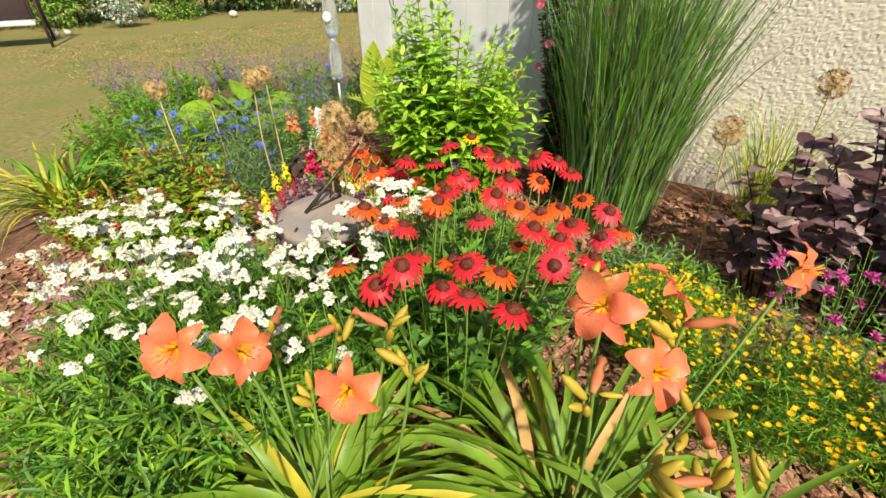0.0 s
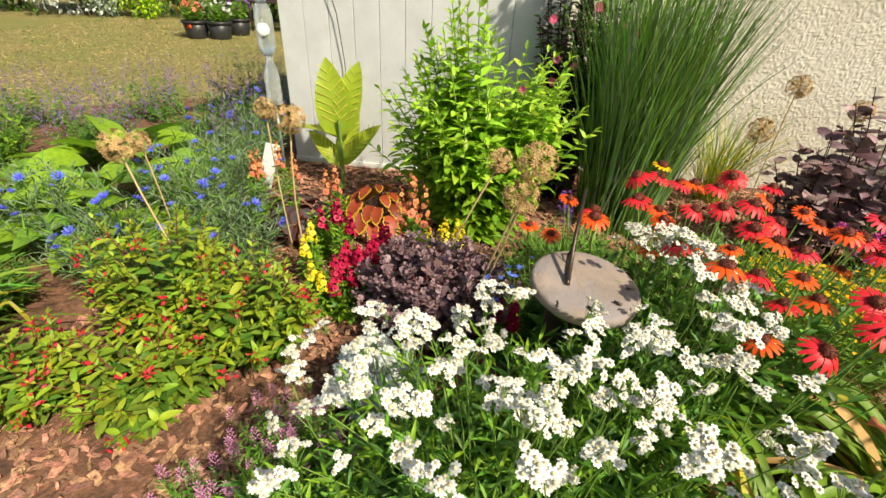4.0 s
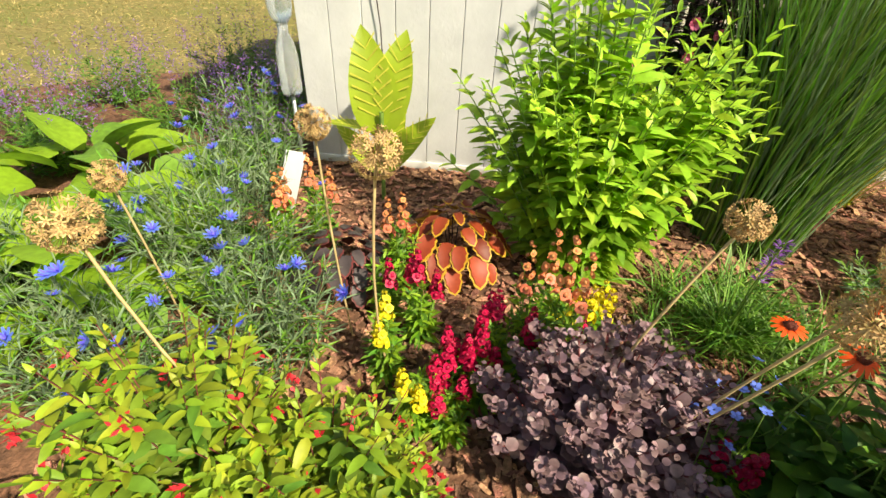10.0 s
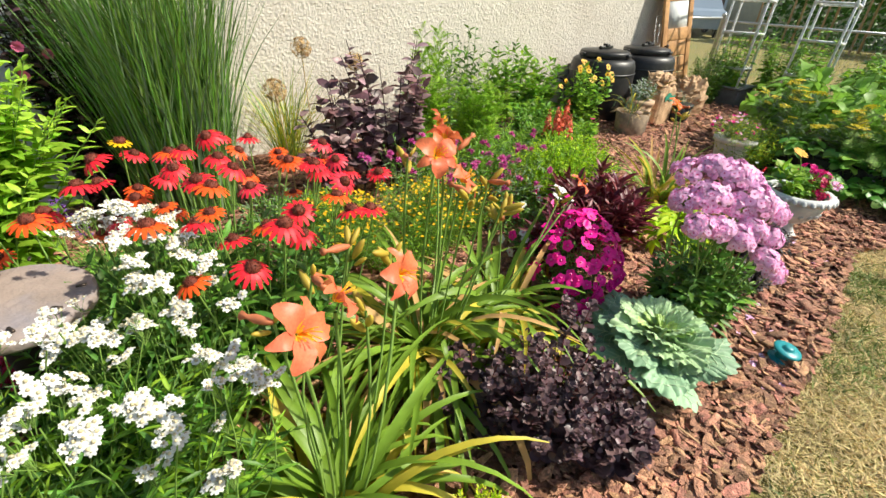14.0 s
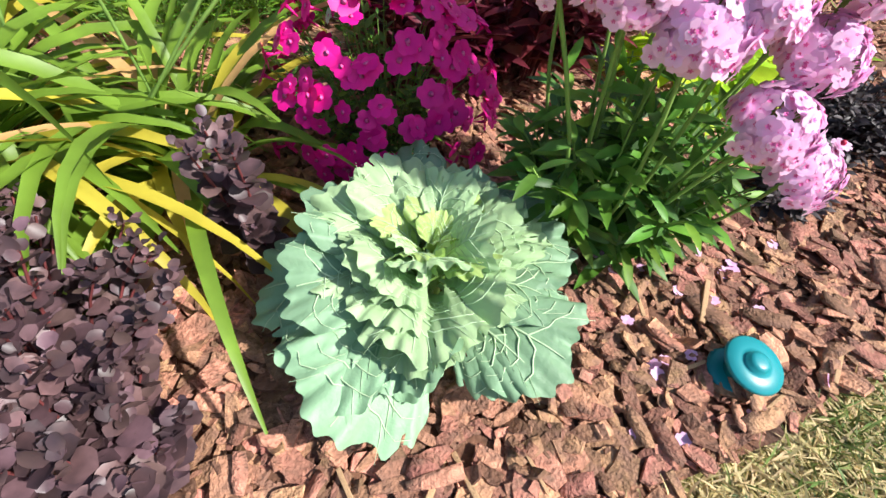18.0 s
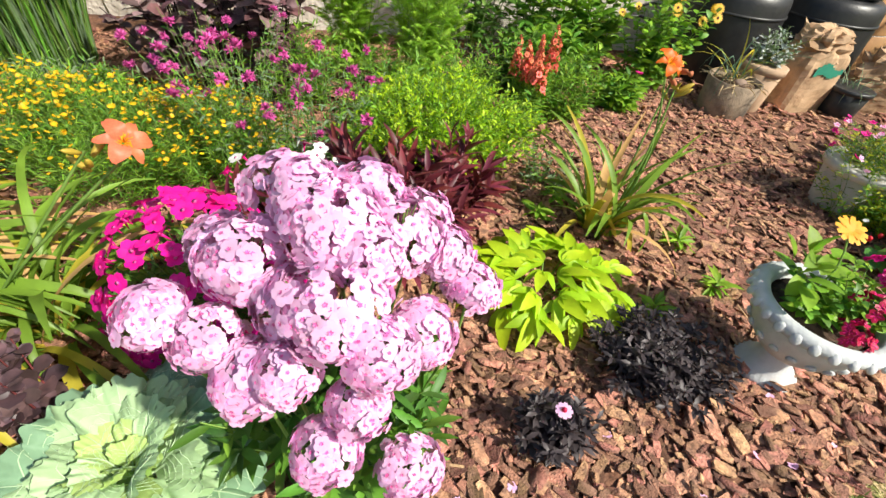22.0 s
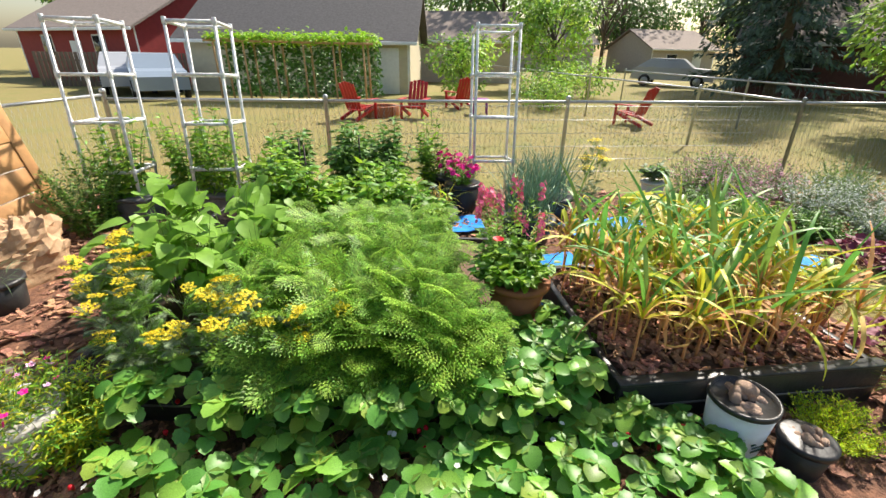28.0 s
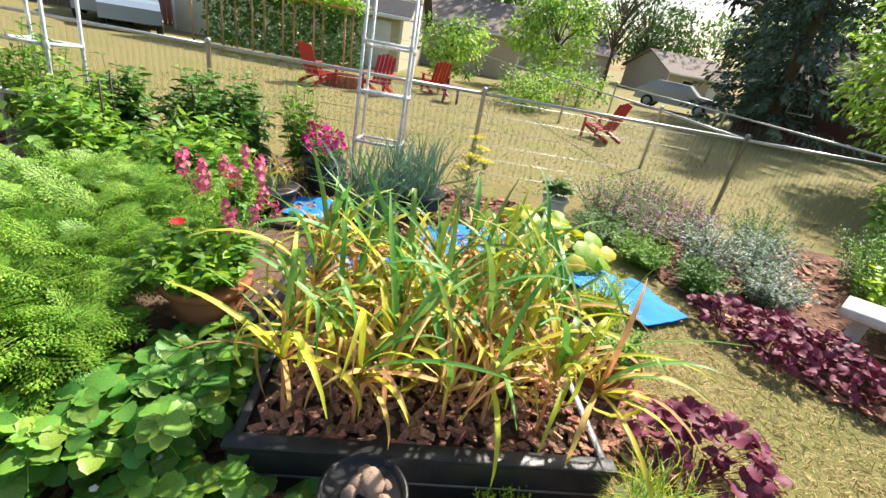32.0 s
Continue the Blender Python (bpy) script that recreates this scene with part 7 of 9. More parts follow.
chips.scatter(box(-0.5, 0.5, -0.25, 0.25, -0.08, 0.08), frames(pc, rng.normal(size=(len(pc), 3)) * (1, 1, 0.3), rng.uniform(0.03, 0.07, len(pc))))
tagged(part("chip_layer", chips, "chip", gb2, smooth=False, at=pose(0.66, 0.74, 0.2)), kind="stuff")

# buckets, moss, pots in front of the garlic
pail = thing("pail", "white plant pail filled with potatoes-sized stones", "bucket", (3.6, -2.03, 0))
pail["label"] = "white printed plant pail filled with round stones"
part("body", lathe([(0.115, 0), (0.12, 0.01), (0.145, 0.29), (0.135, 0.29), (0.125, 0.2), (0.01, 0.195)], 36), "pail_white", pail)
part("rim", lathe([(0.142, 0.28), (0.152, 0.283), (0.152, 0.305), (0.14, 0.308), (0.136, 0.29)], 36), "black_plastic", pail, "dark plastic rim")
stone = [Build().add(np.array(sphere(1, 10, 8)[0]) * (1, 0.75, 0.6) * (1 + 0.12 * np.array([noise.noise(Vector(q) * 1.7 + Vector((k * 7, 0, 0))) for q in sphere(1, 10, 8)[0]]))[:, None], sphere(1, 10, 8)[1]).mesh("stone", mats_of("rock")) for k in range(4)]
for k in range(24):
    a, q = k * 2.4, math.sqrt((k + 0.5) / 24)
    s = rng.uniform(0.032, 0.052)
    part("stone", stone[k % 4], None, pail, at=pose(0.095 * q * math.cos(a), 0.095 * q * math.sin(a), 0.225 + rng.uniform(0, 0.05) + 0.05 * (1 - q), rng.uniform(0, 90), rng.uniform(0, 90), rng.uniform(0, 360)) @ Matrix.Diagonal((s, s, s, 1)))
part("stone", stone[0], None, pail, at=pose(0.03, -0.02, 0.325, 10, 5, 30) @ Matrix.Diagonal((0.055, 0.055, 0.055, 1)))
for ang in (122, 200):
    mk = Build()
    for k, (x0, x1, z0, z1) in enumerate(((-0.045, -0.038, 0.17, 0.24), (-0.038, -0.015, 0.232, 0.24), (-0.038, -0.015, 0.2, 0.208), (-0.018, -0.011, 0.205, 0.236), (0.0, 0.006, 0.17, 0.225), (0.012, 0.018, 0.17, 0.21), (0.024, 0.03, 0.17, 0.225), (-0.05, 0.045, 0.135, 0.143), (-0.04, 0.035, 0.115, 0.123), (-0.045, 0.04, 0.095, 0.103))):
        mk.add(*box(x0, x1, -0.0015, 0.0015, z0, z1))
    part("printed_mark", mk, "ink_green", pail, "dark printed mark and lines", at=pose(0, 0, 0, 0, 0, ang + 90) @ pose(0, -0.1405, 0.0, -5.2, 0, 0))
bk = pot((3.47, -2.27, 0), 0.085, 0.11, 0.19, "black_plastic", "black nursery pot holding pinkish stones")
for k in range(11):
    a, q = k * 2.4, math.sqrt((k + 0.5) / 11)
    s = rng.uniform(0.02, 0.034)
    part("stone", stone[k % 4], None, bk, at=pose(0.07 * q * math.cos(a), 0.07 * q * math.sin(a), 0.17 + rng.uniform(0, 0.03), rng.uniform(0, 90), 0, rng.uniform(0, 360)) @ Matrix.Diagonal((s, s, s, 1)))
bush("moss_stonecrop", "bright yellow-green mat of mossy stonecrop", "stonecrop", (3.66, -2.58, 0), 0.24, 0.22, 0.2, 200, 16, LEAF_TINY, 0.022, ["leaf_chart", "leaf_yellow"], "stem_green", 0.3, 0.7, 0.2, 0.6, 0.6, 0.0015, taper=0.2)
pot((3.79, -3.1, 0), 0.11, 0.138, 0.21, "clay_grey", "weathered grey clay pot with ornamental grass")
tuft("fescue", "fine green grass tuft in a weathered pot", (3.79, -3.1, 0.18), 420, (0.15, 0.32), (0.002, 0.004), (25, 88), (20, 110), ["leaf_lime", "strap", "leaf_yellow"], 5, 0.1, 2)


def heuch(at, r, h, n, label, m="heuchera"):
    th = thing("heuchera", label, "heuchera", at, "dark red heucheras")
    tips = tips_in(20, r * 0.9, r * 0.9, h * 0.8)
    part("stalk_bundle", stems_mesh(tips, 0.003), "stem_red", th)
    me = Build().add(*leaf(9, 0.95, 0.38, 0.16, 0.35, 0.13, 0.7)).mesh("leaf", mats_of(m))
    for k in range(n):
        a, q = k * 2.4, math.sqrt((k + 0.5) / n)
        s = rng.uniform(0.04, 0.068)
        part("leaf", me, None, th, at=pose(r * q * math.cos(a), r * q * math.sin(a), h * (1 - 0.6 * q * q) * rng.uniform(0.85, 1.1), 0, 0, rng.uniform(0, 360)) @ pose(0, 0, 0, rng.uniform(-45, 50), rng.uniform(-45, 45), 0) @ Matrix.Diagonal((s, s, s, 1)))


heuch((4.2, -3.52, 0), 0.32, 0.36, 230, "glossy burgundy heuchera beside the raised bed")
for x, y in ((5.35, -4.6), (5.65, -4.75), (5.45, -5.0), (5.15, -5.05), (5.75, -4.4)):
    heuch((x, y, 0), 0.27, 0.25, 110, "dark wine-red heuchera edging the bark border")

# onions, tarp, squash, distant border
for x, y, r, n, h in ((6.15, -1.4, 0.26, 190, 0.8), (6.9, -1.75, 0.26, 170, 0.72), (7.2, -1.5, 0.2, 90, 0.6)):
    pot((x, y, 0), r * 0.8, r, 0.26, "black_plastic", "black tub of blue-green onions")
    tuft("onion_clump", "upright blue-green onion leaves in a tub", (x, y, 0.22), n, (h * 0.6, h), (0.007, 0.012), (60, 89), (3, 60), ["onion_leaf"] * 3, 6, r * 0.85, 3, cat="onion", kink=0.08)
tuft("dry_onions", "withered yellow onion tops in a tub", (6.4, -0.38, 0.2), 70, (0.25, 0.5), (0.008, 0.014), (40, 88), (20, 120), ["strap_yellow", "strap_dry", "onion_leaf"], 6, 0.25, 3, cat="onion", kink=0.3)
pot((6.4, -0.38, 0), 0.26, 0.3, 0.22, "black_plastic", "wide black tub of withered onions")


def tarp(at, w, d, rz):
    n = 14
    X, Y = np.meshgrid(np.linspace(-w / 2, w / 2, n), np.linspace(-d / 2, d / 2, n))
    Z = np.array([[0.05 + 0.04 * noise.noise((x * 3 + at[0], y * 3, 1.0)) + 0.02 * noise.noise((x * 9, y * 9 + at[1], 2.0)) for x, y in zip(a, b)] for a, b in zip(X, Y)])
    v = np.c_[X.ravel(), Y.ravel(), Z.ravel()]
    f = [(j * n + i, j * n + i + 1, (j + 1) * n + i + 1, (j + 1) * n + i) for j in range(n - 1) for i in range(n - 1)]
    v2 = v - (0, 0, 0.012)
    solid("tarp", Build().add(v, f).add(v2, [q[::-1] for q in f]), "tarp", "crumpled bright blue plastic tarp on the ground", "tarp", "blue tarps", at=pose(*at, 0, 0, rz))


tarp((5.45, -1.55, 0), 0.5, 0.5, 12)
tarp((4.95, -1.42, 0), 0.5, 0.22, 4)
for x, y in ((4.15, -1.4), (4.5, -1.45), (5.75, -1.0), (5.85, -2.7), (5.6, -2.2)):
    bush("lettuce_plant", "low broad-leaved green plant between the tubs", "vegetable", (x, y, 0), 0.2, 0.16, 0.28, 22, 12, LEAF_WIDE, 0.12, ["leaf_mid", "straw_leaf"], "stem_green", 0.4, 0.6, 0.2, 0.3, 0.4, 0.003, "low vegetables")
tarp((6.4, -2.3, 0), 0.6, 0.9, 20)
tarp((6.45, -0.8, 0), 0.5, 0.35, 5)
tarp((5.85, -3.75, 0), 0.6, 0.5, 30)
tarp((6.15, -3.35, 0), 0.5, 0.5, 50)
for x, y in ((6.9, -3.0), (6.5, -3.25)):
    sq = thing("squash_plant", "squash plant with broad yellow-green leaves", "squash", (x, y, 0), "squash plants")
    for k in range(22):
        a, q = k * 2.4, math.sqrt((k + 0.5) / 22)
        s = rng.uniform(0.13, 0.2)
        part("leaf", (leaf(6, 0.95, 0.32, -0.12, 0.3, 0.06, 0.6)[0] * s, leaf(6, 0.9)[1]), "leaf_yellow" if k % 2 else "leaf_lime", sq, at=pose(0.35 * q * math.cos(a), 0.35 * q * math.sin(a), 0.34 - 0.16 * q, 0, 0, math.degrees(a) - 90 + rng.uniform(-60, 60)) @ pose(0, 0, 0, 15 - 30 * q + rng.uniform(-18, 18), rng.uniform(-22, 22), 0))
    part("stalk_bundle", stems_mesh(tips_in(12, 0.3, 0.3, 0.26), 0.006), "stem_green", sq)
bush("lime_herb", "bright yellow-green bushy herb beside the tarp", "herb", (5.5, -3.35, 0), 0.28, 0.24, 0.42, 70, 20, LEAF, 0.045, ["leaf_lime", "leaf_chart", "leaf_yellow"], "stem_green", 0.4, 0.7, 0.15, 0.5, 0.4, 0.002)
p9 = pot((4.75, -3.2, 0), 0.12, 0.16, 0.26, "terracotta", "terracotta pot with a trailing green plant")
bush("trailing_herb", "trailing green leaves in a terracotta pot", "herb", (4.75, -3.2, 0.22), 0.22, 0.2, 0.25, 36, 16, LEAF, 0.06, ["leaf_lime", "leaf_mid"], "stem_green", 0.5, 0.6, 0.15, 0.4, 0.3, 0.003)
for x, y, m, l in ((7.3, -0.6, "magenta_petal", "pot of crimson-pink petunias by the fence"), (7.0, -0.75, "magenta_petal", "pot of crimson-pink petunias by the fence")):
    pot((x, y, 0), 0.16, 0.2, 0.36, "black_plastic", "black pot of crimson-pink petunias")
    th, tips = bush("petunia", l, "petunia", (x, y, 0.32), 0.24, 0.22, 0.34, 40, 14, LEAF, 0.06, ["leaf_mid"], "stem_green", 0.4, 0.6, 0.15, 0.4, 0.3, 0.003, "petunias")
    for t in tips:
        part("bloom", FUN[0], None, th, at=mx(up_frames(t + (0, 0, 0.02), 1.2, 0.5)[0]))
bush("sunchoke", "upright leafy green plant behind petunias", "perennial", (7.35, -0.35, 0), 0.25, 0.22, 1.15, 22, 20, LEAF, 0.14, ["leaf_lime", "leaf_mid"], "stem_green", 0.25, 0.6, 0.2, 0.3, 0.3, 0.005)
pot((7.75, -3.3, 0), 0.12, 0.15, 0.22, "concrete", "grey pot with a small hosta")
bush("hosta_pot", "small green hosta in a grey pot", "hosta", (7.75, -3.3, 0.2), 0.18, 0.18, 0.3, 20, 8, LEAF_WIDE, 0.14, ["leaf_mid", "leaf_grey"], "stem_green", 0.4, 0.6, 0.3, 0.4, 0.3, 0.003)
th, tips = bush("dill", "yellow dill umbels above the onion tubs", "dill", (7.0, -2.2, 0), 0.2, 0.2, 0.85, 8, 10, FROND, 0.16, "leaf_grey", "stem_green", 0.2, 0.7, 0.1, 0.6, 0.4, 0.003)
um = [o for o in bpy.data.meshes if o.name.startswith("umbel")][0]
for t in tips:
    part("umbel", um, None, th, at=mx(up_frames(t, 1.6, 0.2)[0]))
for x, y, r, h, m, l in ((7.6, -4.4, 0.6, 0.45, ["leaf_grey", "dusty_pink", "leaf_mid"], "airy catmint with dusty faded flowers"), (8.0, -5.0, 0.55, 0.5, ["leaf_grey", "dusty_pink"], "airy catmint with dusty faded flowers"),
                         (6.9, -4.75, 0.5, 0.6, ["leaf_silver", "leaf_grey"], "silver-grey artemisia mound in the border"), (7.1, -5.4, 0.45, 0.55, ["leaf_silver", "leaf_grey"], "silver-grey artemisia mound in the border"), (6.3, -4.45, 0.35, 0.35, ["leaf_mid", "leaf_deep"], "low green border plant"),
                         (6.6, -6.3, 0.5, 0.95, ["leaf_mid", "leaf_lime"], "leafy green shrub behind the bench"), (7.2, -6.6, 0.5, 0.8, ["leaf_mid", "leaf_deep"], "leafy green shrub behind the bench"), (7.3, -3.8, 0.5, 0.3, ["leaf_mid", "leaf_grey"], "low green border plant"), (7.9, -3.95, 0.55, 0.55, ["leaf_grey", "dusty_pink", "leaf_mid"], "airy catmint with dusty faded flowers"), (6.35, -5.1, 0.4, 0.42, ["leaf_silver", "leaf_grey"], "silver-grey artemisia mound in the border"), (6.75, -4.05, 0.4, 0.32, ["leaf_mid", "leaf_lime"], "low green border plant"), (8.4, -4.6, 0.6, 0.6, ["leaf_grey", "dusty_pink", "leaf_mid"], "airy catmint with dusty faded flowers"), (7.7, -5.7, 0.5, 0.6, ["leaf_mid", "leaf_grey"], "leafy green shrub behind the bench")):
    bush("border_plant", l, "shrub", (x, y, 0), r, r * 0.85, h, 90, 20, LEAF, 0.07, m, "stem_green", 0.35, 0.7, 0.12, 0.5, 0.4, 0.003, "border plants", wide=0.8)
bush("lime_hydrangea", "lime-yellow leafy hydrangea behind the stone bench", "shrub", (5.8, -6.15, 0), 0.78, 0.6, 0.74, 110, 18, LEAF_WIDE, 0.14, ["leaf_chart", "leaf_lime"], "stem_green", 0.35, 0.7, 0.2, 0.35, 0.4, 0.004)
bush("hosta", "yellow-green hosta at the border's end", "hosta", (4.35, -6.6, 0), 0.3, 0.28, 0.3, 24, 8, LEAF_WIDE, 0.16, ["leaf_chart", "leaf_lime"], "stem_green", 0.4, 0.6, 0.3, 0.4, 0.3, 0.003)
lg = thing("log_pile", "stacked dark weathered logs under the trees", "log pile", (6.6, -7.4, 0), rz=-40)
for k, (y, z) in enumerate(((0, 0.08), (0.17, 0.08), (0.09, 0.22), (0.02, 0.36))):
    part("log", tube([(-1.0, y, z), (0, y + 0.02, z), (1.0, y, z)], [0.075, 0.08, 0.07], 12), "old_wood", lg)

# ================= stone bench =================
A, B = Vector((5.83, -5.25)), Vector((4.98, -6.1))
mid, dirn = (A + B) / 2, (B - A)
be = thing("stone_bench", "cast concrete bench with a gently curved seat", "bench", (mid.x, mid.y, 0), rz=math.degrees(math.atan2(dirn.y, dirn.x)))
L = dirn.length / 2
v, f = [], []
for i in range(17):
    s = -1 + 2 * i / 16
    bow = 0.10 * (1 - s * s)
    for y, z in ((-0.18, 0.335), (0.18, 0.335), (0.19, 0.35), (0.19, 0.405), (0.17, 0.415), (-0.17, 0.415), (-0.19, 0.405), (-0.19, 0.35)):
        v.append((s * L, y + bow - 0.05, z))
for i in range(16):
    f += [(i * 8 + k, i * 8 + (k + 1) % 8, (i + 1) * 8 + (k + 1) % 8, (i + 1) * 8 + k) for k in range(8)]
f += [tuple(range(8))[::-1], tuple(16 * 8 + k for k in range(8))]
part("seat", (v, f), "concrete", be)
for s in (-1, 1):
    lp = []
    for w, z in ((0.15, 0), (0.15, 0.05), (0.11, 0.09), (0.095, 0.2), (0.115, 0.28), (0.14, 0.334)):
        lp += [(s * L * 0.76 - 0.05, -w, z), (s * L * 0.76 + 0.05, -w, z), (s * L * 0.76 + 0.05, w, z), (s * L * 0.76 - 0.05, w, z)]
    ff = [(4 * i + k, 4 * i + (k + 1) % 4, 4 * i + 4 + (k + 1) % 4, 4 * i + 4 + k) for i in range(5) for k in range(4)] + [(3, 2, 1, 0), (20, 21, 22, 23)]
    part("leg", (lp, ff), "concrete", be, smooth=False)

# ================= chain-link fence =================
def inside(poly, pts):
    x, y = pts[:, 0], pts[:, 1]
    c = np.zeros(len(pts), bool)
    for (x0, y0), (x1, y1) in zip(poly, poly[1:] + poly[:1]):
        c ^= ((y0 > y) != (y1 > y)) & (x < (x1 - x0) * (y - y0) / (y1 - y0 + 1e-12) + x0)
    return c


def chain_fence(pts, h, label, mesh=True, ppost=0.028, cell=0.075):
    th = thing("chain_fence", label, "fence", (0, 0, 0), "chain-link fences")
    for x, y in pts:
        po = part("post", lathe([(ppost, 0), (ppost, h + 0.01), (ppost * 1.2, h + 0.02), (ppost * 1.1, h + 0.05), (0.006, h + 0.065)], 10), "galv", th, at=pose(x, y, 0))
    for (x0, y0), (x1, y1) in zip(pts, pts[1:]):
        part("top_rail", tube([(x0, y0, h - 0.02), (x1, y1, h - 0.02)], 0.02, 8), "galv", th)
        if not mesh:
            continue
        Ld = math.hypot(x1 - x0, y1 - y0)
        n, m = int(Ld / cell), int((h - 0.06) / cell)
        v, f = [], []
        ux, uy = (x1 - x0) / Ld, (y1 - y0) / Ld
        for s in (0, 1):
            for i in range(n):
                for j in range(m):
                    a = (i + 0.5 * ((j + s) % 2)) * cell
                    b = (i + 0.5 * ((j + 1 + s) % 2)) * cell
                    z0, z1 = 0.03 + j * cell, 0.03 + (j + 1) * cell
                    k = len(v)
                    o = 0.0016
                    v += [(x0 + ux * (a - o), y0 + uy * (a - o), z0), (x0 + ux * (a + o), y0 + uy * (a + o), z0), (x0 + ux * (b + o), y0 + uy * (b + o), z1), (x0 + ux * (b - o), y0 + uy * (b - o), z1)]
                    f.append((k, k + 1, k + 2, k + 3))
        tagged(part("wire_mesh", (v, f), "wire", th), kind="stuff")
    return th


chain_fence([(7.9, 3.95), (8.13, 1.1), (8.52, -2.23), (8.95, -5.8), (9.2, -8.5)], 1.15, "grey chain-link fence along the garden")
chain_fence([(6.5, 4.05), (7.9, 3.95)], 1.2, "grey chain-link gate beside the garage", ppost=0.035)
chain_fence([(8.95, -5.8), (11.6, -5.6), (16, -4.6), (22, -3.4), (29, -2.0)], 1.15, "grey chain-link fence between neighbouring lawns", cell=0.15)
chain_fence([(9.2, -8.5), (14, -8.0), (20, -7.0)], 1.2, "far grey chain-link fence", cell=0.15)
wf = thing("wire_fence", "thin wire garden fence strung by the chain-link", "fence", (0, 0, 0))
for k in range(6):
    part("strand", tube([(7.95, 0.2, 0.2 + 0.18 * k), (8.25, -2.2, 0.2 + 0.18 * k), (8.6, -5.0, 0.2 + 0.18 * k)], 0.003, 4), "wire", wf)

# ================= houses beyond =================
def house(at, w, d, h, rise, wallm, roofm, label, rz=0, windows=(), doors=(), over=0.4, laps=True):
    """A gabled house; its long front looks to local -y."""
    th = thing("house", label, "house", at, "neighbouring houses", rz=rz)
    part("wall", box(-w / 2, w / 2, 0, d, 0, h), wallm, th, smooth=False)
    part("gable", ([(-w / 2, 0, h), (-w / 2, d, h), (-w / 2, d / 2, h + rise), (w / 2, 0, h), (w / 2, d, h), (w / 2, d / 2, h + rise)], [(0, 1, 2), (3, 5, 4), (0, 2, 5, 3), (1, 4, 5, 2)]), wallm, th, smooth=False)
    for s in (0, 1):
        y0, y1 = (-over, d / 2) if s == 0 else (d + over, d / 2)
        z0 = h - rise * over / (d / 2)
        part("roof", ([(-w / 2 - over, y0, z0 + 0.03), (w / 2 + over, y0, z0 + 0.03), (w / 2 + over, y1, h + rise + 0.03), (-w / 2 - over, y1, h + rise + 0.03),
                       (-w / 2 - over, y0, z0 + 0.15), (w / 2 + over, y0, z0 + 0.15), (w / 2 + over, y1, h + rise + 0.15), (-w / 2 - over, y1, h + rise + 0.15)],
                      [(0, 3, 2, 1), (4, 5, 6, 7), (0, 1, 5, 4), (1, 2, 6, 5), (2, 3, 7, 6), (3, 0, 4, 7)]), roofm, th, smooth=False)
    part("gutter", box(-w / 2 - over, w / 2 + over, -over - 0.1, -over - 0.002, h - 0.12 - rise * over / (d / 2) + 0.1, h - rise * over / (d / 2) + 0.12, 0.02), "white_trim", th)
    if laps:
        for k in range(int(h / 0.22)):
            part("siding_board", box(-w / 2, w / 2, -0.02, -0.002, 0.1 + k * 0.22, 0.1 + k * 0.22 + 0.205), wallm, th, smooth=False)
    for sx in (-1, 1):
        part("corner_trim", box(sx * w / 2 - 0.06, sx * w / 2 + 0.06, -0.035, -0.021, 0, h, 0.005), "white_trim", th)
    for x, z, ww, hh in windows:
        wi = part("window", box(x - ww / 2, x + ww / 2, -0.06, -0.022, z, z + hh, 0.01), "white_trim", th)
        part("pane", box(x - ww / 2 + 0.07, x + ww / 2 - 0.07, -0.066, -0.061, z + 0.07, z + hh - 0.07), "glass_dark", wi)
    for x, ww, hh in doors:
        part("door", box(x - ww / 2, x + ww / 2, -0.06, -0.022, 0.02, hh, 0.01), "white_trim", th)
    return th


house((22.5, 6.2, -0.1), 9.6, 7, 2.3, 2.0, "siding_cream", "shingle", "cream-sided garage with a dark shingle roof", -90, [(1.8, 1.0, 0.9, 0.8)], [(3.9, 0.95, 1.95)])
house((31, 0.4, -0.1), 9, 7, 2.5, 1.6, "siding_tan", "roof_tan", "tan house with a brown roof", -90, [(1, 1.1, 1.2, 0.9)], laps=False)
house((27, 19.5, 0), 11, 8, 2.7, 2.2, "siding_red", "roof_tan", "dark red house with white windows", -115, [(-2.5, 1.2, 1.1, 1.1), (2.4, 1.2, 1.1, 1.1)], [(0.2, 1, 2.0)])
house((36, 16, 0), 10, 8, 2.8, 2.4, "siding_cream", "roof_tan", "pale house behind the red one", -100, laps=False)
house((22.5, -17.8, 0), 9, 7, 2.4, 1.9, "siding_brown", "roof_tan", "dark brown house with a small white window", -126, [(-2.2, 1.2, 1.0, 0.7), (1.6, 1.2, 1.0, 0.7)])
house((52.0, -23.9, 0), 8, 7, 2.3, 1.7, "siding_tan", "roof_tan", "low tan garage in the distance", -70, [(-1.5, 1.1, 1.4, 0.7)], [(1.8, 1.2, 2.0)], laps=False)
house((52, -9, 0), 12, 8, 2.8, 2.2, "siding_tan", "roof_tan", "distant pale house with a low roof", -80, laps=False)
pf = thing("picket_fence", "grey weathered board fence beyond the lawn", "fence", (0, 0, 0))
for k in range(46):
    part("picket", box(-0.085, 0.085, -0.01, 0.01, 0, 1.5, 0.004), "old_wood", pf, at=pose(24.5 - 0.02 * k, 9.8 + k * 0.2, 0, 0, 0, 90))
part("rail", box(-0.02, 0.02, 0, 9.2, 1.1, 1.18), "old_wood", pf, at=pose(24.55, 9.7, 0, 0, 0, 5.7))

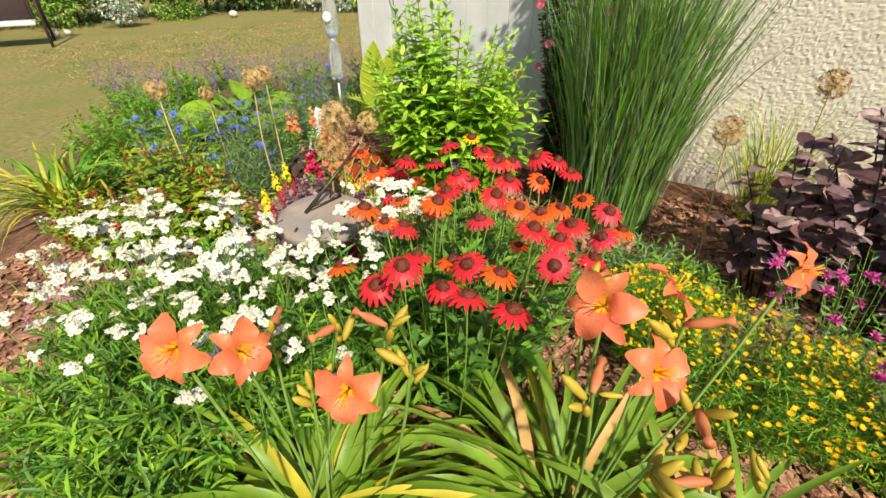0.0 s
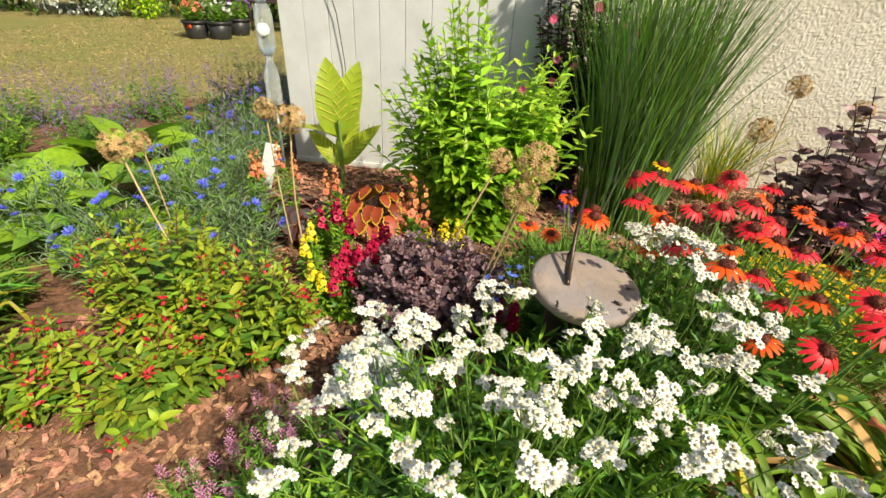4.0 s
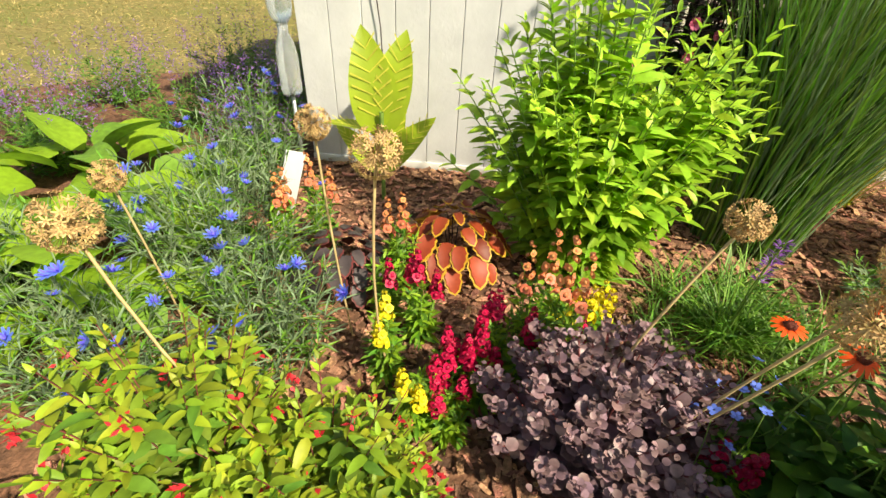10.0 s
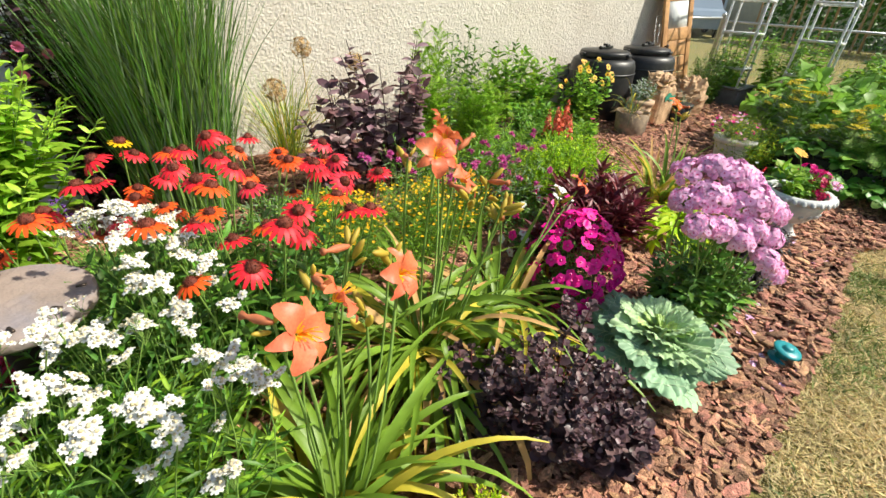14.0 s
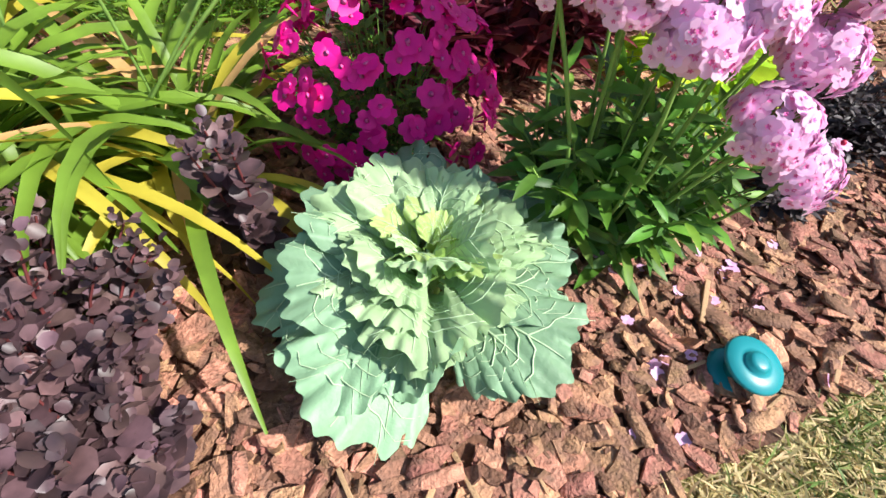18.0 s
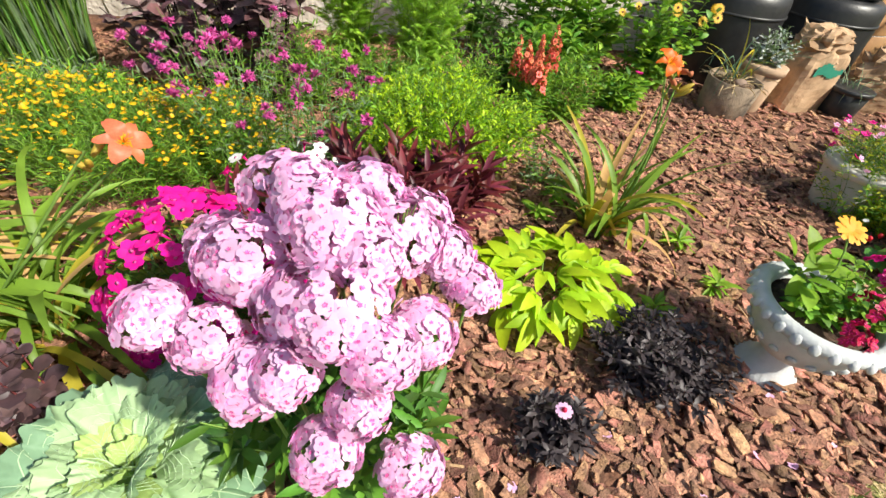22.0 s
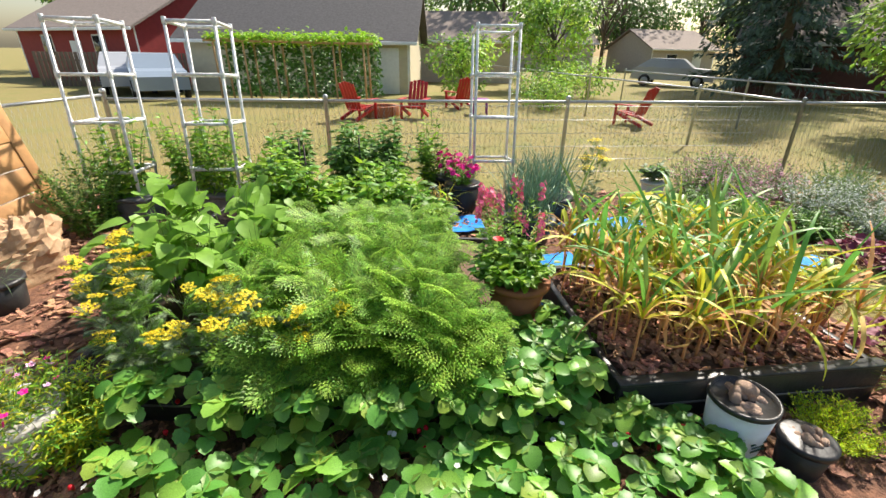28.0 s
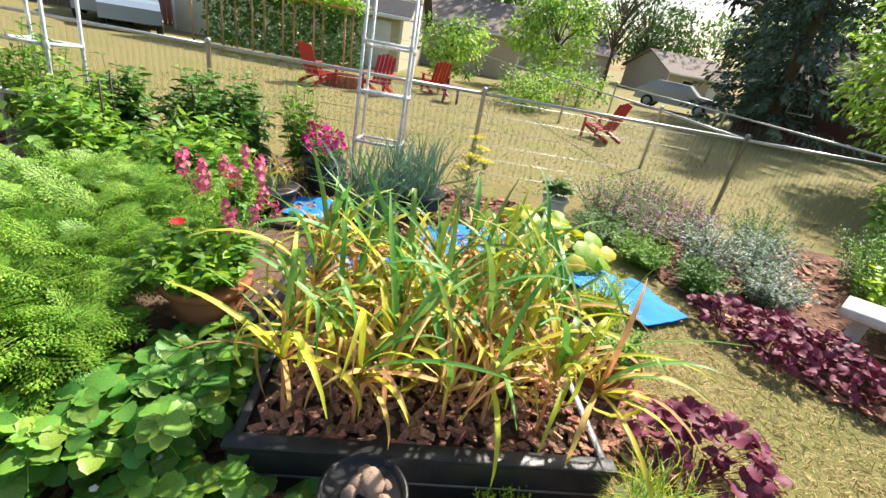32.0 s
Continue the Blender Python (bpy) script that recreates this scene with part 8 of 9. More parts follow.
# parked cars
mat("car_blue", (0.24, 0.30, 0.37), 0.3, 0.03, 3, spec=0.6, island=False)
mat("car_grey", (0.40, 0.42, 0.45), 0.3, 0.03, 3, spec=0.6, island=False)
mat("rubber", (0.02, 0.02, 0.02), 0.8, 0.1, 10, island=False)


def car(at, rz, m, label):
    th = thing("car", label, "car", at, "parked cars", rz=rz)
    prof = [(-2.2, 0.35), (-2.2, 0.8), (-1.9, 0.98), (-1.1, 1.05), (-0.5, 1.52), (1.2, 1.55), (1.95, 1.05), (2.15, 0.95), (2.2, 0.4)]
    v = [(x, y * (1 if z < 1.1 else 0.82), z) for y in (-0.88, 0.88) for x, z in prof]
    k = len(prof)
    f = [(i, i + 1, k + i + 1, k + i) for i in range(k - 1)] + [tuple(range(k)), tuple(k + i for i in range(k))[::-1], (0, k, 2 * k - 1, k - 1)]
    part("body", (v, f), m, th, smooth=False)
    for y in (-0.80, 0.80):
        s = 1 if y > 0 else -1
        part("side_window", ([(-0.85, y, 1.12), (-0.42, y * 0.93, 1.45), (0.3, y * 0.93, 1.47), (0.3, y, 1.12)], [(0, 1, 2, 3)]), "glass_dark", th)
        part("side_window", ([(0.4, y, 1.12), (0.4, y * 0.93, 1.47), (1.15, y * 0.93, 1.47), (1.6, y, 1.12)], [(0, 1, 2, 3)]), "glass_dark", th)
        for x in (-1.4, 1.4):
            w = part("wheel", lathe([(0.2, -0.1), (0.33, -0.1), (0.34, 0), (0.33, 0.1), (0.2, 0.1)], 20), "rubber", th, at=pose(x, s * 0.82, 0.34, 90, 0, 0))
            part("rim", lathe([(0.01, -0.115), (0.19, -0.112), (0.2, -0.1), (0.2, 0.1), (0.19, 0.112), (0.01, 0.115)], 16), "galv", w)
    return th


car((20.0, 11.0, 0), 36, "car_blue", "pale blue-grey parked car behind the fence")
car((21.6, 13.3, 0), 36, "car_grey", "silver-grey parked car behind the fence")
car((30.5, -13.5, 0), 60, "car_grey", "silver-grey parked car by the houses")

# red slatted chairs and fire ring on the neighbour's lawn
def adirondack(at, rz):
    th = thing("adirondack_chair", "red slatted plastic garden chair on the lawn", "chair", at, "red garden chairs", rz=rz)
    for k in range(5):
        x = -0.22 + k * 0.11
        part("back_slat", box(x - 0.048, x + 0.048, -0.01, 0.01, 0, 0.78 - 0.35 * abs(x) ** 1.2, 0.006), "red_plastic", th, at=pose(0, 0.22, 0.28, -22, 0, 0))
    for k in range(5):
        part("seat_slat", box(-0.26, 0.26, -0.3 + k * 0.105, -0.21 + k * 0.105, 0.33 - k * 0.022, 0.355 - k * 0.022, 0.005), "red_plastic", th)
    for s in (-1, 1):
        part("armrest", box(s * 0.33 - 0.07, s * 0.33 + 0.07, -0.38, 0.3, 0.52, 0.545, 0.008), "red_plastic", th)
        part("front_leg", box(s * 0.3 - 0.04, s * 0.3 + 0.04, -0.34, -0.3, 0, 0.52, 0.006), "red_plastic", th)
        part("back_leg", box(s * 0.27 - 0.03, s * 0.27 + 0.03, -0.3, 0.5, -0.03, 0.05, 0.006), "red_plastic", th, at=pose(0, 0, 0.19, -20, 0, 0))
    return th


for x, y, rz in ((14.6, 2.0, 60), (14.9, 0.5, -100), (17.6, -0.75, 120), (14.4, -5.4, 130)):
    adirondack((x, y, 0), rz)
st = thing("fire_ring", "low brick fire ring between red chairs", "fire pit", (15.3, 1.5, 0))
for k in range(12):
    part("brick", box(-0.12, 0.12, 0.38, 0.5, 0, 0.3, 0.015), "terracotta", st, at=pose(0, 0, 0, 0, 0, 30 * k))
side = thing("side_table", "small purple plastic side table", "table", (16.0, -1.4, 0))
mat("purple_plastic", (0.20, 0.02, 0.22), 0.5, 0.05, 6)
part("tabletop", box(-0.3, 0.3, -0.25, 0.25, 0.42, 0.46, 0.02), "purple_plastic", side)
for x in (-0.24, 0.24):
    for y in (-0.2, 0.2):
        part("leg", tube([(x, y, 0), (x * 0.9, y * 0.9, 0.42)], 0.025, 8), "purple_plastic", side)

# vine pergola in front of the cream garage
pg = thing("vine_pergola", "pole pergola overgrown with green vines", "pergola", (19.5, 5.15, 0))
for k in range(6):
    part("pole", tube([(0, -2.6 + k * 1.05, 0), (0.05, -2.55 + k * 1.05, 2.0)], 0.04, 8), "pale_wood", pg)
    part("pole", tube([(-0.9, -2.6 + k * 1.05, 0), (-0.85, -2.55 + k * 1.05, 1.95)], 0.035, 8), "pale_wood", pg)
for z, x in ((2.0, 0.0), (1.95, -0.9)):
    part("beam", tube([(x, -2.9, z), (x, 3.0, z + 0.05)], 0.04, 8), "pale_wood", pg)
for k in range(12):
    part("cross_pole", tube([(-1.1, -2.7 + k * 0.5, 2.06), (0.4, -2.7 + k * 0.5, 2.06)], 0.02, 6), "pale_wood", pg)
n = 2600
p = np.c_[rng.uniform(-1.1, 0.6, n), rng.uniform(-2.9, 3.0, n), 2.1 + rng.normal(0, 0.1, n)]
q = np.c_[rng.uniform(0.0, 0.7, n), rng.uniform(-2.9, 2.9, n), rng.uniform(0.15, 2.0, n)]
# one vine: sunlit top coloured lime, shaded side below it coloured deep green
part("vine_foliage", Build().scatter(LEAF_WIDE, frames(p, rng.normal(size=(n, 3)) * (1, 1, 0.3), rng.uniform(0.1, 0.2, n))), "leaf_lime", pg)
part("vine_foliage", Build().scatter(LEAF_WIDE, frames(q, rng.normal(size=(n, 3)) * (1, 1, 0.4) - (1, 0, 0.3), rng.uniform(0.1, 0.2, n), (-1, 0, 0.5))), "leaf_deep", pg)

# ================= trees =================
mat("tree_leaf", (0.19, 0.34, 0.06), 0.55, 0.28, 3, thin=0.38, hue=0.025)
mat("tree_leaf_light", (0.38, 0.57, 0.085), 0.55, 0.25, 3, thin=0.42, hue=0.025)
mat("tree_leaf_dark", (0.09, 0.18, 0.04), 0.55, 0.28, 3, thin=0.2, hue=0.02)
mat("tree_leaf_bronze", (0.025, 0.018, 0.022), 0.55, 0.28, 3, thin=0.1)
mat("needle", (0.085, 0.135, 0.095), 0.7, 0.25, 3, hue=0.02)
mat("tree_bark", (0.11, 0.085, 0.065), 0.9, 0.25, 6, 0.8, 12)


def tree(at, h, r, label, lm=("tree_leaf", "tree_leaf_dark"), n=5000, size=0.2, low=0.25, squash=1.0, clumps=34, name="tree", trunk=None, stem=0.02):
    """Trunk, limbs and a crown of leaf clumps with gaps."""
    th = thing(name, label, "tree" if name == "tree" else "shrub", at, "trees and shrubs around")
    tr = trunk or h * stem
    part("trunk", tube([(0, 0, 0), (0.02 * h, 0, h * 0.3), (0, 0.02 * h, h * 0.75)], [tr, tr * 0.75, tr * 0.25], 10), "tree_bark", th)
    d = rng.normal(size=(clumps, 3))
    d /= np.linalg.norm(d, axis=1)[:, None]
    q = rng.uniform(0.35, 1.0, clumps) ** 0.5
    c = d * q[:, None] * (r * 0.8, r * 0.8, h * (1 - low) * 0.5 * 0.9) + (0, 0, h * (low + (1 - low) * 0.5))
    limbs = Build()
    for k in range(0, clumps, 2):
        b = np.array([0, 0, max(0.1 * h, min(h * 0.7, c[k][2] * 0.6))])
        limbs.add(*tube([b, (b + c[k]) / 2 + (0, 0, 0.05 * h), c[k]], [tr * 0.4, tr * 0.25, tr * 0.08], 5, False))
    part("branch_frame", limbs, "tree_bark", th)
    per = n // clumps
    for j, m in enumerate(lm):
        b = Build()
        for k in range(j, clumps, len(lm)):
            rr = r * rng.uniform(0.22, 0.42)
            g = rng.normal(size=(per, 3))
            g /= np.linalg.norm(g, axis=1)[:, None]
            g *= (rr * rng.uniform(0.4, 1.0, per) ** 0.4)[:, None]
            p = c[k] + g * (1, 1, 0.7)
            p[:, 2] = np.maximum(p[:, 2], 0.05)
            b.scatter(leaf(2, 0.6, 0.4, 0.1, 0.2), frames(p, g + rng.normal(0, 0.3, g.shape) * rr - (0, 0, 0.3 * rr), size * rng.uniform(0.7, 1.3, per)))
        part("crown", b, m, th)
    return th


def spruce(at, h, r, label):
    th = thing("spruce", label, "tree", at, "trees and shrubs around")
    part("trunk", tube([(0, 0, 0), (0, 0, h)], [h * 0.02, 0.02], 8), "tree_bark", th)
    b = Build()
    for lev in np.linspace(0.1, 0.97, 30):
        L = r * (1 - lev) ** 0.8
        for k in range(8):
            a = rng.uniform(0, 6.28)
            m = max(4, int(26 * (1 - lev)) + 4)
            s = np.linspace(0.1, 1, m)
            p = np.c_[np.cos(a) * L * s, np.sin(a) * L * s, lev * h - 0.35 * L * s + 0.12 * L * s * s]
            p = np.repeat(p, 3, 0) + rng.normal(0, 0.06, (3 * m, 3))
            way = np.c_[np.full(3 * m, np.cos(a)), np.full(3 * m, np.sin(a)), np.full(3 * m, -0.5)] + rng.normal(0, 0.5, (3 * m, 3))
            b.scatter(leaf(2, 0.34, 0.4, 0, 0.1), frames(p, way, rng.uniform(0.22, 0.38, 3 * m)))
    part("needle_canopy", b, "needle", th)


spruce((21.9, -13.8, 0), 13, 3.6, "tall blue-green spruce beyond the lawn")
tree((27.5, -17.3, 0), 11, 5.0, "broad dark bronze-leaved tree behind the spruce", ("tree_leaf_bronze", "tree_leaf_dark"), 5200, 0.35, 0.25)
tree((12.2, -12.3, 0), 6.0, 3.0, "large leafy tree drooping over the corner", ("tree_leaf_light", "tree_leaf"), 15000, 0.18, 0.16, clumps=84)
tree((8.3, -12.5, 0), 6.0, 3.1, "large leafy tree beside the bench border", ("tree_leaf", "tree_leaf_light"), 11000, 0.12, 0.05, clumps=60)
tree((13.8, -13.8, 0), 7.4, 3.4, "leafy green boundary tree behind the lawn", ("tree_leaf", "tree_leaf_light"), 9000, 0.14, 0.1, clumps=60)
for x, y, h, r in ((8.6, -8.9, 1.6, 1.2), (9.4, -10.5, 2.3, 1.7), (7.4, -9.2, 1.7, 1.4), (9.8, -11.6, 2.0, 1.5)):
    tree((x, y, 0), h, r, "leafy green undergrowth below the boundary trees", ("tree_leaf_light", "tree_leaf"), 3200, 0.12, 0.0, name="shrub", clumps=36)
tree((25.6, -5.4, 0), 4.6, 2.4, "rounded grey-green willow beyond the lawn", ("tree_leaf", "tree_leaf_light"), 4200, 0.2, 0.1)
tree((21.5, -0.9, 0), 2.6, 1.6, "leafy shrub beside the cream garage", ("tree_leaf", "tree_leaf_light"), 2600, 0.16, 0.05, name="shrub")
tree((19, -4.0, 0), 1.4, 1.3, "low green garden shrub", ("tree_leaf_light", "tree_leaf"), 1500, 0.12, 0.05, name="shrub")
tree((22, -6.2, 0), 1.5, 1.5, "low green garden shrub", ("tree_leaf_light", "tree_leaf"), 1500, 0.12, 0.05, name="shrub")
tree((17.5, -3.6, 0), 1.0, 1.0, "low green garden shrub", ("tree_leaf_light", "tree_leaf"), 1000, 0.1, 0.05, name="shrub")
for x, y, h, r, l in ((33, 6, 9, 4, ("tree_leaf", "tree_leaf_dark")), (38, -4, 10, 4.5, ("tree_leaf_dark", "tree_leaf")), (46, -28, 11, 5, ("tree_leaf", "tree_leaf_dark")), (46, 5, 12, 5, ("tree_leaf_dark", "tree_leaf")), (40, 26, 11, 5, ("tree_leaf", "tree_leaf_dark")),
                      (33, -26, 9, 5, ("tree_leaf", "tree_leaf_light")), (20, -22, 8, 4, ("tree_leaf", "tree_leaf_light")), (60, -20, 12, 6, ("tree_leaf_dark",)), (58, -13, 8, 5, ("tree_leaf", "tree_leaf_dark")), (64, -31, 10, 6, ("tree_leaf_dark", "tree_leaf")), (56, -37, 10, 6, ("tree_leaf", "tree_leaf_dark")), (66, -24, 9, 6, ("tree_leaf_dark",)), (66, 0, 13, 7, ("tree_leaf_dark",)), (60, 18, 12, 6, ("tree_leaf_dark",))):
    tree((x, y, 0), h, r, "full green tree in the neighbourhood", l, 2600, 0.45, 0.2)
ut = thing("utility_pole", "thin dark utility pole in the distance", "pole", (40, -1.6, 0))
part("pole", tube([(0, 0, 0), (0, 0, 9)], 0.12, 8), "old_wood", ut)
bt = thing("bare_tree", "bare branching tree against the pale sky", "tree", (30, -9.0, 0))
lb = Build()
for k in range(26):
    a, L = rng.uniform(0, 6.28), rng.uniform(1.5, 3)
    z = rng.uniform(2, 4.5)
    e = np.array([math.cos(a) * L * 0.7, math.sin(a) * L * 0.7, z + L])
    lb.add(*tube([(0, 0, z), e * (0.5, 0.5, 1) - (0, 0, L * 0.35), e], [0.05, 0.03, 0.008], 5, False))
    for j in range(4):
        lb.add(*tube([e * (0.6, 0.6, 1) - (0, 0, L * 0.3), e + rng.normal(0, 0.5, 3)], [0.015, 0.004], 4, False))
part("branch_frame", lb, "tree_bark", bt)
part("trunk", tube([(0, 0, 0), (0, 0, 4.8)], [0.14, 0.05], 8), "tree_bark", bt)

# hedge, pots and swing seat at the end of the left lawn
for x, y, h, r, l, lab in ((-7.0, 14.2, 2.4, 1.8, ("tree_leaf_dark", "tree_leaf"), "dense green boundary shrub"), (-10, 14.6, 2.6, 2.0, ("tree_leaf_dark", "tree_leaf"), "dense green boundary shrub"), (-12.8, 14.8, 2.4, 2.0, ("tree_leaf_dark",), "dense dark green boundary shrub"),
                           (-17.6, 13.2, 2.6, 2.2, ("tree_leaf_dark", "tree_leaf"), "dense green boundary shrub"), (-19.4, 10.4, 2.6, 2.2, ("tree_leaf_dark",), "dense dark green boundary shrub"), (-19.9, 7.4, 2.8, 2.2, ("tree_leaf_dark", "tree_leaf"), "dense green boundary shrub"),
                           (-19.8, 4.2, 2.8, 2.4, ("tree_leaf_dark",), "dense dark green boundary shrub"), (-3.5, 14.8, 2.6, 2.0, ("tree_leaf_dark", "tree_leaf"), "dense green boundary shrub"), (-21, 0, 3, 2.6, ("tree_leaf_dark", "tree_leaf"), "dense green boundary shrub")):
    tree((x, y, 0), h, r, lab, l, 2600, 0.17, 0.02, name="shrub", clumps=40, stem=0.03)
for x, y in ((-18.4, 9.0), (-18.8, 5.8), (-18.6, 11.8), (-15.8, 14.6), (-8.6, 15.0), (-11.4, 15.2), (-5.2, 15.0), (-19.2, 2.2)):
    tree((x, y, 0), 2.6, 1.9, "dense dark green boundary shrub", ("tree_leaf_dark", "leaf_deep"), 2400, 0.17, 0.02, name="shrub", clumps=36, stem=0.03)
tree((-15.0, 12.7, 0), 1.6, 1.3, "blue-green broad-leaved shrub at the lawn's end", ("leaf_grey", "leaf_silver"), 1800, 0.14, 0.02, name="shrub")
tree((-16.5, 6.1, 0), 1.0, 0.6, "white-flowering shrub at the lawn's end", ("white_petal", "leaf_grey"), 1500, 0.08, 0.05, name="shrub")
tree((-17.2, 8.0, 0), 0.9, 0.9, "low green shrub at the lawn's end", ("tree_leaf_light", "tree_leaf"), 900, 0.1, 0.02, name="shrub")
tree((-17.6, 4.9, 0), 0.9, 0.9, "low green shrub at the lawn's end", ("tree_leaf_light", "tree_leaf"), 900, 0.1, 0.02, name="shrub")
tree((-13.6, 13.3, 0), 0.8, 0.8, "lime-green shrub at the lawn's end", ("leaf_chart", "leaf_lime"), 900, 0.1, 0.02, name="shrub")
for x, y, c in ((-9.8, 10.2, "coral"), (-9.3, 10.35, "white_petal"), (-9.3, 11.2, "violet_petal")):
    pot((x, y, 0), 0.22, 0.28, 0.38, "black_plastic", "black nursery pot of flowering plants")
    th, tips = bush("potted_flowers", "leafy potted flowers on the lawn's edge", "flowers", (x, y, 0.33), 0.38, 0.38, 0.55, 46, 14, LEAF, 0.11, ["leaf_mid", "leaf_lime"], "stem_green", 0.35, 0.6, 0.1, 0.4, 0.3, 0.004, "potted flowers")
    part("bloom_scatter", Build().scatter(star(6, 0.05, 0.04, 0.01, 0, 0.01), up_frames(tips[:30], 1, 0.5)), c, th)
part("plant_tag", box(-0.05, 0.05, -0.27, -0.262, 0.2, 0.3), "cone_orange", bpy.data.objects["potted_flowers"], "small orange tag", at=pose(0.02, 0, -0.31))
fu = thing("garden_table", "dark metal patio table set by the hedge", "table", (-8.9, 12.4, 0))
part("tabletop", box(-0.6, 0.6, -0.45, 0.45, 0.7, 0.73, 0.01), "stem_dark", fu)
for x in (-0.5, 0.5):
    for y in (-0.38, 0.38):
        part("leg", tube([(x, y, 0), (x, y, 0.7)], 0.02, 6), "stem_dark", fu)
for k in range(9):
    part("slat", box(-0.55 + k * 0.13, -0.5 + k * 0.13, 0.44, 0.46, 0.74, 1.3), "stem_dark", fu)
sw = thing("swing_seat", "black metal swing seat with a pale cushion", "bench", (-14.9, 2.9, 0), rz=70)
for x in (-0.9, 0.9):
    part("leg", tube([(x, -0.6, 0), (x, 0, 1.7)], 0.03, 8), "stem_dark", sw)
    part("leg", tube([(x, 0.6, 0), (x, 0, 1.7)], 0.03, 8), "stem_dark", sw)
part("top_bar", tube([(-1.0, 0, 1.7), (1.0, 0, 1.7)], 0.03, 8), "stem_dark", sw)
part("seat", box(-0.75, 0.75, -0.3, 0.25, 0.42, 0.5, 0.02), "curtain", sw, "pale seat cushion")
part("backrest", box(-0.75, 0.75, 0.22, 0.28, 0.51, 1.05, 0.02), "stem_dark", sw)
for x in (-0.7, 0.7):
    part("hanger", tube([(x, -0.05, 0.5), (x, 0, 1.7)], 0.01, 5), "stem_dark", sw)
for x, y, s in ((-15.6, 4.1, 0.14), (-16.3, 9.5, 0.14), (-15.9, 4.5, 0.1)):
    ob = solid("white_stone", Build().add(np.array(sphere(1, 12, 8)[0]) * (s, s, s * 0.8) + (0, 0, s * 0.75), sphere(1, 12, 8)[1]), "concrete", "rounded pale stone at the lawn's edge", "stone", "pale stones", at=pose(x, y, 0))

# ================= bark chips and grass =================
def chip_template(seed):
    """A flat shard of bark: two long torn sides, ragged ends, a slightly curled face."""
    r2 = np.random.default_rng(seed)
    asp = r2.uniform(0.22, 0.62)
    xs = np.array([-1.0, -0.35, 0.4, 1.0]) + r2.uniform(-0.16, 0.16, 4)
    up = np.c_[xs, asp * np.array([r2.uniform(0.35, 0.95), r2.uniform(0.75, 1.1), r2.uniform(0.7, 1.1), r2.uniform(0.15, 0.9)])]
    lo = np.c_[xs[::-1] + r2.uniform(-0.2, 0.2, 4), -asp * np.array([r2.uniform(0.15, 0.9), r2.uniform(0.75, 1.1), r2.uniform(0.7, 1.1), r2.uniform(0.35, 0.95)])]
    ring = np.r_[up, lo][::-1]
    curl, tip = r2.normal(0, 0.09), r2.normal(0, 0.07)
    z = 0.12 + curl * ring[:, 0] ** 2 + tip * ring[:, 0] + 0.025 * r2.normal(size=8)
    top, bot = np.c_[ring * 0.96, z], np.c_[ring, z - 0.13]
    f = [(0, 1, 6, 7), (1, 2, 5, 6), (2, 3, 4, 5)] + [(i, 8 + i, 8 + (i + 1) % 8, (i + 1) % 8) for i in range(8)]
    return np.r_[top, bot], f


CHIPS = [chip_template(k) for k in range(9)]


def chip_places(n, box4, poly):
    p = np.c_[rng.uniform(box4[0], box4[1], n), rng.uniform(box4[2], box4[3], n)]
    p = p[inside(poly, p)]
    return np.c_[p, 0.013 + rng.uniform(0.0, 0.022, len(p))]


def strew(name, pts, size, m, parent, label=""):
    b = Build()
    d = np.c_[rng.normal(size=(len(pts), 2)), np.zeros(len(pts))]
    s = rng.uniform(*size, len(pts)) * rng.choice([0.45, 0.7, 1, 1.2, 1.6], len(pts))
    M = frames(pts, d, s, roll=0.3)
    k = rng.integers(0, 9, len(pts))
    for j in range(9):
        b.scatter(CHIPS[j], M[k == j])
    return tagged(part(name, b, m, parent, label, smooth=False), kind="stuff")


bed_ob = bpy.data.objects["bark_bed"]
near = chip_places(36000, (-0.9, 3.4, -0.6, 3.7), BED)
strew("chip_layer", near, (0.015, 0.036), "chip", bed_ob, "loose reddish bark chips")
strew("chip_layer", chip_places(15000, (-4.4, -0.9, -0.6, 3.5), BED), (0.013, 0.03), "chip", bed_ob, "loose reddish bark chips")
strew("chip_layer", chip_places(12000, (3.4, 8, -3.5, 3.9), BED), (0.02, 0.042), "chip", bed_ob, "loose reddish bark chips")
strew("chip_layer", chip_places(3000, (3, 8, -8, -3.5), BENCH_BED), (0.025, 0.045), "chip", bpy.data.objects["bark_bed.001"], "loose reddish bark chips")
chip_meshes = [Build().add(*CHIPS[k]).mesh("bark_chip", mats_of("chip_one")) for k in range(9)]
wood_mesh = Build().add(*box(-1, 1, -0.09, 0.09, -0.03, 0.05, 0.02)).mesh("wood_splinter", mats_of("pale_wood"))
pts = chip_places(900, (-0.4, 2.6, -0.55, 0.4), BED)[:300]
for i, q in enumerate(pts):
    s = rng.uniform(0.024, 0.048)
    part("bark_chip", chip_meshes[i % 9], None, bed_ob, at=Matrix.Translation(q + (0, 0, 0.012)) @ pose(0, 0, 0, rng.normal(0, 14), rng.normal(0, 14), rng.uniform(0, 360)) @ Matrix.Diagonal((s, s, s, 1)))
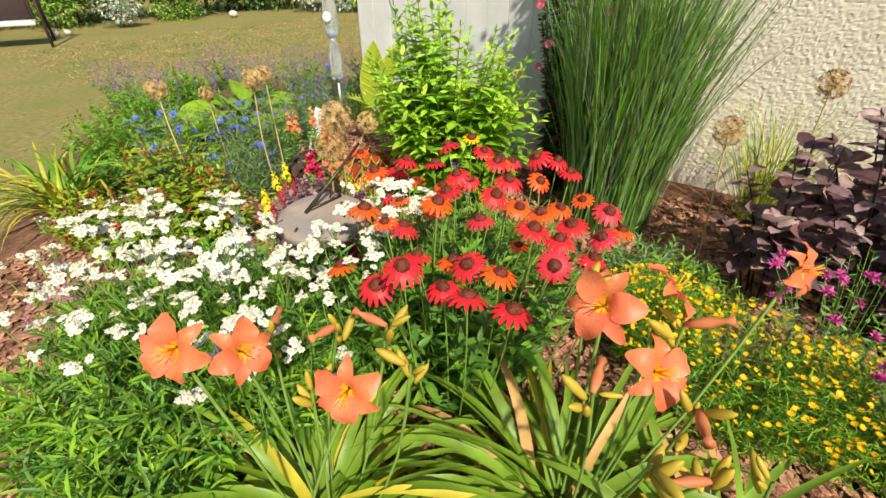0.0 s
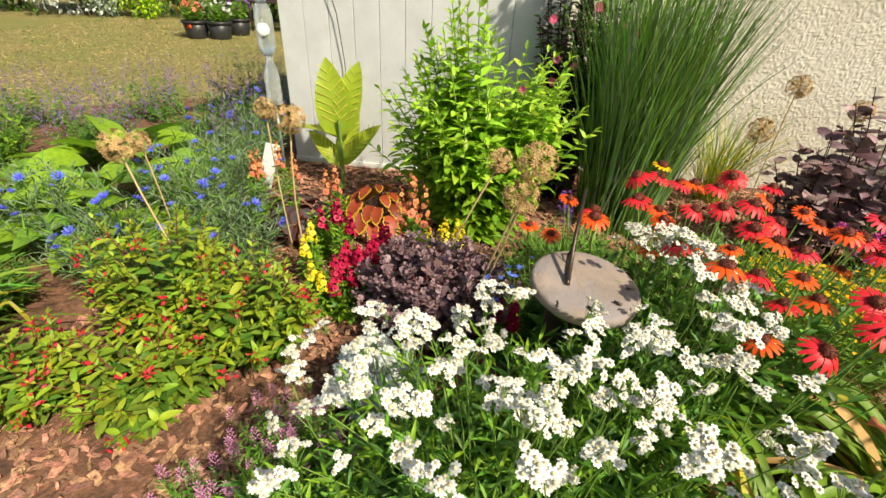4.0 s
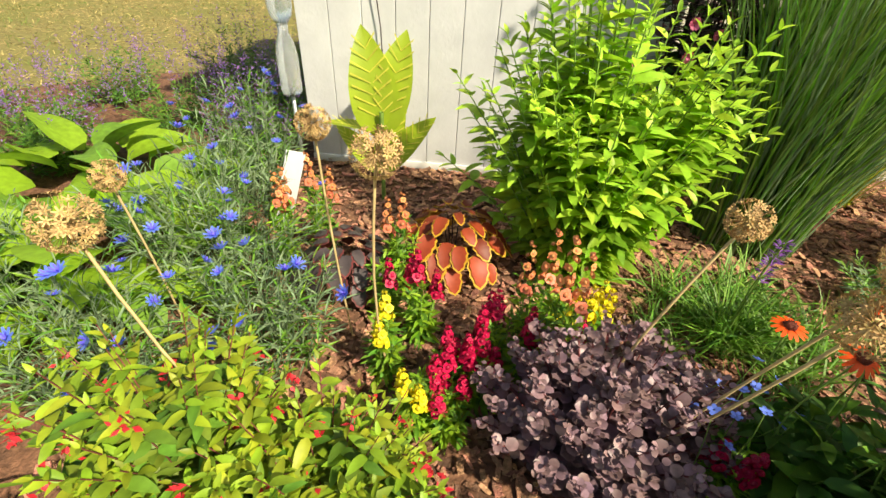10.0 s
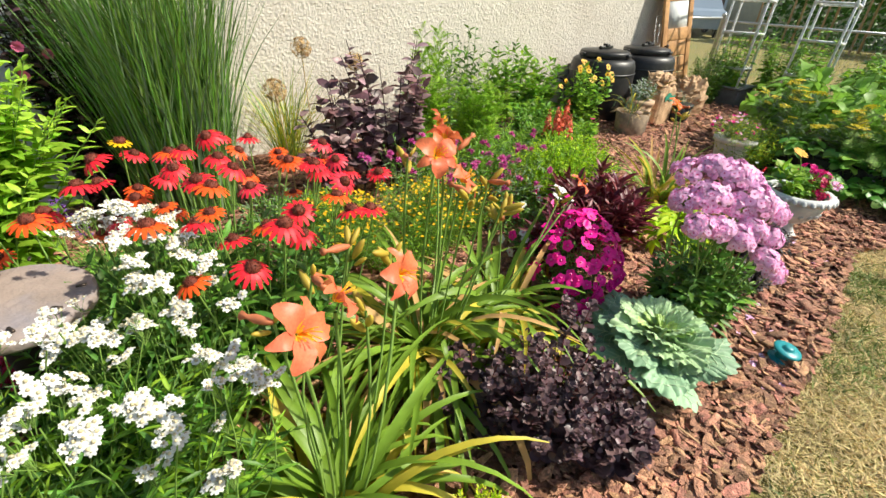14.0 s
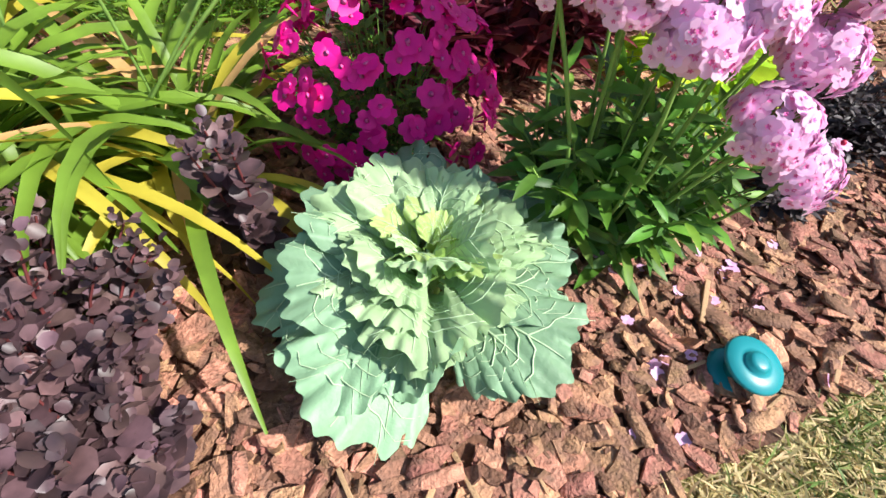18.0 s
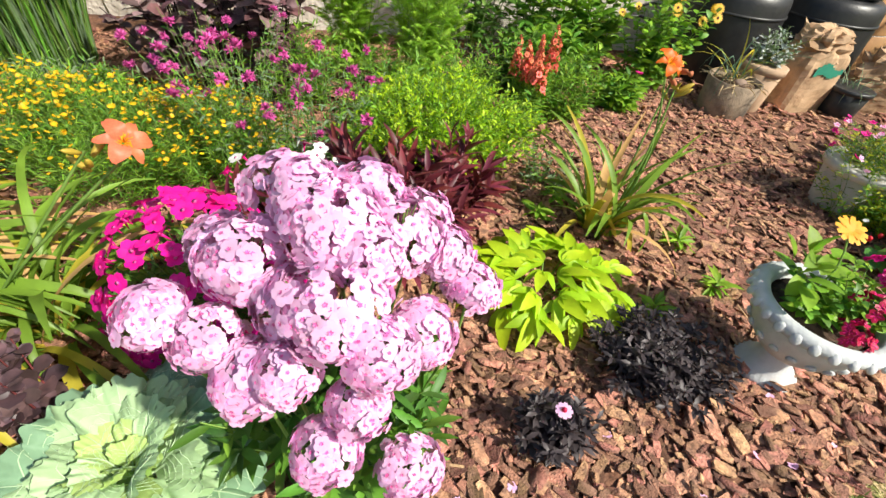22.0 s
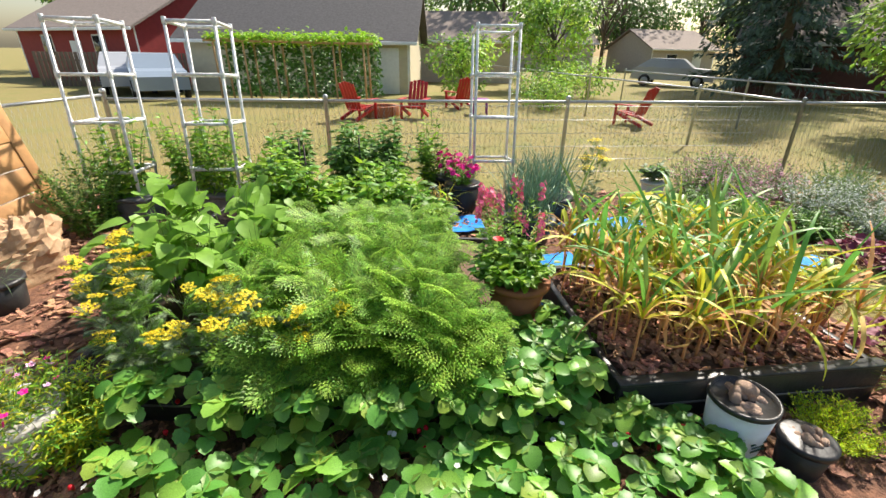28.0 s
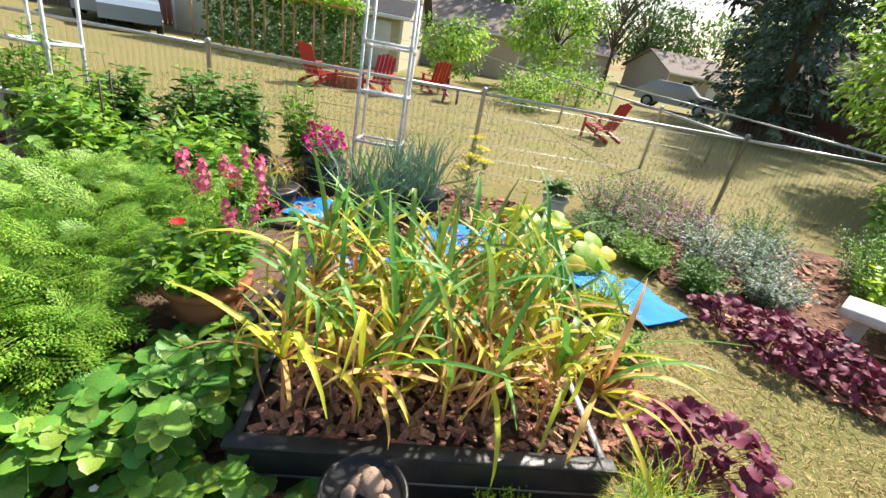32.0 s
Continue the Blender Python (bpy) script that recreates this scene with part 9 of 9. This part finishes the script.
for i in range(60):
    x, y = (rng.uniform(-0.3, 1.2), rng.uniform(-0.45, 0.1)) if i < 22 else (rng.uniform(1.5, 3.2), rng.uniform(0.2, 2.6))
    s = rng.uniform(0.03, 0.075)
    part("wood_splinter", wood_mesh, None, bed_ob, at=pose(x, y, 0.04, rng.normal(0, 8), rng.normal(0, 8), rng.uniform(0, 180)) @ Matrix.Diagonal((s, s, s, 1)))

mat("lawn_green", (0.16, 0.22, 0.05), 0.6, 0.3, 3, thin=0.2, hue=0.03)
mat("lawn_straw", (0.47, 0.365, 0.15), 0.7, 0.2, 3, thin=0.2, hue=0.02)
mat("lawn_dry", (0.62, 0.50, 0.25), 0.7, 0.2, 3, thin=0.25, hue=0.02)
BLADE = (np.array([(-0.05, 0, 0), (0.05, 0, 0), (-0.04, 0.55, 0.0), (0.04, 0.55, 0.0), (0, 1, -0.16)]), [(0, 1, 3, 2), (2, 3, 4)])


def lawn(n, box4, size, green, width=0.8, straw="lawn_straw"):
    p = np.c_[rng.uniform(box4[0], box4[1], n), rng.uniform(box4[2], box4[3], n)]
    p = p[~inside(BED, p) & ~inside(BENCH_BED, p)]
    g = np.array([noise.noise((x * 1.4, y * 1.4, 7.0)) + 0.5 * noise.noise((x * 5, y * 5, 2.0)) for x, y in p]) + rng.normal(0, 0.25, len(p))
    sel = g > (0.45 - green)
    for part_p, m in ((p[sel], "lawn_green"), (p[~sel], straw)):
        d = np.c_[rng.normal(size=(len(part_p), 2)) * 0.75, np.full(len(part_p), 0.55)]
        if m == straw:
            d[:, 2] = rng.uniform(0.05, 0.45, len(part_p))
        b = Build().scatter(BLADE, frames(np.c_[part_p, np.zeros(len(part_p))], d, rng.uniform(*size, len(part_p)), roll=0.6, wide=width))
        solid("grass", b, m, "short dry mown grass blades" if m == straw else "short green mown grass blades", "grass", kind="stuff")


lawn(48000, (-0.2, 2.9, -1.15, 0.1), (0.03, 0.075), 0.12, 0.8, "lawn_dry")
lawn(36000, (3.0, 6.2, -6.5, -2.9), (0.03, 0.065), -0.05, 1.0)
lawn(26000, (-14, -4.0, 2.5, 13), (0.04, 0.085), 0.12, 1.3)
lawn(16000, (8.3, 20, -8, 4.5), (0.05, 0.1), 0.2, 1.4)
lawn(4000, (-6, -0.6, -1.5, 1.5), (0.03, 0.06), 0.3)
